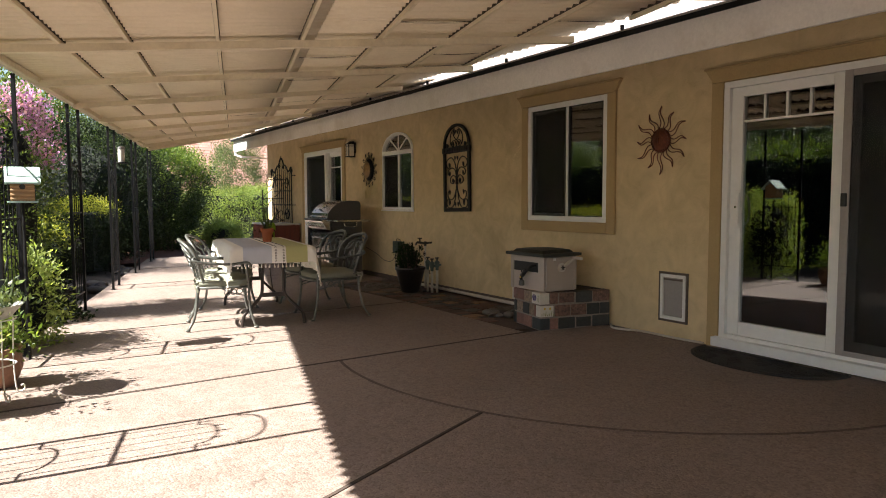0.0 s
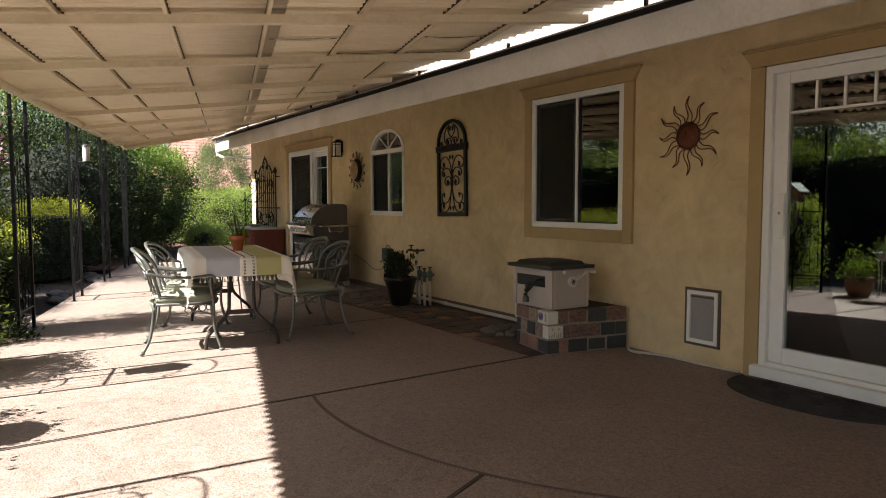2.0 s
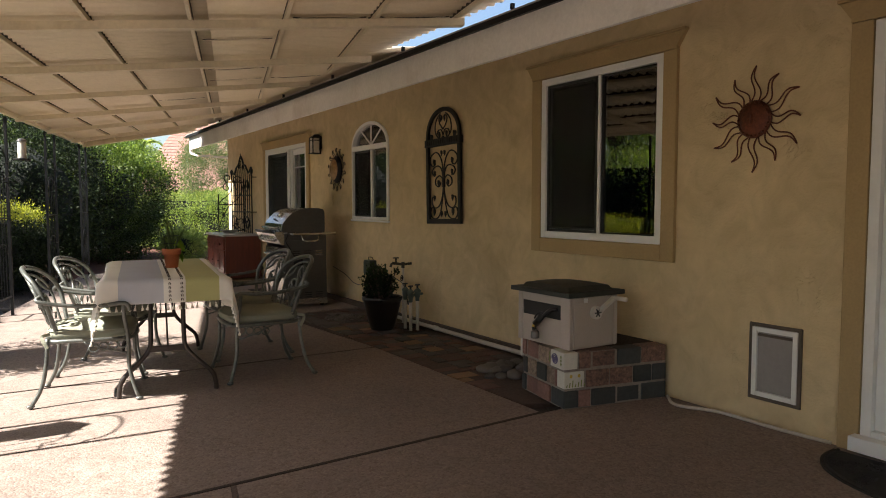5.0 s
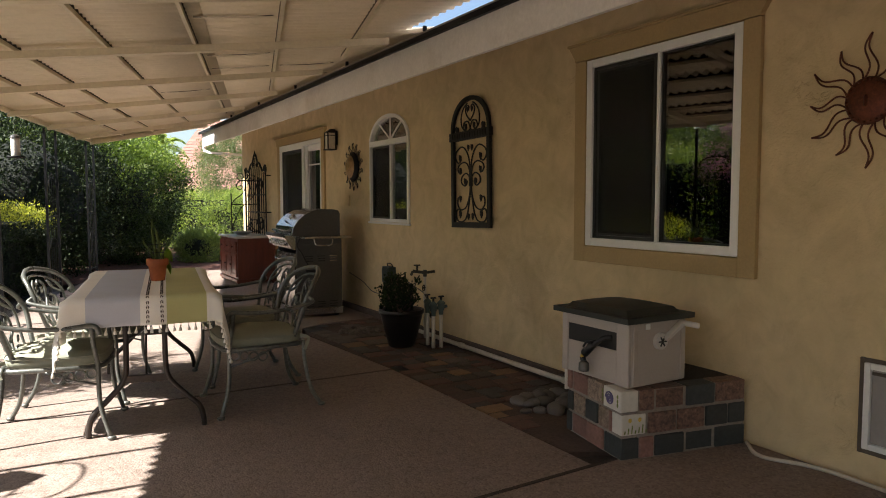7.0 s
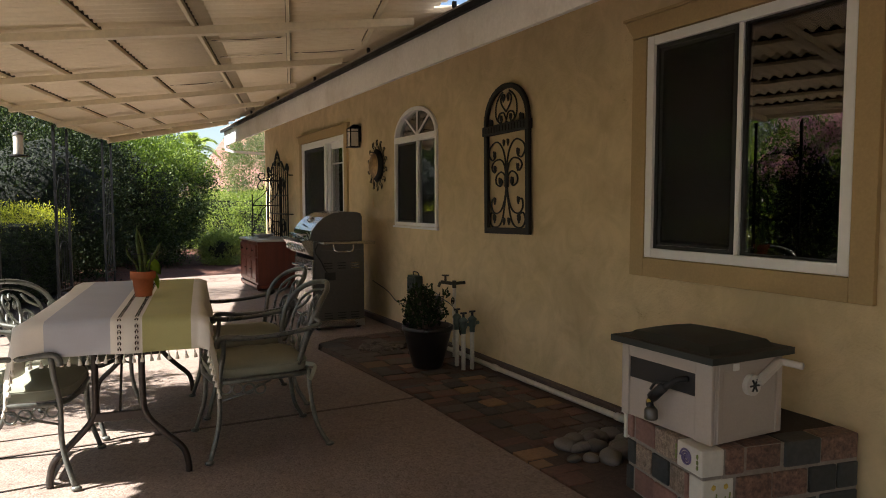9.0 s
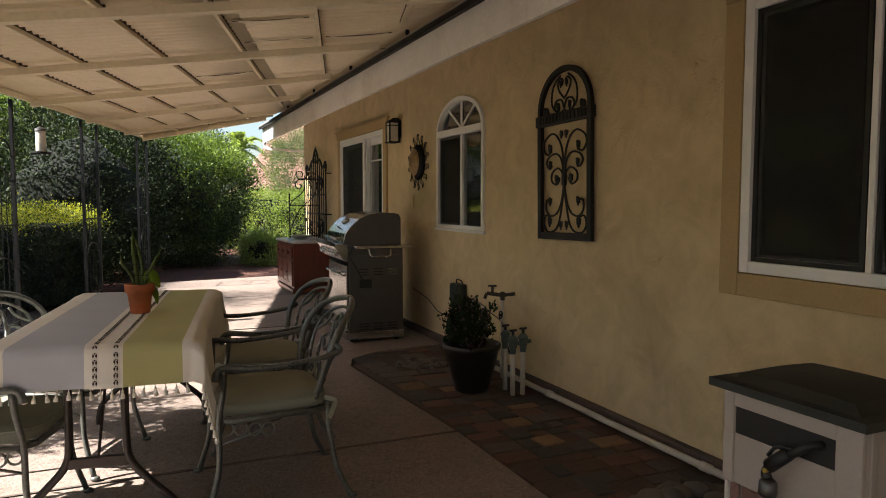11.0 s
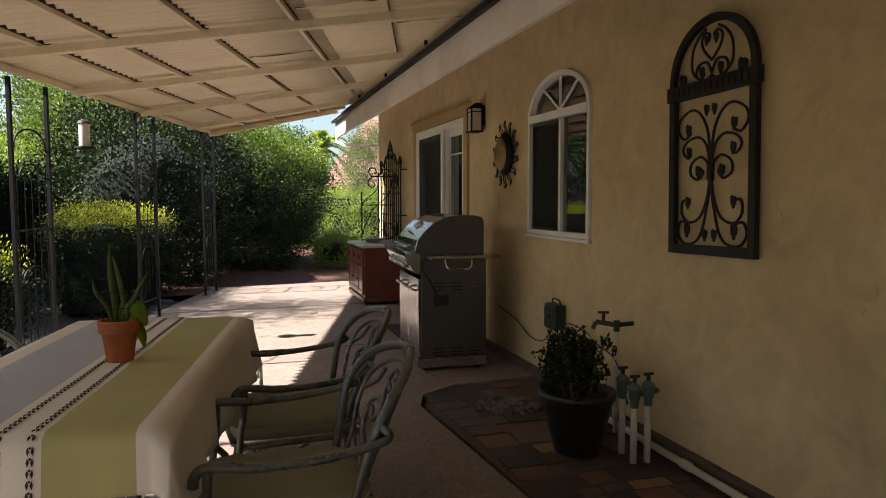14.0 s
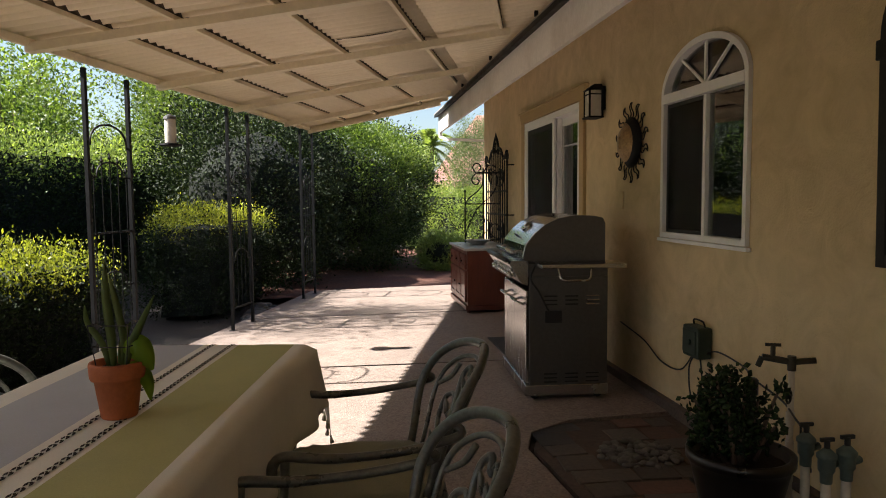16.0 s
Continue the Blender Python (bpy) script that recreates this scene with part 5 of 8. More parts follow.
# ---- grill ----
def grill():
    X0, Y0 = 2.955, 12.66
    gr = thing("gas_grill", at(X0, Y0, -3), "stainless-steel gas grill with a rounded lid and knobs", "grill")
    # local x: towards the wall (depth), y: along the wall
    D, Wd = 0.50, 0.82
    bm = bmesh.new()
    box(bm, 0.0, D, 0.0, 0.018, 0.06, 0.79, 0.003)
    sp = part("side_panel", bm, STEEL_DARK, gr, "dull grey steel side panel")
    for row, z in ((0, 0.66), (1, 0.165)):
        for c in range(3):
            for k in range(3):
                bm = bmesh.new()
                x = 0.09 + 0.135 * c
                box(bm, x, x + 0.085, -0.005, 0.002, z - 0.026 * k, z - 0.026 * k + 0.010, 0.003)
                part("vent_slot", bm, STEEL if (row == 0 and c == 2) else BLACK_PLASTIC, sp)
    bm = bmesh.new()
    box(bm, 0.095, 0.205, -0.006, 0.002, 0.495, 0.575, 0.006)
    part("hand_grip", bm, BLACK_PLASTIC, sp)
    bm = bmesh.new()
    box(bm, 0.0, D, Wd - 0.018, Wd, 0.06, 0.79, 0.003)
    part("side_panel", bm, STEEL_DARK, gr)
    bm = bmesh.new()
    box(bm, D - 0.012, D, 0.019, Wd - 0.019, 0.06, 0.79)
    part("back_panel", bm, STEEL_DARK, gr)
    bm = bmesh.new()
    box(bm, -0.03, D + 0.005, -0.006, Wd + 0.006, 0.03, 0.10, 0.006)
    part("base", bm, STEEL, gr)
    for i in range(2):
        bm = bmesh.new()
        y0 = 0.022 + i * (Wd / 2 - 0.02)
        box(bm, -0.022, -0.002, y0, y0 + Wd / 2 - 0.026, 0.105, 0.70, 0.004)
        dr = part("door", bm, STEEL, gr)
        bm = bmesh.new()
        hy = y0 + 0.10
        tube(bm, spline([(-0.022, hy, 0.60), (-0.06, hy + 0.01, 0.615), (-0.065, hy + 0.11, 0.615), (-0.06, hy + 0.21, 0.615), (-0.022, hy + 0.22, 0.60)], 4), 0.009, 8)
        part("handle", bm, STEEL, dr, smoothed=True)
    # firebox and tilted control panel
    bm = bmesh.new()
    box(bm, -0.01, D, 0.0, Wd, 0.79, 0.875, 0.006)
    part("firebox", bm, STEEL_DARK, gr)
    bm = bmesh.new()
    prism(bm, [(-0.015, -0.01, 0.735), (-0.055, -0.01, 0.750), (-0.130, -0.01, 0.870), (-0.122, -0.01, 0.893), (-0.015, -0.01, 0.893)], (0, Wd + 0.02, 0))
    cp = part("control_panel", bm, STEEL, gr)
    nrm = Vector((-0.12, 0, -0.075)).normalized()
    for i in range(6):
        y = 0.11 + i * (Wd - 0.22) / 5
        c = Vector((-0.092, y, 0.810))
        bm = bmesh.new()
        rod(bm, c, c + nrm * 0.010, 0.036, 0.034, 20)
        rod(bm, c + nrm * 0.010, c + nrm * 0.034, 0.026, 0.023, 16)
        box(bm, -0.004, 0.004, -0.018, 0.018, -0.006, 0.006, 0.001, Matrix.Translation(c + nrm * 0.036))
        part("knob", bm, STEEL, cp, "bright steel knob", True)
    bm = bmesh.new()
    tube(bm, [(-0.140, 0.03, 0.895), (-0.140, Wd - 0.03, 0.895)], 0.013, 10)
    part("front_rail", bm, BLACK_PLASTIC, gr, smoothed=True)
    # lid: side profile swept along
    prof = [(-0.02, 0.885), (-0.045, 0.905), (-0.025, 0.985), (0.03, 1.055), (0.10, 1.115), (0.19, 1.155), (0.30, 1.172), (0.42, 1.168), (0.475, 1.155), (0.492, 1.12), (0.492, 0.885)]
    bm = bmesh.new()
    P = [(x, z) for x, z in prof]
    prism(bm, [(x, 0.03, z) for x, z in P], (0, Wd - 0.06, 0))
    lid = part("lid", bm, STEEL, gr, "polished rounded steel lid")
    be = lid.modifiers.new("edge", 'BEVEL')
    be.width, be.segments, be.limit_method = 0.008, 2, 'ANGLE'
    bm = bmesh.new()
    prism(bm, [(x * 0.985 + 0.004, 0.024, z) for x, z in P], (0, 0.012, 0))
    part("lid_end", bm, STEEL_DARK, lid)
    bm = bmesh.new()
    tube(bm, [(-0.085, 0.12, 0.935), (-0.085, Wd - 0.12, 0.935)], 0.013, 10)
    for y in (0.15, Wd - 0.15):
        rod(bm, (-0.085, y, 0.935), (-0.03, y, 0.945), 0.009)
    part("lid_handle", bm, STEEL, lid, smoothed=True)
    bm = bmesh.new()
    c = Vector((0.065, Wd / 2, 1.09))
    n2 = Vector((-0.66, 0, 0.75)).normalized()
    rod(bm, c - n2 * 0.01, c + n2 * 0.018, 0.04, 0.038, 20)
    part("thermometer", bm, STEEL, lid, smoothed=True)
    bm = bmesh.new()
    c = Vector((0.0, Wd / 2, 1.025))
    box(bm, -0.002, 0.004, -0.05, 0.05, -0.022, 0.022, 0.001, Matrix.Translation(c) @ Matrix.Rotation(radians(-40), 4, 'Y'))
    part("badge", bm, BLACK_PLASTIC, lid)
    # side shelf on the near end
    bm = bmesh.new()
    box(bm, 0.02, 0.54, -0.24, -0.012, 0.862, 0.889, 0.006)
    sh = part("side_shelf", bm, STEEL, gr)
    bm = bmesh.new()
    tube(bm, spline([(0.12, -0.24, 0.862), (0.14, -0.262, 0.80), (0.22, -0.264, 0.795), (0.30, -0.262, 0.80), (0.32, -0.24, 0.862)], 4), 0.008, 8)
    part("towel_bar", bm, STEEL, sh, smoothed=True)
    bm = bmesh.new()
    box(bm, 0.02, 0.50, Wd + 0.012, Wd + 0.28, 0.862, 0.889, 0.006)
    part("side_shelf", bm, STEEL, gr)
    for x in (0.04, D - 0.05):
        for y in (0.05, Wd - 0.05):
            bm = bmesh.new()
            rod(bm, (x, y - 0.012, 0.028), (x, y + 0.012, 0.028), 0.028, seg=14)
            part("caster", bm, BLACK_PLASTIC, gr)
    bm = bmesh.new()
    tube(bm, spline([(0.03, -0.012, 0.86), (0.0, -0.02, 0.78), (0.05, -0.02, 0.70), (0.09, -0.016, 0.62), (0.12, -0.012, 0.57)], 5), 0.007, 6)
    part("hose", bm, BLACK_PLASTIC, gr, smoothed=True)


grill()


# ---- cabinet and rack ----
CABX, CABY = 3.13, 16.02


def cabinet():
    c = thing("cabinet", at(CABX, CABY), "reddish stained wooden cabinet with panelled doors and grey top", "cabinet")
    D, L, H = 0.58, 1.12, 0.715
    bm = bmesh.new()
    box(bm, 0.012, D, 0, L, 0.07, H - 0.02, 0.004)
    part("body", bm, WOOD_RED, c)
    bm = bmesh.new()
    box(bm, -0.01, D + 0.01, -0.012, L + 0.012, 0.03, 0.085, 0.008)
    part("plinth", bm, WOOD_RED, c)
    bm = bmesh.new()
    box(bm, -0.02, D + 0.012, -0.02, L + 0.02, H - 0.018, H + 0.01, 0.006)
    part("top", bm, SLATE_TOP, c, "grey-green stone-look top")
    for i in range(3):
        y0 = 0.03 + i * (L - 0.06) / 3
        y1 = y0 + (L - 0.06) / 3 - 0.012
        for z0, z1, nm in ((0.115, 0.47, "door"), (0.485, 0.655, "drawer")):
            bm = bmesh.new()
            box(bm, -0.004, 0.011, y0, y1, z0, z1, 0.003)
            dr = part(nm, bm, WOOD_RED, c)
            for fa, fb, fc, fd in ((y0 + 0.002, y0 + 0.052, z0 + 0.002, z1 - 0.002), (y1 - 0.052, y1 - 0.002, z0 + 0.002, z1 - 0.002), (y0 + 0.053, y1 - 0.053, z0 + 0.002, z0 + 0.052), (y0 + 0.053, y1 - 0.053, z1 - 0.052, z1 - 0.002)):
                bm = bmesh.new()
                box(bm, -0.014, -0.0045, fa, fb, fc, fd, 0.003)
                part("frame_piece", bm, WOOD_RED, dr)
            if nm == "door":
                bm = bmesh.new()
                box(bm, -0.010, -0.0045, y0 + 0.075, y1 - 0.075, z0 + 0.07, z1 - 0.07, 0.003)
                part("raised_panel", bm, WOOD_RED, dr)
            bm = bmesh.new()
            k = (y0 + y1) / 2 if nm == "drawer" else (y1 - 0.025)
            zc = (z0 + z1) / 2
            rod(bm, (-0.014, k, zc), (-0.032, k, zc), 0.006, 0.013, 12)
            part("knob", bm, IRON, dr)
    for x in (0.03, D - 0.03):
        for y in (0.03, L - 0.03):
            bm = bmesh.new()
            rod(bm, (x, y, 0), (x, y, 0.035), 0.02, 0.026, 12)
            part("foot", bm, WOOD_RED, c)


cabinet()


def wall_trellis():
    """Upright bars with a pointed scroll crest, hung on the wall beyond the door."""
    w = thing("wall_trellis", pose(3.665, 16.92, 0.64), "black wrought-iron wall trellis with a pointed scroll crest", "wall trellis")
    W2, n = 0.60, 10
    for i in range(n + 1):
        y = -W2 + 2 * W2 * i / n
        a = abs(y) / W2
        top = 1.06 + 0.24 * max(0.0, 1 - a * 1.25) ** 1.3
        bm = bmesh.new()
        rod(bm, (0, y, 0.0), (0, y, top), 0.011 if i in (0, n) else 0.0085)
        part("bar", bm, IRON, w)
    for z in (0.03, 0.42, 0.70):
        bm = bmesh.new()
        tube(bm, [(0, -W2, z), (0, W2, z)], 1.0, flat=(0.02, 0.02), ends=(1, 0, 0))
        part("rail", bm, IRON, w)
    for s in (-1, 1):
        bm = bmesh.new()
        tube(bm, spline([(0, s * W2, 1.02), (0, s * W2, 1.12), (0, s * 0.58, 1.16), (0, s * 0.50, 1.10), (0, s * 0.42, 1.08), (0, s * 0.33, 1.15), (0, s * 0.24, 1.21), (0, s * 0.16, 1.22), (0, s * 0.10, 1.29), (0, s * 0.05, 1.34), (0, 0, 1.37)], 4), 0.015, 6)
        part("crest_edge", bm, IRON, w)
        for cy, cz, rr, sg in ((0.61, 1.10, 0.06, s), (0.13, 1.20, 0.06, s), (0.33, 0.88, 0.13, s), (0.33, 0.22, 0.14, -s)):
            bm = bmesh.new()
            tube(bm, scroll((0, s * cy, cz), rr, 0, 1.3, sg, u=(0, 1, 0)), 0.010, 5)
            part("scroll", bm, IRON, w)
    bm = bmesh.new()
    rod(bm, (0, 0, 1.33), (0, 0, 1.42), 0.022, 0.003, 8)
    part("finial", bm, IRON, w)
    for z in (0.42, 1.0):
        bm = bmesh.new()
        rod(bm, (0, -W2, z), (0.083, -W2, z), 0.008)
        part("wall_bracket", bm, IRON, w)


wall_trellis()


def iron_rack():
    """Two uprights with scrolled arms and a small shelf, standing on the cabinet's far end."""
    z0 = g(CABX) + 0.728
    r = thing("iron_rack", pose(0.09, 16.95, z0), "black wrought-iron end rack with scrolls standing on the cabinet", "iron rack")
    xa, xb, xc = 3.19, 3.42, 3.63
    for x, h in ((xa, 0.63), (xb, 0.92), (xc, 0.92)):
        bm = bmesh.new()
        rod(bm, (x, 0, 0), (x, 0, h), 0.009)
        part("upright", bm, IRON, r)
    bm = bmesh.new()
    bmesh.ops.create_icosphere(bm, subdivisions=1, radius=0.016, matrix=Matrix.Translation((xa, 0, 0.64)))
    part("knob", bm, IRON, r)
    for z, x0 in ((0.03, xa), (0.48, xa), (0.86, xb - 0.09)):
        bm = bmesh.new()
        tube(bm, [(x0, 0, z), (xc, 0, z)], 0.009, 6)
        part("rail", bm, IRON, r)
    curves = ([(xa, 0.48), (3.25, 0.56), (3.33, 0.62), (3.40, 0.70), (3.42, 0.80)],
              [(xb - 0.09, 0.86), (3.29, 0.92), (3.31, 0.97), (3.37, 0.97), (3.39, 0.92), (3.36, 0.89)],
              [(xb - 0.09, 0.86), (3.28, 0.80), (3.29, 0.74), (3.34, 0.72), (3.37, 0.76), (3.34, 0.79)],
              [(xb, 0.50), (3.50, 0.56), (3.57, 0.66), (3.60, 0.78), (3.57, 0.86)],
              [(xb, 0.86), (3.48, 0.95), (3.56, 0.95), (3.58, 0.90), (3.54, 0.88)],
              [(xb, 0.10), (3.48, 0.16), (3.49, 0.25), (3.44, 0.29), (3.43, 0.24)],
              [(xc, 0.04), (3.56, 0.06), (3.50, 0.13), (3.53, 0.22), (3.60, 0.22), (3.60, 0.15)],
              [(xa, 0.06), (3.23, 0.20), (3.29, 0.32), (3.34, 0.42), (3.40, 0.47)])
    for c in curves:
        bm = bmesh.new()
        tube(bm, spline([(x, 0, z) for x, z in c], 6), 0.008, 6)
        part("scroll", bm, IRON, r, smoothed=True)
    bm = bmesh.new()
    for i in range(4):
        tube(bm, [(xb - 0.08 + i * 0.09, -0.10, 0.866), (xb - 0.08 + i * 0.09, 0.02, 0.866)], 0.006, 5)
    tube(bm, [(xb - 0.09, -0.10, 0.866), (xc, -0.10, 0.866)], 0.006, 5)
    part("small_shelf", bm, IRON, r)
    d = thing("shallow_dish", pose(CABX + 0.25, CABY + 0.65, z0), "pale grey shallow dish on the cabinet", "dish")
    bm = bmesh.new()
    lathe(bm, [(0.08, 0.0), (0.09, 0.006), (0.155, 0.05), (0.16, 0.052), (0.15, 0.048), (0.08, 0.012)], 24)
    part("bowl", bm, SLATE_TOP, d, smoothed=True)


iron_rack()


# ---- planting ----
def leaf_cloud(rng, centres, normals, per, spread, size, out=0.6, slim=0.45, up=0.25):
    """Folded leaves in clumps: arrays of points and faces."""
    n = len(centres) * per
    c = np.repeat(centres, per, 0)
    nn = np.repeat(normals, per, 0)
    p = c + rng.normal(0, 1, (n, 3)) * spread
    d = nn * out + rng.normal(0, 0.6, (n, 3)) + np.array([0, 0, up])
    d /= np.linalg.norm(d, axis=1, keepdims=True) + 1e-9
    r = rng.normal(0, 1, (n, 3))
    s = np.cross(d, r)
    s /= np.linalg.norm(s, axis=1, keepdims=True) + 1e-9
    f = np.cross(d, s)
    L = size * rng.uniform(0.65, 1.35, (n, 1))
    w = L * slim * rng.uniform(0.8, 1.2, (n, 1))
    a = p
    b = p + d * L * 0.45 + s * w * 0.5 + f * w * 0.12
    t = p + d * L
    e = p + d * L * 0.45 - s * w * 0.5 + f * w * 0.12
    Vv = np.stack([a, b, t, e], 1).reshape(-1, 3)
    F = np.arange(n * 4).reshape(-1, 4)
    return Vv, F


def on_box(rng, n, x0, x1, y0, y1, z0, z1):
    """Points and normals over the sides and top of a box."""
    ax, ay, az = x1 - x0, y1 - y0, z1 - z0
    w = np.array([ay * az, ay * az, ax * az, ax * az, ax * ay * 1.3])
    k = rng.choice(5, n, p=w / w.sum())
    P = np.stack([rng.uniform(x0, x1, n), rng.uniform(y0, y1, n), rng.uniform(z0, z1, n)], 1)
    N = np.zeros((n, 3))
    for i, (axis, val, sgn) in enumerate(((0, x0, -1), (0, x1, 1), (1, y0, -1), (1, y1, 1), (2, z1, 1))):
        m = k == i
        P[m, axis] = val
        N[m, axis] = sgn
    return P, N


def lumps(P, scale, amp, seed):
    return np.array([amp * noise.fractal(Vector((p[0] * scale, p[1] * scale, p[2] * scale + seed)), 1.0, 2.0, 3) for p in P])


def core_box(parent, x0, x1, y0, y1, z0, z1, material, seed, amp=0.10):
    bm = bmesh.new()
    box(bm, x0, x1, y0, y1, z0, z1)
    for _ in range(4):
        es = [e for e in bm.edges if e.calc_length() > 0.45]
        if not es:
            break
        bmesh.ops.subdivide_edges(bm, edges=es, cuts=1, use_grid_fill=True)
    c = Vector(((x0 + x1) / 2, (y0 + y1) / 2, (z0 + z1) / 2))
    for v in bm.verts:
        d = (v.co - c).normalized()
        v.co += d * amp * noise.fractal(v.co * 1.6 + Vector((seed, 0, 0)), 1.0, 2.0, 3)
    return part("shade_core", bm, material, parent)


# near-black solid stands for the deep shade inside hedges and shrubs
CORE = surface("shade_core", (0.006, 0.010, 0.004), 0.95, grain=30, blotch=4, vary=0.5, bump=1.0, depth=0.03)


def stem(parent, x, y, z0, z1, r=0.05):
    bm = bmesh.new()
    tube(bm, [(x, y, z0), (x + 0.03, y - 0.02, (z0 + z1) / 2), (x, y + 0.02, z1)], [r * 1.2, r, r * 0.8], 7)
    return part("trunk", bm, TRUNK, parent)


def hedge(label, m, lx, ly, z1, dens, per, size, mat, seed, rough=0.12, top_mat=None, spread=0.07, slim=0.45, category="hedge", name="hedge", groups="", band=0.07):
    """A hedge lx by ly, standing on the bed, clipped or loose. Its axes are those of m."""
    rng = np.random.RandomState(seed)
    h = thing(name, m, label, category, groups)
    x0, x1, y0, y1, z0 = -lx / 2, lx / 2, -ly / 2, ly / 2, 0.12
    n = int(dens * (2 * (lx + ly) * z1 + lx * ly))
    P, N = on_box(rng, n, x0, x1, y0, y1, z0, z1)
    # rounded shoulders
    for ax, half in ((0, lx / 2), (1, ly / 2)):
        edge = np.clip((np.abs(P[:, ax]) - (half - 0.22)) / 0.22, 0, 1)
        P[:, 2] -= edge ** 2 * 0.16 * (P[:, 2] > z1 - 0.3)
    off = lumps(P, 1.7, rough * 1.6, seed) + rng.uniform(-rough, rough * 0.25, n)
    P = P + N * off[:, None]
    N2 = N + rng.normal(0, 0.3, N.shape)
    if top_mat is None:
        Vv, F = leaf_cloud(rng, P, N2, per, spread, size, slim=slim)
        bake("foliage", Vv, F, mat, h)
    else:
        # leaves near the top take the brighter colour, as if sunlit
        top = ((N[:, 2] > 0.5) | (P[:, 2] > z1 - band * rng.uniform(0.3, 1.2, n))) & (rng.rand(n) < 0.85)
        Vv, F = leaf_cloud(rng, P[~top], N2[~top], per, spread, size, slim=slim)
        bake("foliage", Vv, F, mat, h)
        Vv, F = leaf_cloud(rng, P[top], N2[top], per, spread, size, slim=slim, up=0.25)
        bake("sunlit_leaves", Vv, F, top_mat, h, "bright yellow-green leaves on top, coloured as sunlit")
    k = 0.16
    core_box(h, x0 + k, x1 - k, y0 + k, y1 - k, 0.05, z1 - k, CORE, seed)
    for i in range(max(2, int(lx / 0.9))):
        stem(h, x0 + 0.3 + (lx - 0.6) * i / max(1, int(lx / 0.9) - 1), 0, -0.02, z1 * 0.5)
    return h


AX = math.degrees(math.atan2(U.y, U.x))      # heading of the cover in plan


def along(u, v, z=-0.19):
    p = plan(u, v)
    return pose(p.x, p.y, z, 0, 0, AX)


hedge("clipped waist-high hedge with golden sunlit leaves on top", along(-1.95, -1.30), 2.7, 1.0, 1.03, 120, 26, 0.033, LEAF_HEDGE, 11, 0.06, LEAF_YELLOW, groups="low hedges")
hedge("taller clipped hedge with golden sunlit leaves on top", along(2.12, -1.16), 2.0, 0.95, 1.27, 115, 26, 0.034, LEAF_HEDGE, 12, 0.07, LEAF_YELLOW, groups="low hedges")
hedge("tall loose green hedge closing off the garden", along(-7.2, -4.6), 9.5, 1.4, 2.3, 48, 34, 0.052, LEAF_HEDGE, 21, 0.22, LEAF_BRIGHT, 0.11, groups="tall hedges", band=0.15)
hedge("tall loose green hedge with a paler sunlit top", along(1.8, -4.6), 9.5, 1.4, 2.3, 48, 34, 0.052, LEAF_HEDGE, 22, 0.25, LEAF_SUN, 0.11, groups="tall hedges", band=0.55)
hedge("bright green clipped hedge in the sun beyond the patio", pose(5.5, 24.9, -0.12, 0, 0, -50), 5.4, 1.3, 1.55, 90, 22, 0.048, LEAF_SUN, 23, 0.10, None, 0.08)


# added hedge, covers the bright ground behind the big shrub
hedge("dark green clipped hedge added to close off the garden end", pose(0.7, 28.9, -0.15, 0, 0, 4), 7.0, 1.2, 1.45, 60, 18, 0.055, LEAF_HEDGE, 24, 0.10, None, 0.09)


def bare_twigs(m, lx, z0, z1, n, seed):
    """Brown dead twigs showing where the tall hedge has thinned out."""
    rng = np.random.RandomState(seed)
    h = thing("dead_twigs", m, "brown dead twigs in the thin part of the tall hedge", "twigs")
    bm = bmesh.new()
    for i in range(n):
        a = Vector((rng.uniform(-lx / 2, lx / 2), rng.uniform(-0.05, 0.25), rng.uniform(z0, z1)))
        d = Vector((rng.normal(0, 0.5), rng.normal(-0.2, 0.3), rng.uniform(0.3, 1.0))).normalized()
        L = rng.uniform(0.25, 0.6)
        tube(bm, [a, a + d * L * 0.5 + Vector(rng.normal(0, 0.03, 3)), a + d * L], [0.006, 0.005, 0.002], 4)
    ob = part("twigs", bm, TWIG, h)
    ob["kind"] = "stuff"


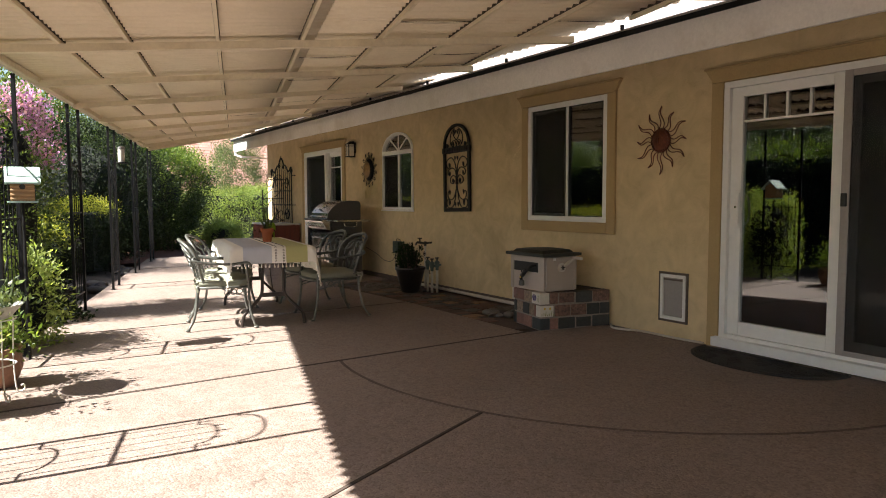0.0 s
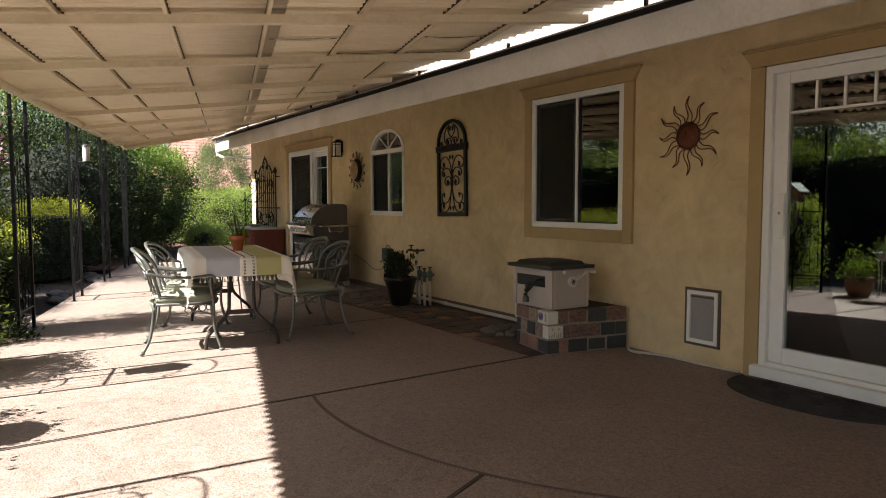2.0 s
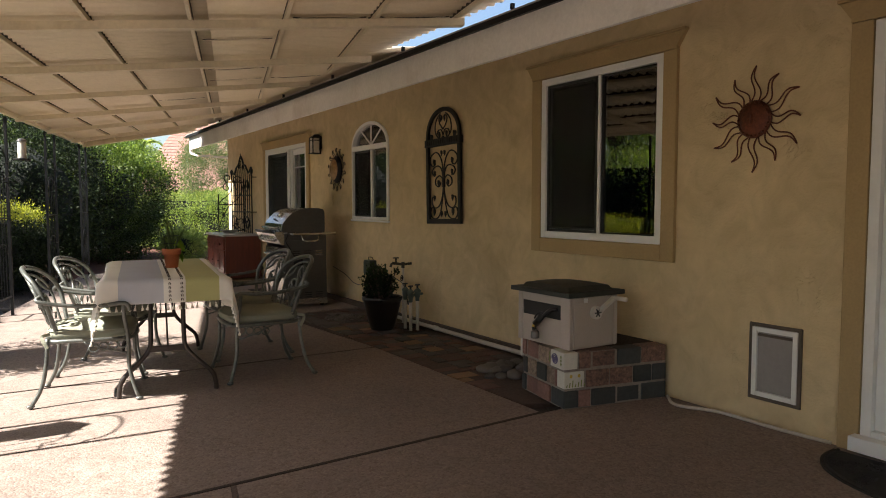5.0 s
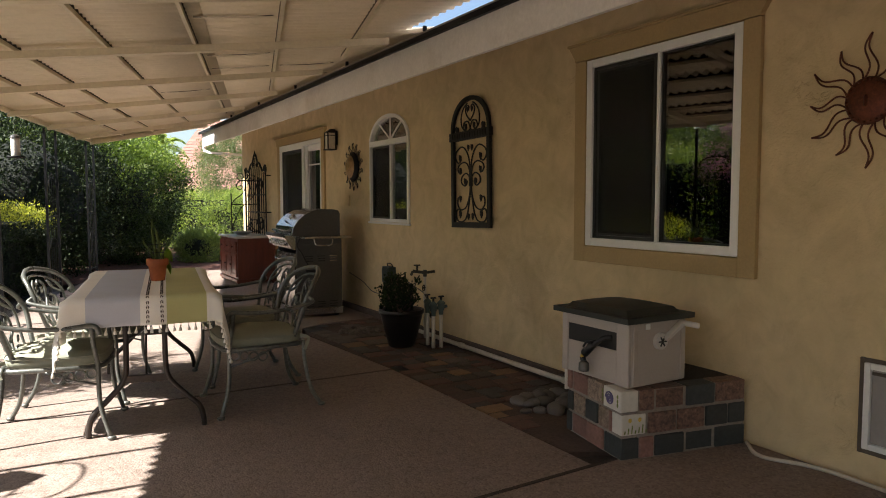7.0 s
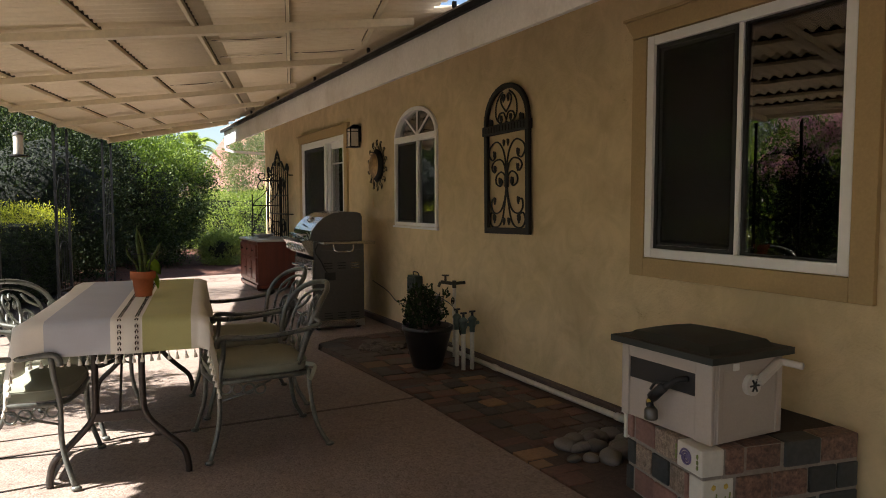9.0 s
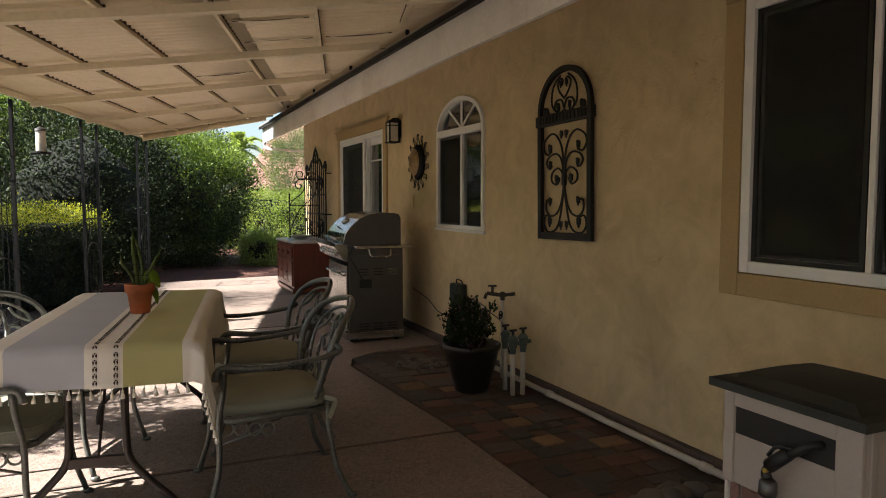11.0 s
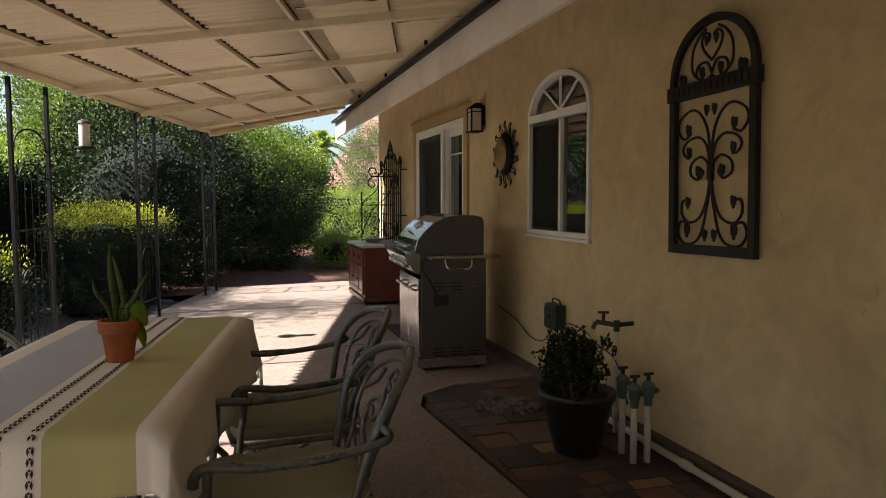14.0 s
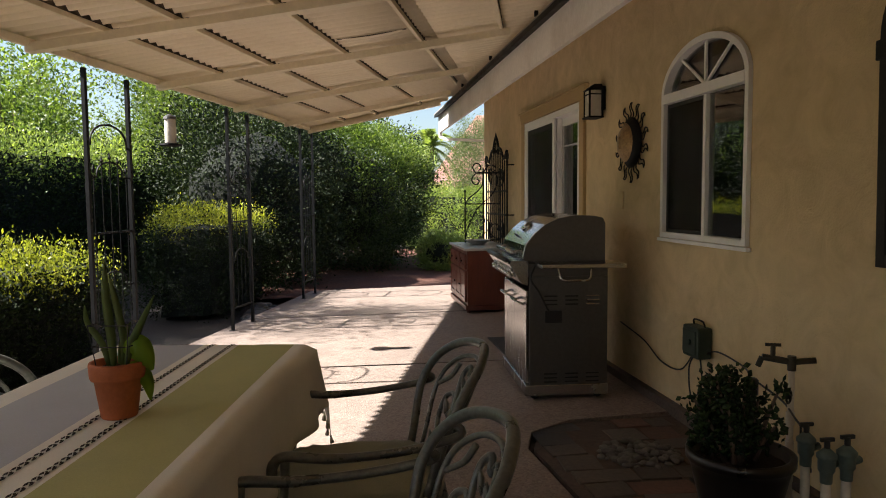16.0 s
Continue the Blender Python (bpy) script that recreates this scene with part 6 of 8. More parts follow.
def bush(label, x, y, z, rx, ry, rz, dens, per, size, mat, seed, spread=0.12, rough=0.2, slim=0.45, name="shrub", category="shrub", z0=0.0, flower=None, core=0.72, accent=None):
    """A rounded shrub with an uneven outline, leafy to the ground. rz: its height."""
    rng = np.random.RandomState(seed)
    h = thing(name, pose(x, y, z), label, category)
    area = 4 * math.pi * ((rx * ry) ** 1.6 / 3 + 2 * (rx * rz / 2) ** 1.6 / 3) ** (1 / 1.6)
    n = int(dens * area)
    D = rng.normal(0, 1, (n, 3))
    D /= np.linalg.norm(D, axis=1, keepdims=True)
    S = np.sign(D) * np.abs(D) ** 0.8           # a little boxy
    P = S * np.array([rx, ry, rz / 2]) + np.array([0, 0, rz / 2 + z0])
    k = 1 + lumps(P, 1.1 / max(0.5, min(rx, 1.5)), rough, seed) + rng.uniform(-0.16, 0.05, n)
    P = (P - np.array([0, 0, rz / 2 + z0])) * k[:, None] + np.array([0, 0, rz / 2 + z0])
    keep = P[:, 2] > 0.02
    P, D = P[keep], D[keep]
    if flower is not None:
        pick = (rng.rand(len(P)) < flower[1]) & (P[:, 2] > z0 + rz * 0.66)
        Vv, F = leaf_cloud(rng, P[pick] + D[pick] * 0.05, D[pick], 110, 0.075, 0.030, slim=0.9)
        bake("blossom", Vv, F, flower[0], h, "clusters of pink-purple blossom")
    # sunlight on the crown is put into a lighter colour of the upper leaves
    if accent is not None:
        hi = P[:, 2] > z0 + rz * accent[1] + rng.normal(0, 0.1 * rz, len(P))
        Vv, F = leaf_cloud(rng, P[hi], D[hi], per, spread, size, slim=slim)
        bake("sunlit_leaves", Vv, F, accent[0], h, "upper leaves coloured lighter for the sun on them")
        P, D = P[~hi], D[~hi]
    Vv, F = leaf_cloud(rng, P, D, per, spread, size, slim=slim)
    bake("foliage", Vv, F, mat, h)
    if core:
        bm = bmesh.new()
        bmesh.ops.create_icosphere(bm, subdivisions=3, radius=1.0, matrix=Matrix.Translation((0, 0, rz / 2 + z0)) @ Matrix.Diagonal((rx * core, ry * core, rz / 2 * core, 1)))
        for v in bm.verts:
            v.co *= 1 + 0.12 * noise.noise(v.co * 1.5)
        part("shade_core", bm, CORE, h)
    stem(h, 0, 0, -0.05, z0 + rz * 0.5, 0.03 + 0.02 * rx)
    return h


bare_twigs(along(-2.2, -3.78), 5.2, 0.35, 1.55, 420, 81)
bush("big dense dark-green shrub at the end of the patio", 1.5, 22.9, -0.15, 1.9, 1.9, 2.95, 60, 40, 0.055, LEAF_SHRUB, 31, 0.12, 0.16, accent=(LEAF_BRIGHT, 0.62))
bush("feathery pale green small shrub before the sunny hedge", 3.6, 21.5, -0.10, 0.42, 0.38, 0.62, 130, 22, 0.09, LEAF_SUN, 32, 0.06, 0.25, 0.18)
bush("grey-green airy conifer beside the house corner", 5.35, 26.1, -0.12, 0.8, 0.8, 3.3, 44, 70, 0.055, LEAF_GREY, 33, 0.10, 0.5, 0.3, core=0)
bush("dark shrub filling the corner of the beds", *plan(4.3, -1.5), -0.18, 1.35, 1.3, 2.9, 50, 32, 0.054, LEAF_HEDGE, 34, 0.12, 0.25)
bush("flowering shrub with pink-purple blossom behind the posts", -1.08, 11.45, -0.18, 0.40, 0.55, 2.50, 70, 24, 0.05, LEAF_TREE, 35, 0.09, 0.25, flower=(LEAF_PINK, 0.24))
bush("pale green fleshy shrub at the patio's edge", -0.93, 9.95, -0.16, 0.20, 0.26, 0.92, 150, 20, 0.045, LEAF_LIGHT, 36, 0.06, 0.3, 0.4)
# mostly out of view, sized for the round shadow it casts on the patio
bush("pale green fleshy shrub added beside the pots to shade the patio", -1.54, 9.75, -0.16, 0.40, 0.42, 1.42, 120, 20, 0.05, LEAF_LIGHT, 37, 0.06, 0.3, 0.4)
bush("low dark ground cover beside the stones", -0.95, 11.3, -0.18, 0.5, 0.6, 0.30, 120, 14, 0.05, LEAF_HEDGE, 38, 0.05, 0.3)


def tree(label, x, y, z, height, crown, seed, mat=LEAF_TREE, size=0.078, per=150, n=120, trunk=0.14, name="tree", spread=0.28):
    """Tapered trunk, limbs, and a crown of leaf clumps round the limbs' ends."""
    rng = np.random.RandomState(seed)
    t = thing(name, pose(x, y, z), label, "tree")
    bm = bmesh.new()
    fork = height * 0.38
    tube(bm, spline([(0, 0, -0.1), (0.05, 0.03, fork * 0.5), (0.02, -0.04, fork), (0.0, 0.05, height * 0.8)], 4), [trunk * (1.2 - 0.9 * i / 12) for i in range(13)], 8)
    part("trunk", bm, TRUNK, t)
    ends = []
    for i in range(9):
        a = 2 * math.pi * i / 9 + rng.uniform(-0.3, 0.3)
        rr = crown * rng.uniform(0.45, 0.95)
        z1 = height * rng.uniform(0.5, 0.95)
        e = Vector((rr * math.cos(a), rr * math.sin(a), z1))
        bm = bmesh.new()
        s = Vector((0.02, 0, fork * rng.uniform(0.8, 1.3)))
        tube(bm, spline([s, s.lerp(e, 0.5) + Vector((0, 0, 0.15)), e], 4), [trunk * 0.5 * (1 - 0.85 * k / 8) for k in range(9)], 6)
        part("limb", bm, TRUNK, t)
        ends.append(e)
    C = []
    for i in range(n):
        e = ends[rng.randint(len(ends))]
        C.append(np.array(e) * np.array([1, 1, 1]) * rng.uniform(0.6, 1.05) + rng.normal(0, crown * 0.20, 3) + np.array([0, 0, 0.1 * height * rng.uniform(-1, 1)]))
    C = np.array(C)
    C[:, 2] = np.maximum(C[:, 2], height * 0.33)
    N = C - np.array([0, 0, height * 0.6])
    N /= np.linalg.norm(N, axis=1, keepdims=True)
    Vv, F = leaf_cloud(rng, C, N, per, spread, size, out=0.3)
    bake("crown", Vv, F, mat, t)
    return t

# the 8 m tree stands unseen, added to cast shade on the patio
for _i, (_u, _v, _h, _c) in enumerate([(-12.0, -7.8, 4.4, 1.7), (-8.0, -8.0, 4.2, 1.7), (-4.5, -7.8, 4.4, 1.7), (-1.0, -8.0, 3.8, 1.6), (3.2, -8.2, 3.6, 1.5), (7.0, -2.9, 5.0, 2.0), (-0.1, -6.0, 8.0, 1.15), (9.8, -5.6, 4.8, 1.9)]):
    _p = plan(_u, _v)
    tree("leafy green tree rising behind the tall hedge", _p.x, _p.y, -0.2, _h, _c, 50 + _i, LEAF_SHRUB if _i < 3 else LEAF_TREE if _i % 2 else LEAF_SUN, n=210)
for _i, (_x, _y, _h, _c) in enumerate([(-4.7, 23.5, 4.4, 1.7), (-6.6, 27.0, 5.4, 2.1), (-5.5, 33, 5.0, 2.3), (-1.0, 35, 4.2, 2.2), (-9.5, 30, 5.5, 2.4)]):
    tree("leafy green tree far behind the garden", _x, _y, -0.2, _h, _c, 60 + _i, LEAF_BRIGHT, n=150, size=0.10, per=100)
tree("dark conifer far beyond the hedge", 5.6, 55, -0.2, 6.3, 1.7, 70, LEAF_HEDGE, 0.20, 60, 90, 0.2)


def palm(x, y, z):
    t = thing("palm_tree", pose(x, y, z), "pale green feather palm far off above the hedge", "palm tree")
    bm = bmesh.new()
    tube(bm, [(0, 0, -0.1), (0.05, 0, 2.0), (0, 0, 5.0)], [0.28, 0.22, 0.24], 10)
    part("trunk", bm, TRUNK, t)
    rng = random.Random(5)
    for i in range(34):
        a = 2 * math.pi * i / 34 * 3.9 + rng.uniform(-0.1, 0.1)
        el = rng.uniform(-0.5, 1.35)
        L = rng.uniform(1.9, 2.4)
        pts = []
        for k in range(9):
            s = k / 8
            r = L * s * math.cos(el) * (1 - 0.12 * s)
            pts.append(Vector((r * math.cos(a), r * math.sin(a), 5.0 + L * (math.sin(el) * s - 0.55 * s * s))))
        bm = bmesh.new()
        tube(bm, pts, [0.022 * (1 - 0.8 * k / 8) for k in range(9)], 4)
        for k in range(1, 9):
            d = (pts[k] - pts[k - 1]).normalized()
            side = d.cross(Vector((0, 0, 1)))
            side = side.normalized() if side.length > 0.05 else Vector((math.sin(a), -math.cos(a), 0))
            for m in (0.0, 0.33, 0.66):
                q = pts[k - 1].lerp(pts[k], m)
                for sg in (-1, 1):
                    tip = q + side * sg * 0.42 * (1 - 0.5 * k / 8) + d * 0.25 - Vector((0, 0, 0.12))
                    w = d * 0.055
                    bm.faces.new([bm.verts.new(q - w), bm.verts.new(q + w), bm.verts.new(tip)])
        part("frond", bm, LEAF_LIGHT, t)
    return t


palm(6.5, 47.5, -0.85)


# ---- the neighbour's house ----
def neighbour():
    n = thing("neighbour_house", pose(7.4, 62, -0.2), "neighbour's house with a steep red-brown shingle roof", "house")
    bm = bmesh.new()
    box(bm, 0.6, 17, 0.5, 9, 0, 2.2)
    part("wall", bm, STUCCO, n)
    bm = bmesh.new()
    rows, H, run = 26, 6.6, 5.4
    for i in range(rows):
        s0, s1 = i / rows, (i + 1) / rows + 0.006
        xa, xb = 0.0 + s0 * run, 0.0 + s1 * run
        y0, y1 = 0.0 + s0 * 4.6, 0.0 + s1 * 4.6
        z0, z1 = 1.7 + s0 * H, 1.7 + s1 * H
        cols = 40
        off = (i % 2) * 0.5
        for c in range(-1, cols):
            ca, cb = (c + off) / cols, (c + 1 + off) / cols
            ca, cb = max(0, ca), min(1, cb)
            if cb <= ca:
                continue
            wa = lambda s, k: (s * run) + k * (17.5 - 2 * s * run)
            prism(bm, [(wa(s0, ca) + 0.012, y0, z0 + 0.05), (wa(s0, cb) - 0.012, y0, z0 + 0.05), (wa(s1, cb) - 0.012, y1, z1 + 0.01), (wa(s1, ca) + 0.012, y1, z1 + 0.01)], (0, 0.04, -0.03))
    part("roof_shingles", bm, ROOF_RED, n)
    bm = bmesh.new()
    prism(bm, [(0.05, 0.08, 1.62), (17.45, 0.08, 1.62), (17.5 - run, 4.62, 1.64 + H), (run, 4.62, 1.64 + H)], (0, 0.1, -0.1))
    part("roof_deck", bm, TRIM, n)


neighbour()


# ---- trellis posts ----
def build_post_pair(w):
    """Two slim steel posts joined by arched bars and pickets; local x runs along the cover's edge."""
    t = thing("trellis_post", Matrix.Identity(4), "black steel trellis post with arched bars and spear-tipped pickets", "trellis post", "posts along the patio")
    H = 2.20
    for x in (0, w):
        bm = bmesh.new()
        box(bm, x - 0.014, x + 0.014, -0.014, 0.014, 0.0, H, 0.002)
        part("post", bm, IRON, t)
        bm = bmesh.new()
        box(bm, x - 0.035, x + 0.035, -0.03, 0.03, 0.0, 0.008, 0.002)
        part("foot_plate", bm, IRON, t)
    for z in (0.22, 1.09):
        bm = bmesh.new()
        box(bm, 0.014, w - 0.014, -0.007, 0.007, z - 0.007, z + 0.007)
        part("rail", bm, IRON, t)
    # three bars that arch between short level stubs
    for name, zs, top, stub, half in (("lower_arch", 0.70, 0.81, 0.19, 0.011), ("inner_arch", 1.48, 1.585, 0.19, 0.010), ("arch", 1.695, 1.845, 0.075, 0.013)):
        bm = bmesh.new()
        xa, xb = stub * w, w - stub * w
        pts = [(0.012, zs), (xa - 0.002, zs)]
        pts += [(w / 2 - (xb - xa) / 2 * math.cos(math.pi * i / 18), zs + 0.004 + (top - zs - 0.004) * math.sin(math.pi * i / 18) ** 0.8) for i in range(19)]
        pts += [(xb + 0.002, zs), (w - 0.012, zs)]
        tube(bm, [(x, 0, z) for x, z in pts], 1.0, flat=(half, 0.007), ends=(0, 1, 0))
        part(name, bm, IRON, t)
    for k, top in ((0.115, 1.565), (0.31, 1.625), (0.5, 1.655), (0.69, 1.625), (0.885, 1.565)):
        bm = bmesh.new()
        x = w * k
        rod(bm, (x, 0, 0.227), (x, 0, top - 0.05), 0.0042, seg=6)
        rod(bm, (x, 0, top - 0.055), (x, 0, top - 0.035), 0.004, 0.012, 6)
        rod(bm, (x, 0, top - 0.035), (x, 0, top), 0.012, 0.001, 6)
        part("picket", bm, IRON, t)
    return t


def post_pose(u):
    p = plan(u, 0.0)
    return pose(p.x, p.y, g(p.x) - 0.004, 0, 0, AX)


for _w, _us in ((0.50, (2.18, 0.0, -2.20, -4.55, -6.85, -9.25, -11.5)),):
    _pair = build_post_pair(_w)
    _pair.matrix_basis = post_pose(_us[0])
    for _u in _us[1:]:
        copy_thing(_pair, post_pose(_u))


# ---- wall ornaments ----
def wall_gate():
    """Arched iron panel of scrolls, hung a little off level."""
    yc, z0 = 10.402, 1.010
    w = thing("wall_gate", pose(WALL_X - 0.03, yc, z0, -1.2, 0, 0) @ Matrix.Diagonal((1, 0.895, 0.955, 1)), "black wrought-iron arched gate panel hung on the stucco wall", "wall ornament")
    W2, band, top = 0.335, 0.80, 1.14
    fw = 0.048
    bm = bmesh.new()
    for s in (-1, 1):
        box(bm, -0.014, 0.014, s * W2 - (fw if s > 0 else 0), s * W2 + (fw if s < 0 else 0), 0.0, band - 0.025, 0.004)
    box(bm, -0.013, 0.013, -W2 + fw, W2 - fw, 0.0, fw, 0.004)
    part("frame", bm, GATE_IRON, w)
    bm = bmesh.new()
    box(bm, -0.022, 0.018, -W2 - 0.012, W2 + 0.012, band - 0.03, band + 0.045, 0.006)
    for i in range(14):
        y = -W2 + 0.05 + i * (2 * W2 - 0.1) / 13
        box(bm, -0.028, -0.02, y - 0.011, y + 0.011, band - 0.015, band + 0.03, 0.003)
    part("cross_band", bm, GATE_IRON, w)
    bm = bmesh.new()
    pts = []
    for i in range(25):
        a = math.pi * i / 24
        pts.append((0, (W2 - 0.02) * math.cos(a), band + 0.04 + (top - band - 0.055) * math.sin(a) ** 0.9))
    tube(bm, pts, 1.0, flat=(0.036, 0.026), ends=(1, 0, 0))
    part("arch", bm, GATE_IRON, w)
    S = 0.305
    curves = [
        [(0, 0.45), (-.08, .596), (-.27, .683), (-.52, .712), (-.82, .675), (-.88, .62), (-.72, .575), (-.55, .596), (-.60, .63)],
        [(0, .40), (-.10, .525), (-.32, .574), (-.62, .56), (-.74, .517), (-.62, .478), (-.52, .495)],
        [(-.05, .394), (-.08, .447), (-.27, .477), (-.5, .447), (-.52, .394), (-.32, .368), (-.2, .403), (-.28, .42)],
        [(0, .42), (-.08, .28), (-.27, .184), (-.57, .158), (-.76, .2), (-.74, .263), (-.57, .262)],
        [(0, .36), (-.08, .245), (-.22, .114), (-.42, .058), (-.72, .054), (-.88, .105), (-.8, .16), (-.62, .149), (-.6, .108)],
        [(0, .86), (-.10, .845), (-.28, .85), (-.50, .90), (-.50, .99), (-.36, 1.05), (-.16, 1.085)],
        [(0, .93), (-.20, .985), (-.26, 1.035), (-.16, 1.065), (-.06, 1.05), (-.10, 1.02)],
        [(0, .87), (-.12, .925), (-.34, .92), (-.40, .875), (-.28, .85), (-.20, .875), (-.26, .895)],
    ]
    for s in (-1, 1):
        for c in curves:
            bm = bmesh.new()
            tube(bm, spline([(0, -s * p * S, z) for p, z in c], 6), 0.0068, 6)
            part("scroll", bm, GATE_IRON, w, smoothed=True)
        for p, z, r in ((-.58, .615, .026), (-.56, .505, .024), (-.30, .405, .026), (-.58, .258, .024), (-.60, .12, .028), (-.12, .10, .024), (-.24, .885, .024), (-.12, 1.03, .02), (-.75, .86, .034), (-.10, .70, .022)):
            bm = bmesh.new()
            for dz, k, dy in ((0, 1.0, 0), (-r * 0.9, 0.55, 0), (r * 0.6, 0.6, r * 0.4), (r * 0.4, 0.6, -r * 0.5)):
                bmesh.ops.create_icosphere(bm, subdivisions=1, radius=r * k, matrix=Matrix.Translation((-0.004, -s * p * S + dy, z + dz)) @ Matrix.Diagonal((0.45, 0.85, 1.1, 1)))
            part("leaf", bm, GATE_IRON, w)
    bm = bmesh.new()
    box(bm, -0.012, 0.012, -0.016, 0.016, 0.36, 0.44, 0.004)
    part("collar", bm, GATE_IRON, w)


wall_gate()


def wall_sun(y, z, r, mat, label, wave, domed):
    s = thing("sun_ornament", pose(WALL_X - 0.012, y, z), label, "wall ornament", "sun ornaments")
    bm = bmesh.new()
    n = 28
    prof = [(r * 1.0, 0.0), (r * 1.02, 0.008), (r * 0.94, 0.016), (r * 0.86, 0.014), (r * 0.80, 0.020 + domed * 0.3), (r * 0.55, 0.028 + domed * 0.75), (r * 0.25, 0.032 + domed * 0.95), (0.002, 0.033 + domed)]
    rings = [[bm.verts.new((-d, rr * math.cos(2 * math.pi * k / n), rr * math.sin(2 * math.pi * k / n))) for k in range(n)] for rr, d in prof]
    for A, B in zip(rings, rings[1:]):
        for k in range(n):
            bm.faces.new((A[k], A[(k + 1) % n], B[(k + 1) % n], B[k]))
    bm.faces.new(rings[0][::-1])
    bm.faces.new(rings[-1])
    # plain raised beads and ridge in place of a face
    for k in range(22):
        a = 2 * math.pi * k / 22
        bmesh.ops.create_icosphere(bm, subdivisions=1, radius=r * 0.075, matrix=Matrix.Translation((-0.017, r * 0.9 * math.cos(a), r * 0.9 * math.sin(a))))
    box(bm, -0.040 - domed, -0.018, -r * 0.09, r * 0.09, -r * 0.25, r * 0.25, 0.01)
    part("disc", bm, mat, s, smoothed=True)
    if domed > 0.02:
        # the rim of the dome's -y half is cased in black iron
        bm = bmesh.new()
        m = 14
        rim = [[bm.verts.new((-d - 0.004, -rr * math.cos(math.pi * (k / m - 0.5)), rr * math.sin(math.pi * (k / m - 0.5)))) for k in range(m + 1)] for rr, d in ((r * 1.03, 0.0), (r * 1.04, 0.014), (r * 0.90, 0.022 + domed * 0.25), (r * 0.80, 0.026 + domed * 0.36))]
        for A, B in zip(rim, rim[1:]):
            for k in range(m):
                bm.faces.new((A[k], A[k + 1], B[k + 1], B[k]))
        part("dark_side", bm, IRON, s, "black rim on half of the sun's face", True)
    for k in range(wave):
        a = 2 * math.pi * k / wave + math.pi / 2
        e = Vector((0, math.cos(a), math.sin(a)))
        q = Vector((0, -math.sin(a), math.cos(a)))
        L = r * (1.9 if k % 2 == 0 else 1.65) if domed < 0.02 else r * 0.62
        bm = bmesh.new()
        if domed < 0.02:
            for sg in (-1, 1):
                pts = []
                for i in range(13):
                    t = i / 12
                    wob = math.sin(t * 2 * math.pi * 1.05) * r * 0.16
                    pts.append(e * (r * 0.95 + L * t) + q * (wob + sg * r * 0.22 * (1 - t) ** 0.8) + Vector((-0.006, 0, 0)))
                tube(bm, pts, 0.0042, 5)
        else:
            pts = []
            for sg, rng_ in ((1, range(9)), (-1, range(8, -1, -1))):
                for i in rng_:
                    t = i / 8
                    wob = math.sin(t * 2 * math.pi) * r * 0.10
                    pts.append(e * (r * 1.0 + L * t) + q * (wob + sg * r * 0.14 * (1 - 0.55 * t)) + Vector((-0.004, 0, 0)))
            tube(bm, pts, 0.0045, 5, closed=True)
        part("ray", bm, mat if domed < 0.02 else IRON, s, smoothed=True)


wall_sun(7.207, 1.662, 0.102, COPPER_SUN, "rust-brown metal sun with wavy wire rays on the wall", 12, 0.0)
wall_sun(12.955, 1.625, 0.165, BRONZE_SUN, "bronze domed metal sun with looped black rays", 14, 0.055)


def wall_lantern():
    y, z0, z1 = 13.52, 1.85, 2.105
    l = thing("wall_lantern", pose(WALL_X, y, z0), "dark bronze wall lantern with seeded glass panes", "wall lamp")
    H = z1 - z0
    bm = bmesh.new()
    box(bm, -0.022, -0.001, -0.06, 0.06, 0.06, H - 0.02, 0.006)
    part("back_plate", bm, IRON, l)
    D, W2 = 0.125, 0.068
    for x in (-0.03, -D):
        for s in (-1, 1):
            bm = bmesh.new()
            k = 0.8 if x < -0.05 else 1.0
            box(bm, x - 0.006, x + 0.006, s * W2 * k - 0.006, s * W2 * k + 0.006, 0.012, H - 0.05)
            part("bar", bm, IRON, l)
    bm = bmesh.new()
    box(bm, -D - 0.012, -0.023, -W2 - 0.01, W2 + 0.01, 0.0, 0.013, 0.003)
    part("base", bm, IRON, l)
    for z in (0.17,):
        bm = bmesh.new()
        for s in (-1, 1):
            box(bm, -D + 0.006, -0.036, s * W2 * 0.9 - 0.005, s * W2 * 0.9 + 0.005, z, z + 0.009)
        box(bm, -D - 0.005, -D + 0.005, -W2 * 0.75, W2 * 0.75, z, z + 0.009)
        part("crossbar", bm, IRON, l)
    bm = bmesh.new()
    lo = [(-0.023, -W2 - 0.014), (-0.023, W2 + 0.014), (-D - 0.018, W2 * 0.86), (-D - 0.018, -W2 * 0.86)]
    hi = [(-0.023, -0.03), (-0.023, 0.03), (-0.075, 0.022), (-0.075, -0.022)]
    A = [bm.verts.new((x, yy, H - 0.05)) for x, yy in lo]
    B = [bm.verts.new((x, yy, H)) for x, yy in hi]
    bm.faces.new(A)
    bm.faces.new(B)
    for i in range(4):
        bm.faces.new((A[i], A[(i + 1) % 4], B[(i + 1) % 4], B[i]))
    part("cap", bm, IRON, l)
    bm = bmesh.new()
    for s in (-1, 1):
        box(bm, -D + 0.008, -0.038, s * W2 * 0.86 - 0.0015, s * W2 * 0.86 + 0.0015, 0.014, H - 0.052)
    box(bm, -D + 0.001, -D + 0.004, -W2 * 0.7, W2 * 0.7, 0.014, H - 0.052)
    part("glass_pane", bm, FROST, l)


FROST = surface("seeded_glass", (0.62, 0.58, 0.50), 0.25, grain=60, blotch=8, vary=0.08, bump=0.2)
wall_lantern()


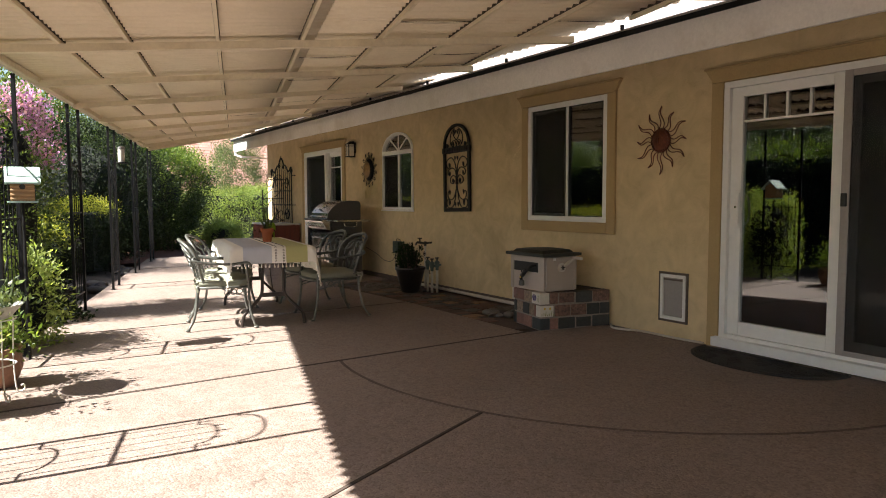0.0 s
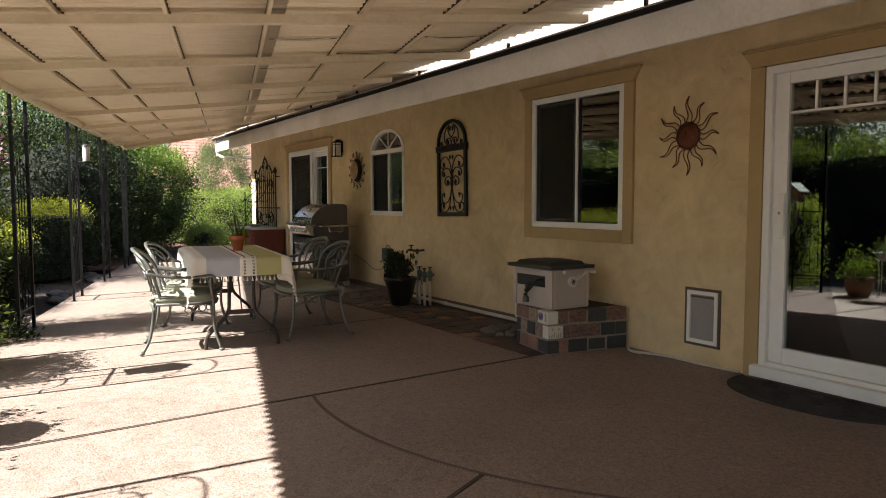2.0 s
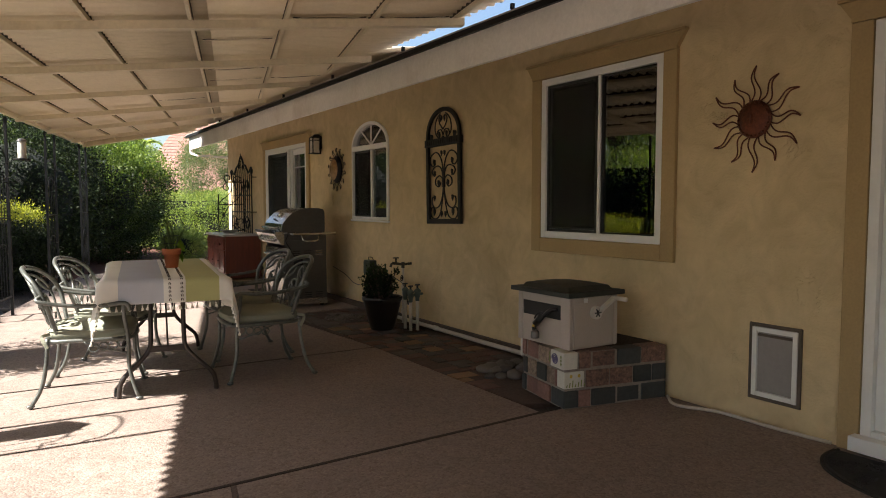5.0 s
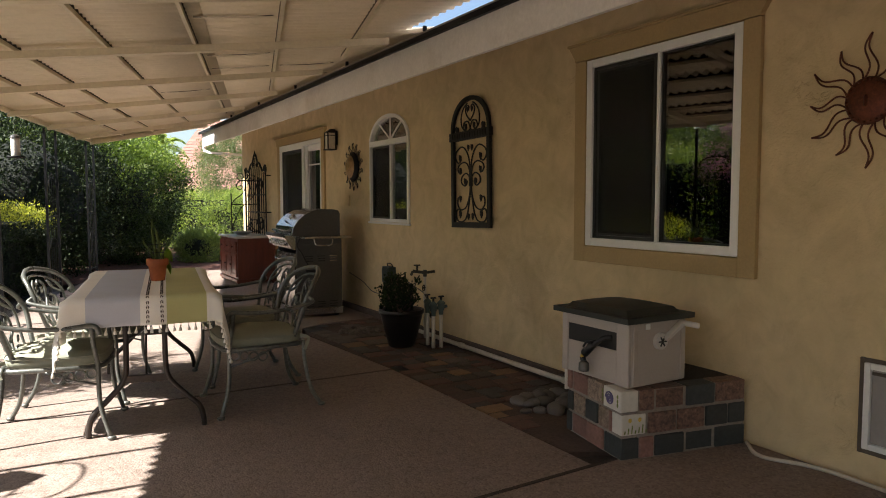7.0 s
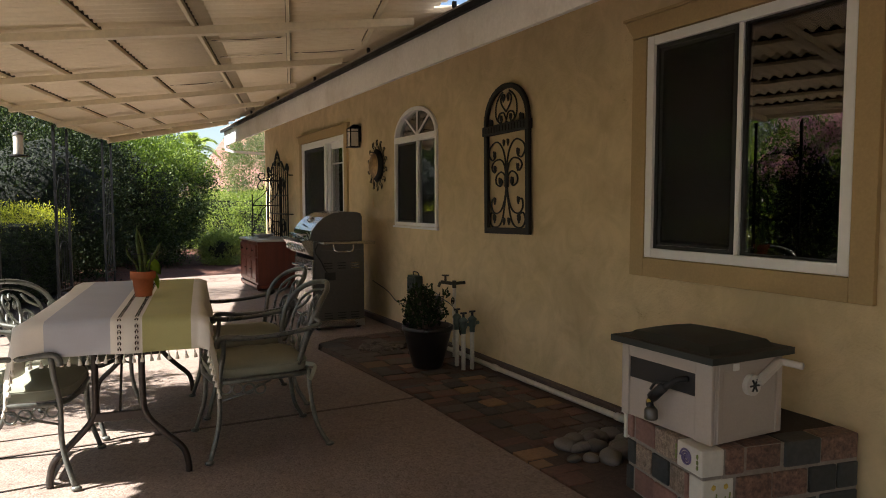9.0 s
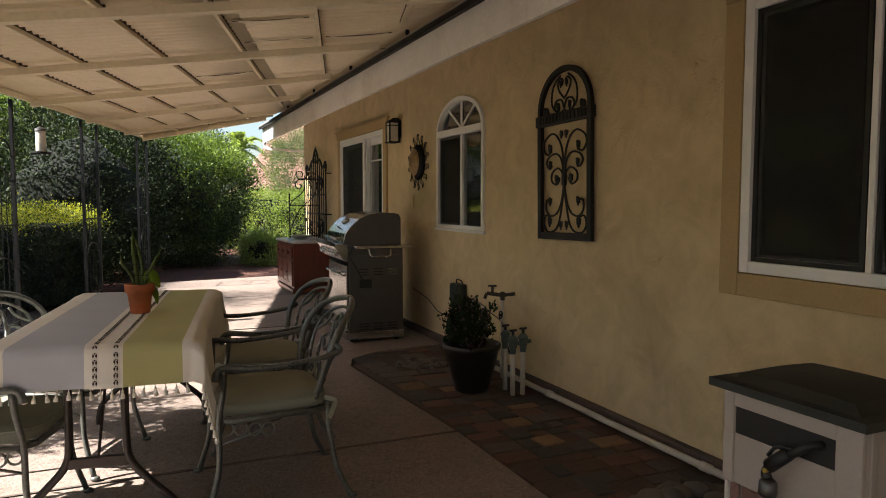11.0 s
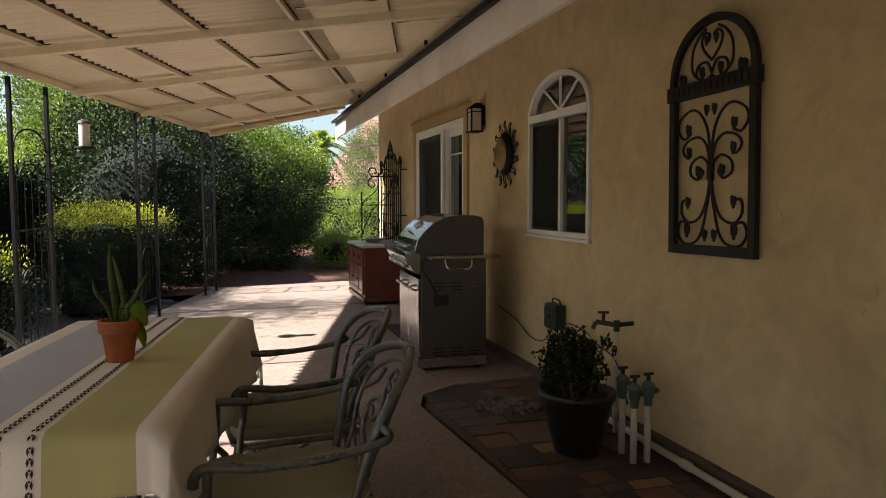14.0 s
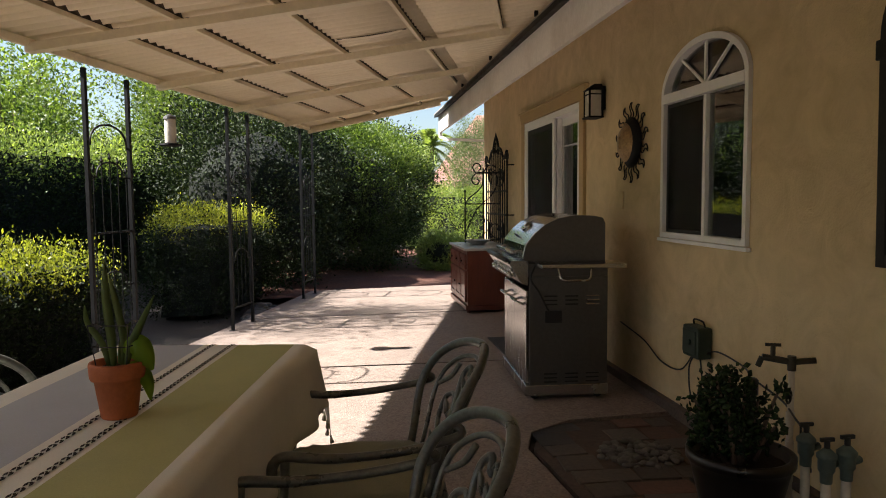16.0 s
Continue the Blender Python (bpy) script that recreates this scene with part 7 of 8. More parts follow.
# ---- planter of tiled blocks, with the hose box on it ----
BLOCKS = [surface("block_pebble", (0.30, 0.225, 0.17), 0.8, grain=110, blotch=30, vary=0.55, bump=0.9, depth=0.008, rand=0.15),
          surface("block_slate", (0.045, 0.050, 0.050), 0.6, grain=40, blotch=8, vary=0.25, bump=0.4, rand=0.25),
          surface("block_rose", (0.25, 0.135, 0.11), 0.75, grain=50, blotch=8, vary=0.25, bump=0.4, rand=0.2),
          surface("block_mosaic", (0.19, 0.11, 0.085), 0.55, grain=70, blotch=26, vary=0.6, bump=0.6, rand=0.2),
          surface("block_white", (0.66, 0.62, 0.55), 0.6, grain=40, blotch=6, vary=0.08, bump=0.2)]
MORTAR = surface("mortar", (0.27, 0.235, 0.205), 0.9, grain=60, blotch=6, vary=0.2, bump=0.5)
PAINT_V = surface("violet_paint", (0.16, 0.13, 0.26), 0.6, grain=50, blotch=6, vary=0.15, bump=0.1)
PAINT_G = surface("green_paint", (0.20, 0.24, 0.07), 0.6, grain=50, blotch=6, vary=0.15, bump=0.1)
PAINT_Y = surface("yellow_paint", (0.62, 0.42, 0.08), 0.6, grain=50, blotch=6, vary=0.15, bump=0.1)
PX0, PX1, PY0, PY1 = 0.0, 0.745, 0.0, 0.52
PZ = 0.0
PLANTER_H = 0.116


def block_planter():
    pl = thing("block_planter", pose(2.985, 7.895, g(2.99), 0, 0, -10.5), "low planter wall of mixed tiled and pebbled blocks", "planter")
    t, h = 0.10, PLANTER_H
    bm = bmesh.new()
    box(bm, PX0 + 0.009, PX0 + t - 0.009, PY0 + 0.009, PY1 - 0.006, PZ, PZ + 3 * h - 0.012)
    box(bm, PX0 + t - 0.006, PX1 - 0.004, PY0 + 0.006, PY0 + t - 0.006, PZ, PZ + 3 * h - 0.012)
    part("mortar_core", bm, MORTAR, pl)
    bm = bmesh.new()
    box(bm, PX0 + t, PX1 - 0.004, PY0 + t, PY1 - 0.01, PZ, PZ + 3 * h - 0.014)
    part("fill", bm, SOIL, pl)
    rng = random.Random(8)
    # the long face towards the yard: runs along y
    for c in range(3):
        L = (PY1 - PY0)
        n = 3 if c != 1 else 4
        cuts = [0, 0.13, 0.36, 0.60, 0.83, 1.0] if c == 1 else [0, 0.10, 0.40, 0.70, 1.0]
        for i in range(len(cuts) - 1):
            y1 = PY1 - cuts[i] * L - 0.005
            y0 = PY1 - cuts[i + 1] * L + 0.005
            if i == len(cuts) - 2:
                y0 = PY0 - (0.0 if c % 2 == 0 else -t - 0.005)
            bm = bmesh.new()
            dx = rng.uniform(-0.006, 0.006)
            box(bm, PX0 + dx, PX0 + t + dx, y0, y1, PZ + c * h + 0.006, PZ + (c + 1) * h - 0.008, 0.007)
            k = {0: (1, 2, 2, 1), 1: (1, 0, 1, 0, 2), 2: (2, 2, 0, 4)}[c][i]
            part("block", bm, BLOCKS[k], pl)
        cuts = [0.0, 0.20, 0.43, 0.66, 0.85, 1.0] if c == 1 else [0.0, 0.14, 0.42, 0.70, 1.0]
        L = PX1 - PX0 - (t if c % 2 == 0 else 0)
        xs = PX0 + (t if c % 2 == 0 else 0)
        for i in range(len(cuts) - 1):
            x0, x1 = xs + cuts[i] * L + 0.005, xs + cuts[i + 1] * L - 0.005
            bm = bmesh.new()
            dy = rng.uniform(-0.006, 0.006)
            box(bm, x0, x1, PY0 + dy, PY0 + t + dy, PZ + c * h + 0.006, PZ + (c + 1) * h - 0.008, 0.007)
            k = {0: (2, 1, 1, 1), 1: (4, 3, 3, 1, 1), 2: (3, 3, 1, 3)}[c][i]
            if c == 1 and i == 0:
                k = 4
            part("block", bm, BLOCKS[k], pl)
    # white end tile, and the painted spiral and flowers on the white blocks
    bm = bmesh.new()
    box(bm, PX0 - 0.004, PX0 + t, PY1 + 0.002, PY1 + 0.020, PZ + 2 * h - 0.01, PZ + 3 * h + 0.01, 0.003)
    part("end_tile", bm, BLOCKS[4], pl)
    bm = bmesh.new()
    L = PY1 - PY0
    yc = PY1 - 0.83 * L
    tube(bm, scroll((PX0 - 0.010, yc, PZ + 2.5 * h), 0.034, 0, 2.6, 1, n=40, shrink=0.9, u=(0, 1, 0)), 0.0042, 5)
    part("painted_spiral", bm, PAINT_V, pl)
    bm = bmesh.new()
    for sg in (-1, 1):
        for dz in (-0.02, 0.0, 0.022):
            bmesh.ops.create_icosphere(bm, subdivisions=1, radius=0.010, matrix=Matrix.Translation((PX0 - 0.007, yc + sg * 0.065, PZ + 2.5 * h + dz)) @ Matrix.Diagonal((0.3, 0.7, 1.2, 1)))
    part("painted_leaves", bm, PAINT_G, pl)
    xm = PX0 + 0.10 * (PX1 - PX0)
    bm = bmesh.new()
    for i in range(7):
        x = xm - 0.06 + i * 0.02
        tube(bm, [(x, PY0 - 0.008, PZ + h + 0.018), (x + 0.004, PY0 - 0.008, PZ + h + 0.034 + 0.012 * (i % 3))], 0.003, 5)
    part("painted_stems", bm, PAINT_G, pl)
    for x in (xm - 0.03, xm + 0.025):
        bm = bmesh.new()
        bmesh.ops.create_icosphere(bm, subdivisions=1, radius=0.011, matrix=Matrix.Translation((x, PY0 - 0.008, PZ + 1.72 * h)) @ Matrix.Diagonal((1, 0.3, 1.1, 1)))
        part("painted_flower", bm, PAINT_Y, pl)


block_planter()


def hose_box():
    x0, x1, y0, y1 = 3.035, 3.435, 7.905, 8.40
    zb = g(2.99) + 3 * PLANTER_H - 0.004
    zt = 0.640
    hb = thing("hose_reel_box", Matrix.Identity(4), "taupe plastic hose reel box with dark green lid and crank", "hose reel box")
    bm = bmesh.new()
    # walls round a slot in the front
    box(bm, x0 + 0.02, x1, y0, y1, zb, zt, 0.018)
    part("body", bm, BOX_PLASTIC, hb)
    bm = bmesh.new()
    f = x0 + 0.002
    box(bm, f, x0 + 0.022, y0 + 0.002, y0 + 0.085, zb + 0.002, zt - 0.002, 0.006)
    part("corner_rib", bm, BOX_PLASTIC, hb)
    bm = bmesh.new()
    box(bm, f, x0 + 0.022, y1 - 0.045, y1 - 0.002, zb + 0.002, zt - 0.002, 0.006)
    part("corner_rib", bm, BOX_PLASTIC, hb)
    bm = bmesh.new()
    box(bm, f + 0.0015, x0 + 0.022, y0 + 0.084, y1 - 0.044, zt - 0.055, zt - 0.004, 0.004)
    part("top_rail", bm, BOX_PLASTIC, hb)
    bm = bmesh.new()
    box(bm, f + 0.008, x0 + 0.022, y0 + 0.084, y1 - 0.044, zb + 0.004, zt - 0.145, 0.004)
    part("front_panel", bm, BOX_PLASTIC, hb)
    # black panel gives the shade inside the slot
    bm = bmesh.new()
    box(bm, x0 + 0.012, x0 + 0.021, y0 + 0.086, y1 - 0.046, zt - 0.146, zt - 0.054)
    part("slot", bm, BLACK_PLASTIC, hb, "black panel standing for the shade in the open slot")
    # ribs on the crank side
    bm = bmesh.new()
    box(bm, x0 + 0.03, x0 + 0.055, y0 - 0.006, y0 + 0.002, zb + 0.01, zt - 0.03, 0.003)
    box(bm, x1 - 0.045, x1 - 0.015, y0 - 0.008, y0 + 0.002, zb + 0.01, zt - 0.03, 0.003)
    box(bm, x0 + 0.03, x1 - 0.015, y0 - 0.006, y0 + 0.002, zt - 0.035, zt - 0.004, 0.003)
    part("rib", bm, BOX_PLASTIC, hb)
    # lid with a raised, crowned middle
    bm = bmesh.new()
    nx, ny = 14, 14
    lx0, lx1, ly0, ly1 = x0 - 0.035, x1 + 0.025, y0 - 0.03, y1 + 0.03
    grid = []
    for i in range(nx + 1):
        row = []
        for j in range(ny + 1):
            a, b = i / nx, j / ny
            k = min(a, 1 - a, b, 1 - b)
            z = zt + 0.030 + (0.022 * min(1, max(0, (k - 0.08) / 0.06)) if k > 0.08 else 0) + 0.020 * math.sin(math.pi * a) * math.sin(math.pi * b)
            cx = lx0 + (lx1 - lx0) * a
            cy = ly0 + (ly1 - ly0) * b
            row.append(bm.verts.new((cx, cy, z)))
        grid.append(row)
    for i in range(nx):
        for j in range(ny):
            bm.faces.new((grid[i][j], grid[i + 1][j], grid[i + 1][j + 1], grid[i][j + 1]))
    rim = [grid[i][0] for i in range(nx + 1)] + [grid[nx][j] for j in range(1, ny + 1)] + [grid[i][ny] for i in range(nx - 1, -1, -1)] + [grid[0][j] for j in range(ny - 1, 0, -1)]
    low = [bm.verts.new((v.co.x, v.co.y, zt + 0.003)) for v in rim]
    for i in range(len(rim)):
        j = (i + 1) % len(rim)
        bm.faces.new((rim[i], rim[j], low[j], low[i]))
    bm.faces.new(low)
    part("lid", bm, LID_PLASTIC, hb, "dark green crowned lid")
    # crank
    cx, cz = x0 + 0.205, zt - 0.10
    bm = bmesh.new()
    rod(bm, (cx, y0 + 0.001, cz), (cx, y0 - 0.022, cz), 0.042, 0.040, 22)
    hub = part("crank_hub", bm, CRANK_PLASTIC, hb, "pale grey crank hub")
    for k in range(3):
        bm = bmesh.new()
        a = k * math.pi / 3
        d = Vector((math.cos(a), 0, math.sin(a))) * 0.026
        c = Vector((cx, y0 - 0.025, cz))
        tube(bm, [c - d, c + d], 0.004, 5)
        part("spoke", bm, BLACK_PLASTIC, hub)
    bm = bmesh.new()
    tube(bm, [(cx + 0.01, y0 - 0.03, cz + 0.012), (cx + 0.13, y0 - 0.034, cz + 0.088)], 1.0, flat=(0.016, 0.036), ends=(0, 1, 0))
    arm = part("crank_arm", bm, CRANK_PLASTIC, hb, "pale grey crank arm")
    bm = bmesh.new()
    tube(bm, [(cx + 0.125, y0 - 0.03, cz + 0.085), (cx + 0.135, y0 - 0.125, cz + 0.082)], 0.014, 10)
    part("crank_handle", bm, CRANK_PLASTIC, arm, smoothed=True)
    bm = bmesh.new()
    box(bm, x0 + 0.105, x0 + 0.135, y0 - 0.009, y0 - 0.006, zt - 0.035, zt - 0.008)
    part("sticker", bm, WHITE, hb, "small white sticker")
    # the nozzle hanging from the slot
    nz = thing("hose_nozzle", Matrix.Identity(4), "black and brass hose nozzle hanging from the slot", "hose nozzle")
    bm = bmesh.new()
    xf = x0 - 0.02
    tube(bm, spline([(x0 + 0.014, y0 + 0.13, zt - 0.085), (xf - 0.005, y0 + 0.15, zt - 0.09), (xf - 0.015, y0 + 0.185, zt - 0.12), (xf - 0.02, y0 + 0.235, zt - 0.155)], 4), 0.013, 8)
    part("hose_end", bm, BLACK_PLASTIC, nz, smoothed=True)
    bm = bmesh.new()
    tube(bm, [(xf - 0.02, y0 + 0.20, zt - 0.125), (xf - 0.022, y0 + 0.265, zt - 0.185)], [0.020, 0.022], 10)
    tube(bm, spline([(xf - 0.022, y0 + 0.265, zt - 0.185), (xf - 0.024, y0 + 0.275, zt - 0.21), (xf - 0.024, y0 + 0.268, zt - 0.225)], 4), [0.015] * 9, 8)
    tube(bm, spline([(xf - 0.012, y0 + 0.19, zt - 0.11), (xf - 0.028, y0 + 0.235, zt - 0.115), (xf - 0.03, y0 + 0.265, zt - 0.15)], 4), 0.006, 6)
    part("grip", bm, BLACK_PLASTIC, nz, smoothed=True)
    bm = bmesh.new()
    lathe(bm, [(0.026, -0.275), (0.028, -0.268), (0.026, -0.235), (0.014, -0.222)], 16, (xf - 0.024, y0 + 0.266, zt))
    part("spray_head", bm, STEEL_DARK, nz, "dull brass spray head", True)
    bm = bmesh.new()
    rod(bm, (xf - 0.036, y0 + 0.262, zt - 0.195), (xf - 0.046, y0 + 0.262, zt - 0.195), 0.008)
    part("valve_knob", bm, PAINT_Y, nz)


hose_box()


# ---- paved bed by the wall ----
CASE_GREEN = surface("dark_green_case", (0.016, 0.034, 0.024), 0.5, grain=60, blotch=5, vary=0.2, bump=0.1)
BED_DIRT = surface("bed_dirt", (0.085, 0.058, 0.046), 0.95, grain=50, blotch=4, vary=0.3, bump=0.7, depth=0.01)
TILES = [surface("tile_red", (0.115, 0.060, 0.046), 0.75, grain=45, blotch=7, vary=0.25, bump=0.35, rand=0.3),
         surface("tile_tan", (0.21, 0.125, 0.07), 0.75, grain=45, blotch=7, vary=0.2, bump=0.35, rand=0.25),
         surface("tile_grey", (0.085, 0.068, 0.058), 0.75, grain=45, blotch=7, vary=0.25, bump=0.35, rand=0.3),
         surface("tile_slate", (0.042, 0.038, 0.035), 0.65, grain=45, blotch=7, vary=0.3, bump=0.35, rand=0.3)]


def paved_bed():
    bd = thing("paved_bed", Matrix.Identity(4), "bed of mixed red, tan and slate paving tiles by the wall", "paving", kind="structure")
    bm = bmesh.new()
    prism(bm, [(BED_X + 0.012, cross(0, BED_X) + 0.2, -0.2), (WALL_X, 7.7, -0.2), (WALL_X, 12.26, -0.2), (3.08, 12.22, -0.2), (2.84, 12.06, -0.2), (2.76, 11.85, -0.2), (BED_X + 0.012, 10.1, -0.2)], (0, 0, 0.175 - 0.004))
    part("bedding", bm, BED_DIRT, bd)
    rng = random.Random(12)
    y = 8.52
    while y < 12.12:
        h = rng.choice((0.09, 0.10, 0.145, 0.145)) if y < 10.9 else rng.choice((0.15, 0.20))
        x = 2.862 if y < 11.1 else 2.862 - 0.06 * min(1, (y - 11.1) / 0.7)
        xe = 3.64
        while x < xe - 0.05:
            w = min(rng.choice((0.10, 0.12, 0.145, 0.20, 0.20) if y < 10.9 else (0.20, 0.20, 0.30)), xe - x)
            cx, cy = x + w / 2, y + h / 2
            pebbles = (math.hypot(cx - 3.33, (cy - 8.72) * 0.9) < 0.30 and cx > 3.05) or (math.hypot(cx - 3.25, cy - 11.68) < 0.20)
            gone = rng.random() < 0.05
            if not pebbles and not gone:
                bm = bmesh.new()
                z = g(cx) + rng.uniform(-0.010, 0.004)
                k = rng.choices((0, 1, 2, 3), (4, 2.2 if y < 10.6 else 0.8, 3, 3))[0]
                box(bm, -w / 2 + 0.006, w / 2 - 0.006, -h / 2 + 0.006, h / 2 - 0.006, -0.03, 0.0, 0.004,
                    Matrix.Translation((cx, cy, z)) @ Matrix.Rotation(rng.uniform(-0.09, 0.09), 4, 'Z') @ Matrix.Rotation(rng.uniform(-0.012, 0.012), 4, 'X'))
                part("tile", bm, TILES[k], bd)
            x += w
        y += h


paved_bed()


def pebble_patch(name, cx, cy, rx, ry, n, r0, r1, seed, label, zz=None, mat=None):
    rng = random.Random(seed)
    p = thing(name, Matrix.Identity(4), label, "stones")
    meshes = []
    for k in range(5):
        bm = bmesh.new()
        bmesh.ops.create_icosphere(bm, subdivisions=2, radius=1.0)
        for v in bm.verts:
            v.co *= 1 + 0.22 * noise.noise(v.co * 1.3 + Vector((k * 3.1 + seed, 0, 0)))
        me = mesh_of("pebble", bm, mat or STONE)
        me.polygons.foreach_set("use_smooth", [True] * len(me.polygons))
        meshes.append(me)
    for i in range(n):
        a, q = rng.uniform(0, 2 * math.pi), math.sqrt(rng.random())
        x, y = cx + rx * q * math.cos(a), cy + ry * q * math.sin(a)
        r = rng.uniform(r0, r1)
        ob = new("pebble", meshes[i % 5])
        ob.parent = p
        z = (g(x) if zz is None else zz)
        ob.location = (x, y, z - 0.004 + r * 0.28)
        ob.scale = (r * rng.uniform(0.9, 1.4), r, r * rng.uniform(0.5, 0.7))
        ob.rotation_euler = (rng.uniform(-0.2, 0.2), rng.uniform(-0.2, 0.2), rng.uniform(0, 3))


pebble_patch("river_stones", 3.34, 8.74, 0.27, 0.28, 60, 0.03, 0.062, 1, "rounded grey river stones among the paving")
pebble_patch("river_stones", 3.25, 11.68, 0.20, 0.19, 130, 0.011, 0.027, 2, "small grey river stones by the plant pot")
for _i, (_u, _l) in enumerate(((-5.6, 1.4), (-3.4, 1.0), (-1.2, 0.9), (1.4, 1.0))):
    _p = plan(_u, -0.30)
    pebble_patch("edging_stones", _p.x, _p.y, 0.16, _l, 26, 0.05, 0.11, 20 + _i, "rough grey edging stones along the planting bed", -0.17)


# ---- jade plant in its pot ----
def jade_pot():
    x, y = 3.285, 10.84
    j = thing("potted_jade", at(x, y), "bushy jade plant in a large dark glazed pot", "potted plant")
    bm = bmesh.new()
    lathe(bm, [(0.105, 0.0), (0.115, 0.01), (0.15, 0.14), (0.178, 0.26), (0.186, 0.285), (0.196, 0.29), (0.197, 0.32), (0.187, 0.325), (0.173, 0.32), (0.17, 0.27)], 36)
    part("pot", bm, POT_DARK, j, "dark brown glazed pot", True)
    bm = bmesh.new()
    lathe(bm, [(0.171, 0.275), (0.1, 0.285), (0.01, 0.285)], 20)
    part("potting_soil", bm, SOIL, j)
    rng = np.random.RandomState(9)
    ends = []
    for i in range(34):
        bm = bmesh.new()
        a = rng.uniform(0, 2 * math.pi)
        r = rng.uniform(0.04, 0.19)
        e = Vector((r * math.cos(a) - 0.02, r * math.sin(a) + 0.03, rng.uniform(0.36, 0.55) + 0.05 * (r < 0.12)))
        s = Vector((0.4 * e.x, 0.4 * e.y, 0.29))
        tube(bm, spline([s, s.lerp(e, 0.55) + Vector((0, 0, 0.02)), e], 3), [0.011, 0.010, 0.009, 0.008, 0.007, 0.006, 0.005], 6)
        ends += [(e, 1.0), (s.lerp(e, 0.7), 0.7), (s.lerp(e, 0.4), 0.5)]
        part("stem", bm, TRUNK, j)
    # fleshy leaves: small thick pads
    Vv, F = [], []
    for e, k in ends:
        for q in range(19):
            d = Vector(rng.normal(0, 1, 3)) + Vector((0, 0, 0.5))
            d.normalize()
            p = e + Vector(rng.normal(0, 0.018, 3))
            sd = d.cross(Vector(rng.normal(0, 1, 3))).normalized()
            f = d.cross(sd)
            L = rng.uniform(0.024, 0.040)
            b = len(Vv)
            Vv += [p, p + d * L * 0.5 + sd * L * 0.36, p + d * L, p + d * L * 0.5 - sd * L * 0.36, p + d * L * 0.5 + f * L * 0.16, p + d * L * 0.5 - f * L * 0.16]
            F += [(b, b + 1, b + 4), (b + 1, b + 2, b + 4), (b + 2, b + 3, b + 4), (b + 3, b, b + 4), (b + 1, b, b + 5), (b + 2, b + 1, b + 5), (b + 3, b + 2, b + 5), (b, b + 3, b + 5)]
    smooth(bake("leaves", [tuple(v) for v in Vv], F, LEAF_JADE, j))


POT_DARK = surface("dark_glaze", (0.012, 0.010, 0.009), 0.35, grain=40, blotch=4, vary=0.3, bump=0.1)
jade_pot()


# ---- pipes, tap and valves ----
def pipework():
    z = g(3.4)
    t = thing("garden_tap", pose(3.62, 11.03, g(3.62)), "old brass garden tap on a white plastic riser pipe", "tap")
    bm = bmesh.new()
    rod(bm, (0, 0, 0), (0, 0, 0.58), 0.013, seg=12)
    part("riser", bm, PVC, t, smoothed=True)
    for zz in (0.10, 0.22, 0.34):
        bm = bmesh.new()
        rod(bm, (0, 0, zz), (0, 0, zz + 0.05), 0.0175, seg=12)
        part("coupling", bm, PVC, t)
    bm = bmesh.new()
    rod(bm, (0, 0.0, 0.600), (0.085, -0.03, 0.610), 0.013, seg=10)
    rod(bm, (0, 0, 0.565), (0, 0, 0.625), 0.017, seg=12)
    rod(bm, (0, 0, 0.600), (-0.10, 0.05, 0.615), 0.014, seg=10)
    rod(bm, (-0.10, 0.05, 0.615), (-0.115, 0.055, 0.575), 0.012, seg=10)
    rod(bm, (-0.065, 0.03, 0.610), (-0.065, 0.03, 0.665), 0.010, seg=8)
    part("tap_body", bm, BRASS, t)
    bm = bmesh.new()
    tube(bm, [(-0.092, 0.043, 0.668), (-0.038, 0.018, 0.668)], 0.007, 8)
    part("tap_handle", bm, BRASS, t)
    bm = bmesh.new()
    tube(bm, scroll((-0.03, -0.03, 0.465), 0.026, 0, 1.0, n=14, shrink=0, u=(0.8, 0.6, 0)), 0.005, 6)
    rod(bm, (0, 0, 0.465), (-0.03, -0.03, 0.465), 0.009)
    part("gate_wheel", bm, IRON, t)

    v = thing("sprinkler_valves", pose(3.42, 10.70, g(3.42)), "green sprinkler valves on white plastic pipes", "sprinkler valves")
    spots = [(0.072, 0.050, 0.325), (0.055, -0.085, 0.315), (0.125, -0.095, 0.325)]
    for i, (x, y, zt) in enumerate(spots):
        bm = bmesh.new()
        rod(bm, (x, y, 0), (x, y, zt), 0.0165, seg=12)
        part("pipe", bm, PVC, v, smoothed=True)
        bm = bmesh.new()
        lathe(bm, [(0.020, zt - 0.04), (0.021, zt - 0.005), (0.028, zt + 0.006), (0.029, zt + 0.045), (0.034, zt + 0.050), (0.034, zt + 0.062), (0.022, zt + 0.074), (0.010, zt + 0.085)], 16, (x, y, 0))
        rod(bm, (x + 0.02, y, zt + 0.025), (x + 0.060, y + 0.015, zt + 0.025), 0.014, seg=10)
        vb = part("valve_body", bm, VALVE_GREEN, v, smoothed=True)
        bm = bmesh.new()
        rod(bm, (x, y, zt + 0.08), (x, y, zt + 0.115), 0.010, seg=8)
        box(bm, x - 0.026, x + 0.026, y - 0.006, y + 0.006, zt + 0.108, zt + 0.122, 0.002)
        part("valve_handle", bm, BLACK_PLASTIC, vb)
    bm = bmesh.new()
    x = 0.06
    rod(bm, (0.17, 0.56, 0), (0.17, 0.56, 0.30), 0.0165, seg=12)
    part("pipe", bm, PVC, v, smoothed=True)
    bm = bmesh.new()
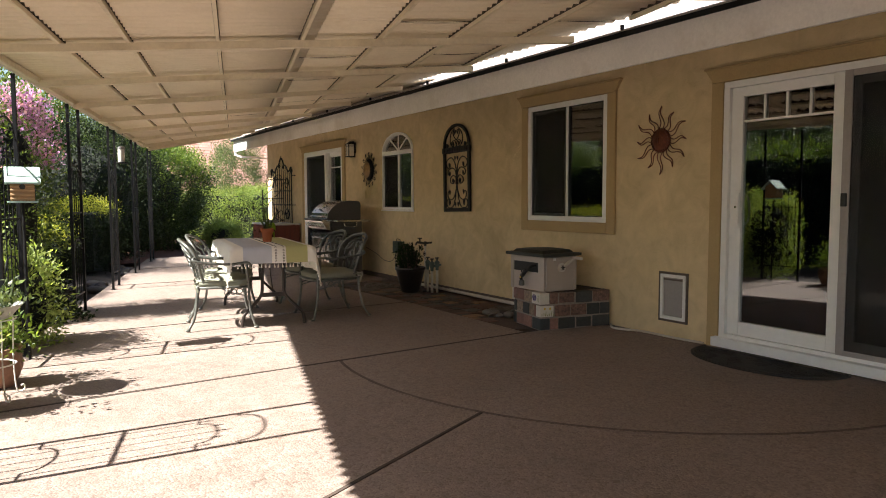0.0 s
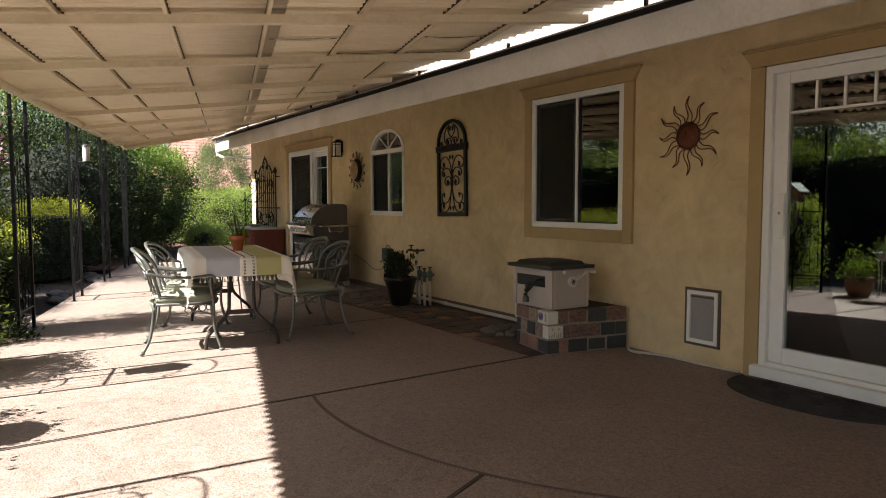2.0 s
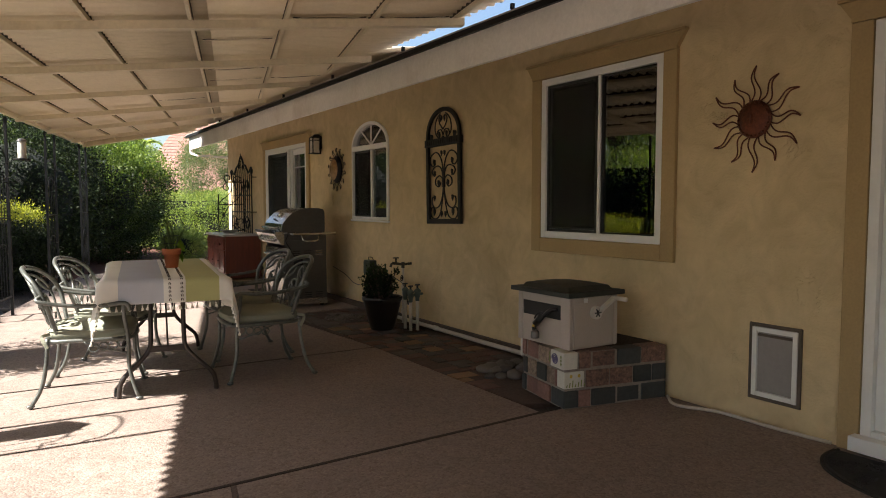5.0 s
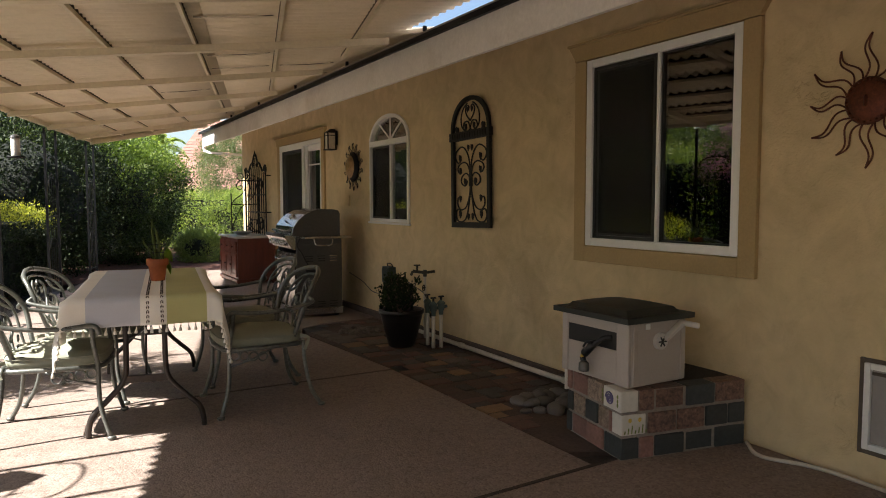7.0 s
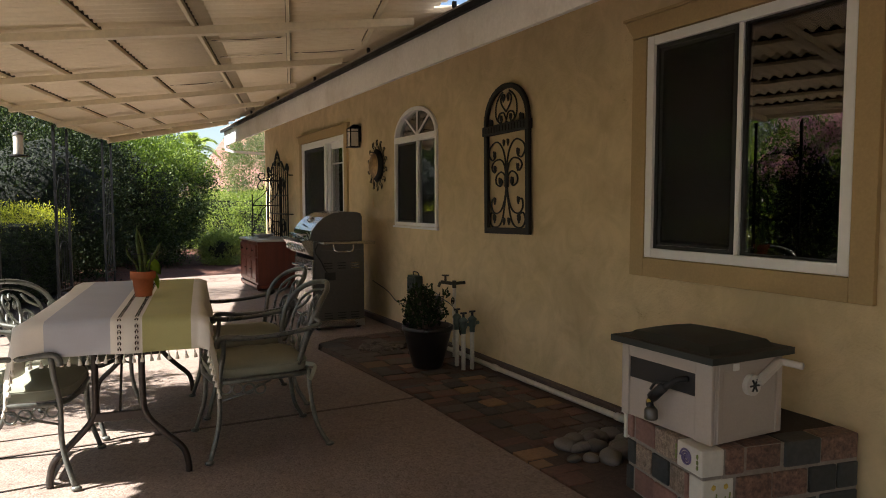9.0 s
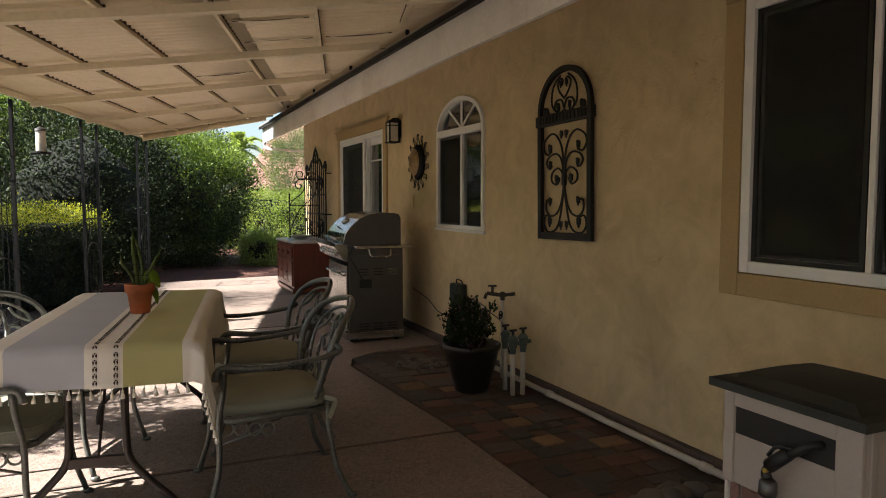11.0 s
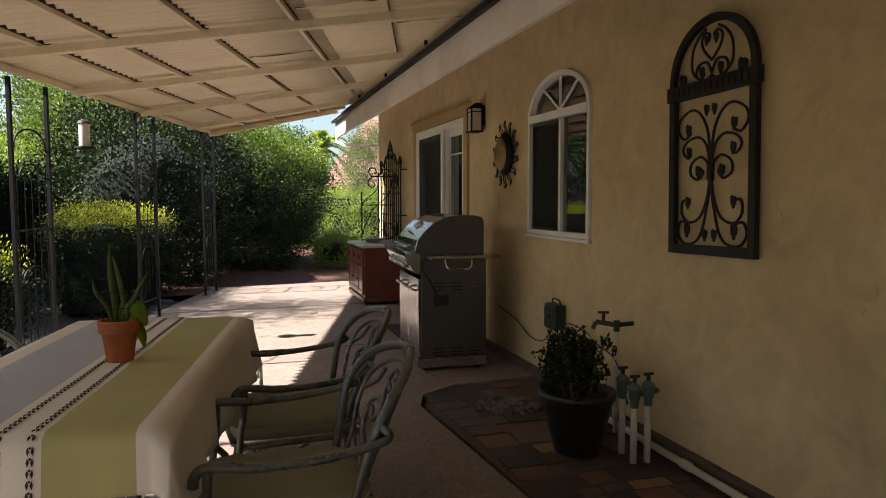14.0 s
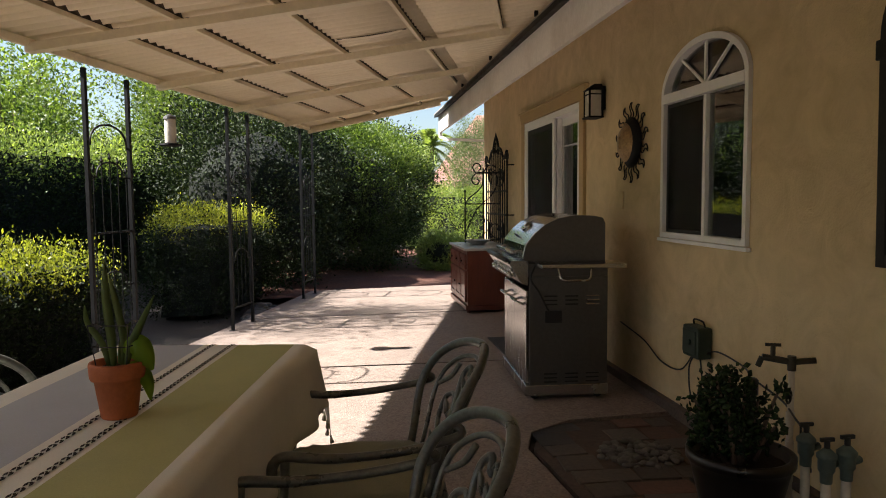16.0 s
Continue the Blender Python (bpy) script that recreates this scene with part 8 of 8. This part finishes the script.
    lathe(bm, [(0.022, 0.27), (0.030, 0.28), (0.030, 0.36), (0.02, 0.365), (0.02, 0.40), (0.028, 0.405), (0.028, 0.47), (0.015, 0.48)], 14, (0.17, 0.56, 0))
    part("filter", bm, BLACK_PLASTIC, v, "black filter cap", True)

    c = thing("sprinkler_timer", pose(WALL_X - 0.002, 11.965, 0.39), "small dark green control box on the wall", "control box")
    bm = bmesh.new()
    box(bm, -0.085, -0.001, -0.085, 0.085, 0.0, 0.17, 0.012)
    part("case", bm, CASE_GREEN, c)
    bm = bmesh.new()
    box(bm, -0.094, -0.086, -0.07, 0.07, 0.02, 0.15, 0.006)
    rod(bm, (-0.094, -0.02, 0.09), (-0.104, -0.02, 0.09), 0.012)
    part("cover", bm, CASE_GREEN, c)
    bm = bmesh.new()
    tube(bm, spline([(-0.03, -0.06, 0.17), (-0.04, -0.05, 0.20), (-0.04, 0.04, 0.20), (-0.03, 0.06, 0.17)], 5), 0.005, 6)
    part("bail", bm, IRON, c)
    cables = [
        [(WALL_X - 0.03, 12.02, 0.40), (WALL_X - 0.02, 12.2, 0.26), (WALL_X - 0.02, 12.45, 0.25), (WALL_X - 0.02, 12.7, 0.33), (WALL_X - 0.1, 12.9, 0.42)],
        [(WALL_X - 0.03, 11.93, 0.40), (WALL_X - 0.03, 11.78, 0.455), (WALL_X - 0.02, 11.55, 0.43), (3.66, 11.38, 0.42), (3.60, 11.27, 0.44)],
        [(WALL_X - 0.04, 11.94, 0.40), (WALL_X - 0.05, 11.90, 0.24), (WALL_X - 0.06, 11.99, 0.16), (WALL_X - 0.05, 12.04, 0.31), (WALL_X - 0.03, 12.0, 0.41)],
        [(3.60, 11.26, 0.45), (3.63, 11.10, 0.40), (3.56, 10.9, 0.38), (3.50, 10.77, 0.40)],
        [(3.66, 11.02, 0.33), (3.62, 10.95, 0.22), (3.58, 10.84, 0.20), (3.50, 10.77, 0.34)],
    ]
    for k in cables:
        bm = bmesh.new()
        tube(bm, spline(k, 6), 0.0045, 6)
        ob = part("cable", bm, BLACK_PLASTIC, None, smoothed=True)
        tagged(ob, "thin black cable hanging along the stucco wall", "cable")
    # white pipe along the foot of the wall
    bm = bmesh.new()
    tube(bm, [(WALL_X - 0.105, 8.44, 0.020), (WALL_X - 0.11, 9.8, 0.018), (WALL_X - 0.10, 11.2, 0.018)], 0.018, 10)
    for yy in (9.05, 10.4):
        tube(bm, [(WALL_X - 0.108, yy, 0.020), (WALL_X - 0.108, yy + 0.06, 0.020)], 0.023, 10)
    ob = part("wall_pipe", bm, PVC, None, smoothed=True)
    tagged(ob, "long white plastic pipe along the foot of the wall", "pipe")
    bm = bmesh.new()
    tube(bm, spline([(WALL_X - 0.03, 6.72, -0.006), (WALL_X - 0.05, 7.0, -0.008), (WALL_X - 0.06, 7.35, -0.006), (WALL_X - 0.15, 7.58, -0.007), (WALL_X - 0.04, 7.74, -0.006)], 6), 0.010, 8)
    ob = part("drip_tube", bm, PVC, None, smoothed=True)
    tagged(ob, "thin pale tube lying along the wall", "tube")
    # weathered plinth strip at the foot of the stucco
    bm = bmesh.new()
    box(bm, WALL_X - 0.05, WALL_X - 0.001, 7.9, 13.9, -0.03, 0.040, 0.006)
    tagged(part("wall_base", bm, JOINT_GREY), "bare dark foot of the stucco wall", "trim", kind="structure")


BRASS = surface("tarnished_brass", (0.06, 0.05, 0.035), 0.5, metal=0.6, grain=50, blotch=9, vary=0.3, bump=0.2)
pipework()


# ---- doormat ----
def doormat():
    d = thing("doormat", pose(3.655, 6.09, g(3.45) + 0.001, 0, -0.4, 0), "black half-round rubber doormat with raised scroll pattern", "doormat")
    R, ry = 0.43, 0.58
    n = 40
    out = [(-0.43 * math.sin(math.pi * i / n) ** 0.8, ry * math.cos(math.pi * i / n)) for i in range(n + 1)]
    bm = bmesh.new()
    prism(bm, [(x, y, 0) for x, y in out], (0, 0, 0.010))
    part("mat", bm, RUBBER, d)
    bm = bmesh.new()
    tube(bm, [(x * 0.95, y * 0.96, 0.011) for x, y in out], 0.008, 6)
    part("border", bm, RUBBER, d)
    bm = bmesh.new()
    rng = random.Random(4)
    for i in range(46):
        for _ in range(20):
            x, y = rng.uniform(-0.38, -0.03), rng.uniform(-0.5, 0.5)
            if (x / 0.40) ** 2 + (y / 0.57) ** 2 < 0.9:
                break
        tube(bm, scroll((x, y, 0.011), rng.uniform(0.03, 0.05), rng.uniform(0, 6), 1.1, rng.choice((-1, 1)), n=9, shrink=0.6, v=(0, 1, 0)), 0.005, 4)
    ob = part("raised_pattern", bm, RUBBER, d)
    ob["kind"] = "stuff"


doormat()


# ---- garden odds and ends ----
def feeder():
    p = plan(-1.09, 0.0)
    f = thing("bird_feeder", pose(p.x, p.y, 1.712), "clear tube bird feeder hanging from the cover's edge", "bird feeder")
    bm = bmesh.new()
    lathe(bm, [(0.045, 0.02), (0.046, 0.03), (0.046, 0.21), (0.044, 0.22)], 18)
    part("tube", bm, FROST, f, smoothed=True)
    bm = bmesh.new()
    lathe(bm, [(0.085, 0.0), (0.09, 0.006), (0.088, 0.018), (0.04, 0.022)], 20)
    part("tray", bm, IRON, f)
    bm = bmesh.new()
    lathe(bm, [(0.055, 0.22), (0.05, 0.24), (0.015, 0.26)], 18)
    part("cap", bm, STEEL_DARK, f)
    bm = bmesh.new()
    tube(bm, spline([(0, 0, 0.26), (0.0, 0, 0.31), (0.02, 0.01, 0.34), (0, 0, 0.38), (0.03, 0.0, 0.43), (0.02, 0.03, 0.455)], 4), 0.003, 5)
    part("hook", bm, IRON, f)


feeder()


def birdhouse():
    b = thing("birdhouse", pose(-0.945, 9.25, g(-0.95)), "small wooden birdhouse with a green roof on a pole", "birdhouse")
    bm = bmesh.new()
    rod(bm, (0, 0, -0.02), (0, 0, 1.22), 0.011)
    part("pole", bm, IRON, b)
    bm = bmesh.new()
    prism(bm, [(-0.078, -0.08, 1.22), (-0.078, 0.08, 1.22), (-0.078, 0.085, 1.375), (-0.078, 0, 1.455), (-0.078, -0.085, 1.375)], (0.156, 0, 0))
    body = part("body", bm, WOOD_TAN, b)
    for k in range(5):
        bm = bmesh.new()
        z = 1.235 + k * 0.032
        tube(bm, [(-0.079, -0.085, z), (0.079, -0.085, z)], 0.012, 6)
        part("log", bm, WOOD_TAN, body)
    for s in (-1, 1):
        bm = bmesh.new()
        prism(bm, [(-0.12, 0, 1.462), (-0.12, s * 0.125, 1.345), (-0.12, s * 0.125, 1.358), (-0.12, 0, 1.477)], (0.24, 0, 0))
        part("roof_board", bm, ROOF_GREEN, b, "pale green painted roof board")
    bm = bmesh.new()
    box(bm, -0.10, 0.10, -0.10, 0.10, 1.205, 1.219, 0.002)
    part("floor_board", bm, ROOF_GREEN, b)
    # no hole is cut: a black disc stands for its dark inside
    bm = bmesh.new()
    rod(bm, (0, -0.0965, 1.325), (0, -0.099, 1.325), 0.02, seg=16)
    part("entrance", bm, BLACK_PLASTIC, b)


WOOD_TAN = surface("raw_wood", (0.42, 0.27, 0.14), 0.75, grain=25, blotch=5, vary=0.2, bump=0.2, stretch=(1, 1, 8))
ROOF_GREEN = surface("green_roof_paint", (0.40, 0.56, 0.50), 0.7, grain=40, blotch=5, vary=0.15, bump=0.15)
birdhouse()


def round_pot(x, y, r, h, mat, label, leaf, seed, n=60, spread=0.06, lh=0.18, size=0.05):
    p = thing("potted_plant", at(x, y), label, "potted plant", "pots at the patio's edge")
    bm = bmesh.new()
    lathe(bm, [(r * 0.66, 0), (r * 0.72, 0.012), (r * 0.98, h * 0.45), (r * 1.0, h * 0.62), (r * 0.90, h * 0.86), (r * 0.95, h * 0.93), (r * 1.0, h * 0.97), (r * 0.96, h), (r * 0.82, h), (r * 0.80, h * 0.92)], 32)
    part("pot", bm, mat, p, smoothed=True)
    bm = bmesh.new()
    lathe(bm, [(r * 0.81, h * 0.93), (0.01, h * 0.95)], 20)
    part("potting_soil", bm, SOIL, p)
    rng = np.random.RandomState(seed)
    C = np.stack([rng.normal(0, r * 0.5, n), rng.normal(0, r * 0.5, n), h + np.abs(rng.normal(0, lh, n))], 1)
    N = C - np.array([0, 0, h])
    N /= np.linalg.norm(N, axis=1, keepdims=True) + 1e-6
    Vv, F = leaf_cloud(rng, C, N, 10, spread, size)
    bake("foliage", Vv, F, leaf, p)
    bm = bmesh.new()
    for k in range(6):
        a = 2 * math.pi * k / 6
        tube(bm, [(0.3 * r * math.cos(a), 0.3 * r * math.sin(a), h * 0.9), (0.55 * r * math.cos(a), 0.55 * r * math.sin(a), h + lh)], 0.004, 5)
    part("stems", bm, TRUNK, p)


POT_TAN = surface("tan_glaze", (0.36, 0.30, 0.20), 0.45, grain=40, blotch=5, vary=0.15, bump=0.1)
POT_BROWN = surface("brown_clay", (0.26, 0.14, 0.09), 0.7, grain=40, blotch=5, vary=0.2, bump=0.2)
round_pot(-1.33, 7.85, 0.21, 0.36, POT_TAN, "tan glazed round pot with a small plant", LEAF_LIGHT, 3, 40, 0.05, 0.10)
round_pot(-1.16, 8.48, 0.17, 0.26, POT_BROWN, "brown clay pot with bright green leaves", LEAF_BRIGHT, 4, 70, 0.06, 0.12)


def plant_stand():
    s = thing("plant_stand", at(-1.17, 8.12), "white wire plant stand holding a shallow grey bowl", "plant stand")
    for k in range(4):
        a = 2 * math.pi * k / 4 + 0.5
        c, q = math.cos(a), math.sin(a)
        bm = bmesh.new()
        tube(bm, spline([(0.15 * c, 0.15 * q, 0.50), (0.14 * c, 0.14 * q, 0.25), (0.15 * c, 0.15 * q, 0.05), (0.17 * c, 0.17 * q, 0.012), (0.20 * c, 0.20 * q, 0.02), (0.20 * c, 0.20 * q, 0.05), (0.18 * c, 0.18 * q, 0.05)], 4), 0.005, 6)
        part("leg", bm, WHITE, s, smoothed=True)
    for z, r in ((0.50, 0.15), (0.22, 0.14)):
        bm = bmesh.new()
        tube(bm, [(x, y, z) for x, y in arc(0, 0, r, 0, 345, 23)], 0.005, 6, closed=True)
        part("ring", bm, WHITE, s)
    b = thing("planter_bowl", at(-1.17, 8.12, 0, 0.50), "shallow grey bowl with a trailing succulent", "bowl")
    bm = bmesh.new()
    lathe(bm, [(0.10, 0.0), (0.12, 0.005), (0.19, 0.085), (0.20, 0.09), (0.185, 0.085), (0.12, 0.03)], 28)
    part("bowl", bm, SLATE_TOP, b, smoothed=True)
    rng = np.random.RandomState(6)
    C = np.stack([rng.normal(0, 0.08, 50), rng.normal(0, 0.08, 50), 0.07 + np.abs(rng.normal(0, 0.06, 50))], 1)
    Vv, F = leaf_cloud(rng, C, C * 0 + np.array([0, 0, 1.0]), 12, 0.035, 0.04)
    bake("foliage", Vv, F, LEAF_GREY, b)


plant_stand()


def hanging_hook():
    p = plan(-6.1, -0.06)
    bm = bmesh.new()
    tube(bm, spline([(0, 0, 0.15), (0.03, 0.0, 0.10), (0.0, 0, 0.05), (-0.03, 0, 0.01), (0.0, 0, -0.03), (0.03, 0, -0.01)], 5), 0.004, 6)
    ob = part("hanging_hook", bm, WHITE, None, smoothed=True)
    ob.location = (p.x, p.y, cover_z(-6.1, 0) - 0.14)
    tagged(ob, "white wire hook hanging from the cover's edge", "hook")


hanging_hook()


def downspout():
    bm = bmesh.new()
    tube(bm, [(EAVE_FACE + 0.02, 18.60, 2.22), (EAVE_FACE + 0.02, 18.58, 2.15), (EAVE_FACE + 0.10, 18.50, 2.11), (WALL_X + 0.05, 18.13, 2.06), (WALL_X + 0.06, 18.12, 2.02)], 1.0, flat=(0.05, 0.035), ends=(0, 0, 1))
    tube(bm, [(WALL_X + 0.06, 18.12, 2.06), (WALL_X + 0.06, 18.12, -0.05)], 1.0, flat=(0.05, 0.035), ends=(0, 1, 0))
    tagged(part("downspout", bm, FASCIA), "off-white downspout at the end of the eave", "downspout", kind="structure")


downspout()


def switch_plate():
    bm = bmesh.new()
    box(bm, WALL_X - 0.012, WALL_X - 0.001, 13.10, 13.17, 1.18, 1.30, 0.003)
    tagged(part("outlet_cover", bm, STUCCO), "painted-over switch cover on the wall", "switch plate")


switch_plate()


def loose_mat():
    """Dark mat before the far door."""
    bm = bmesh.new()
    box(bm, 0.0, 0.52, 0.0, 0.68, 0.001, 0.009, 0.002)
    ob = part("door_mat", bm, RUBBER, None)
    ob.matrix_basis = pose(3.08, 13.94, g(3.3), 0, -0.4, 0)
    tagged(ob, "dark rubber mat lying before the far sliding door", "doormat")

loose_mat()
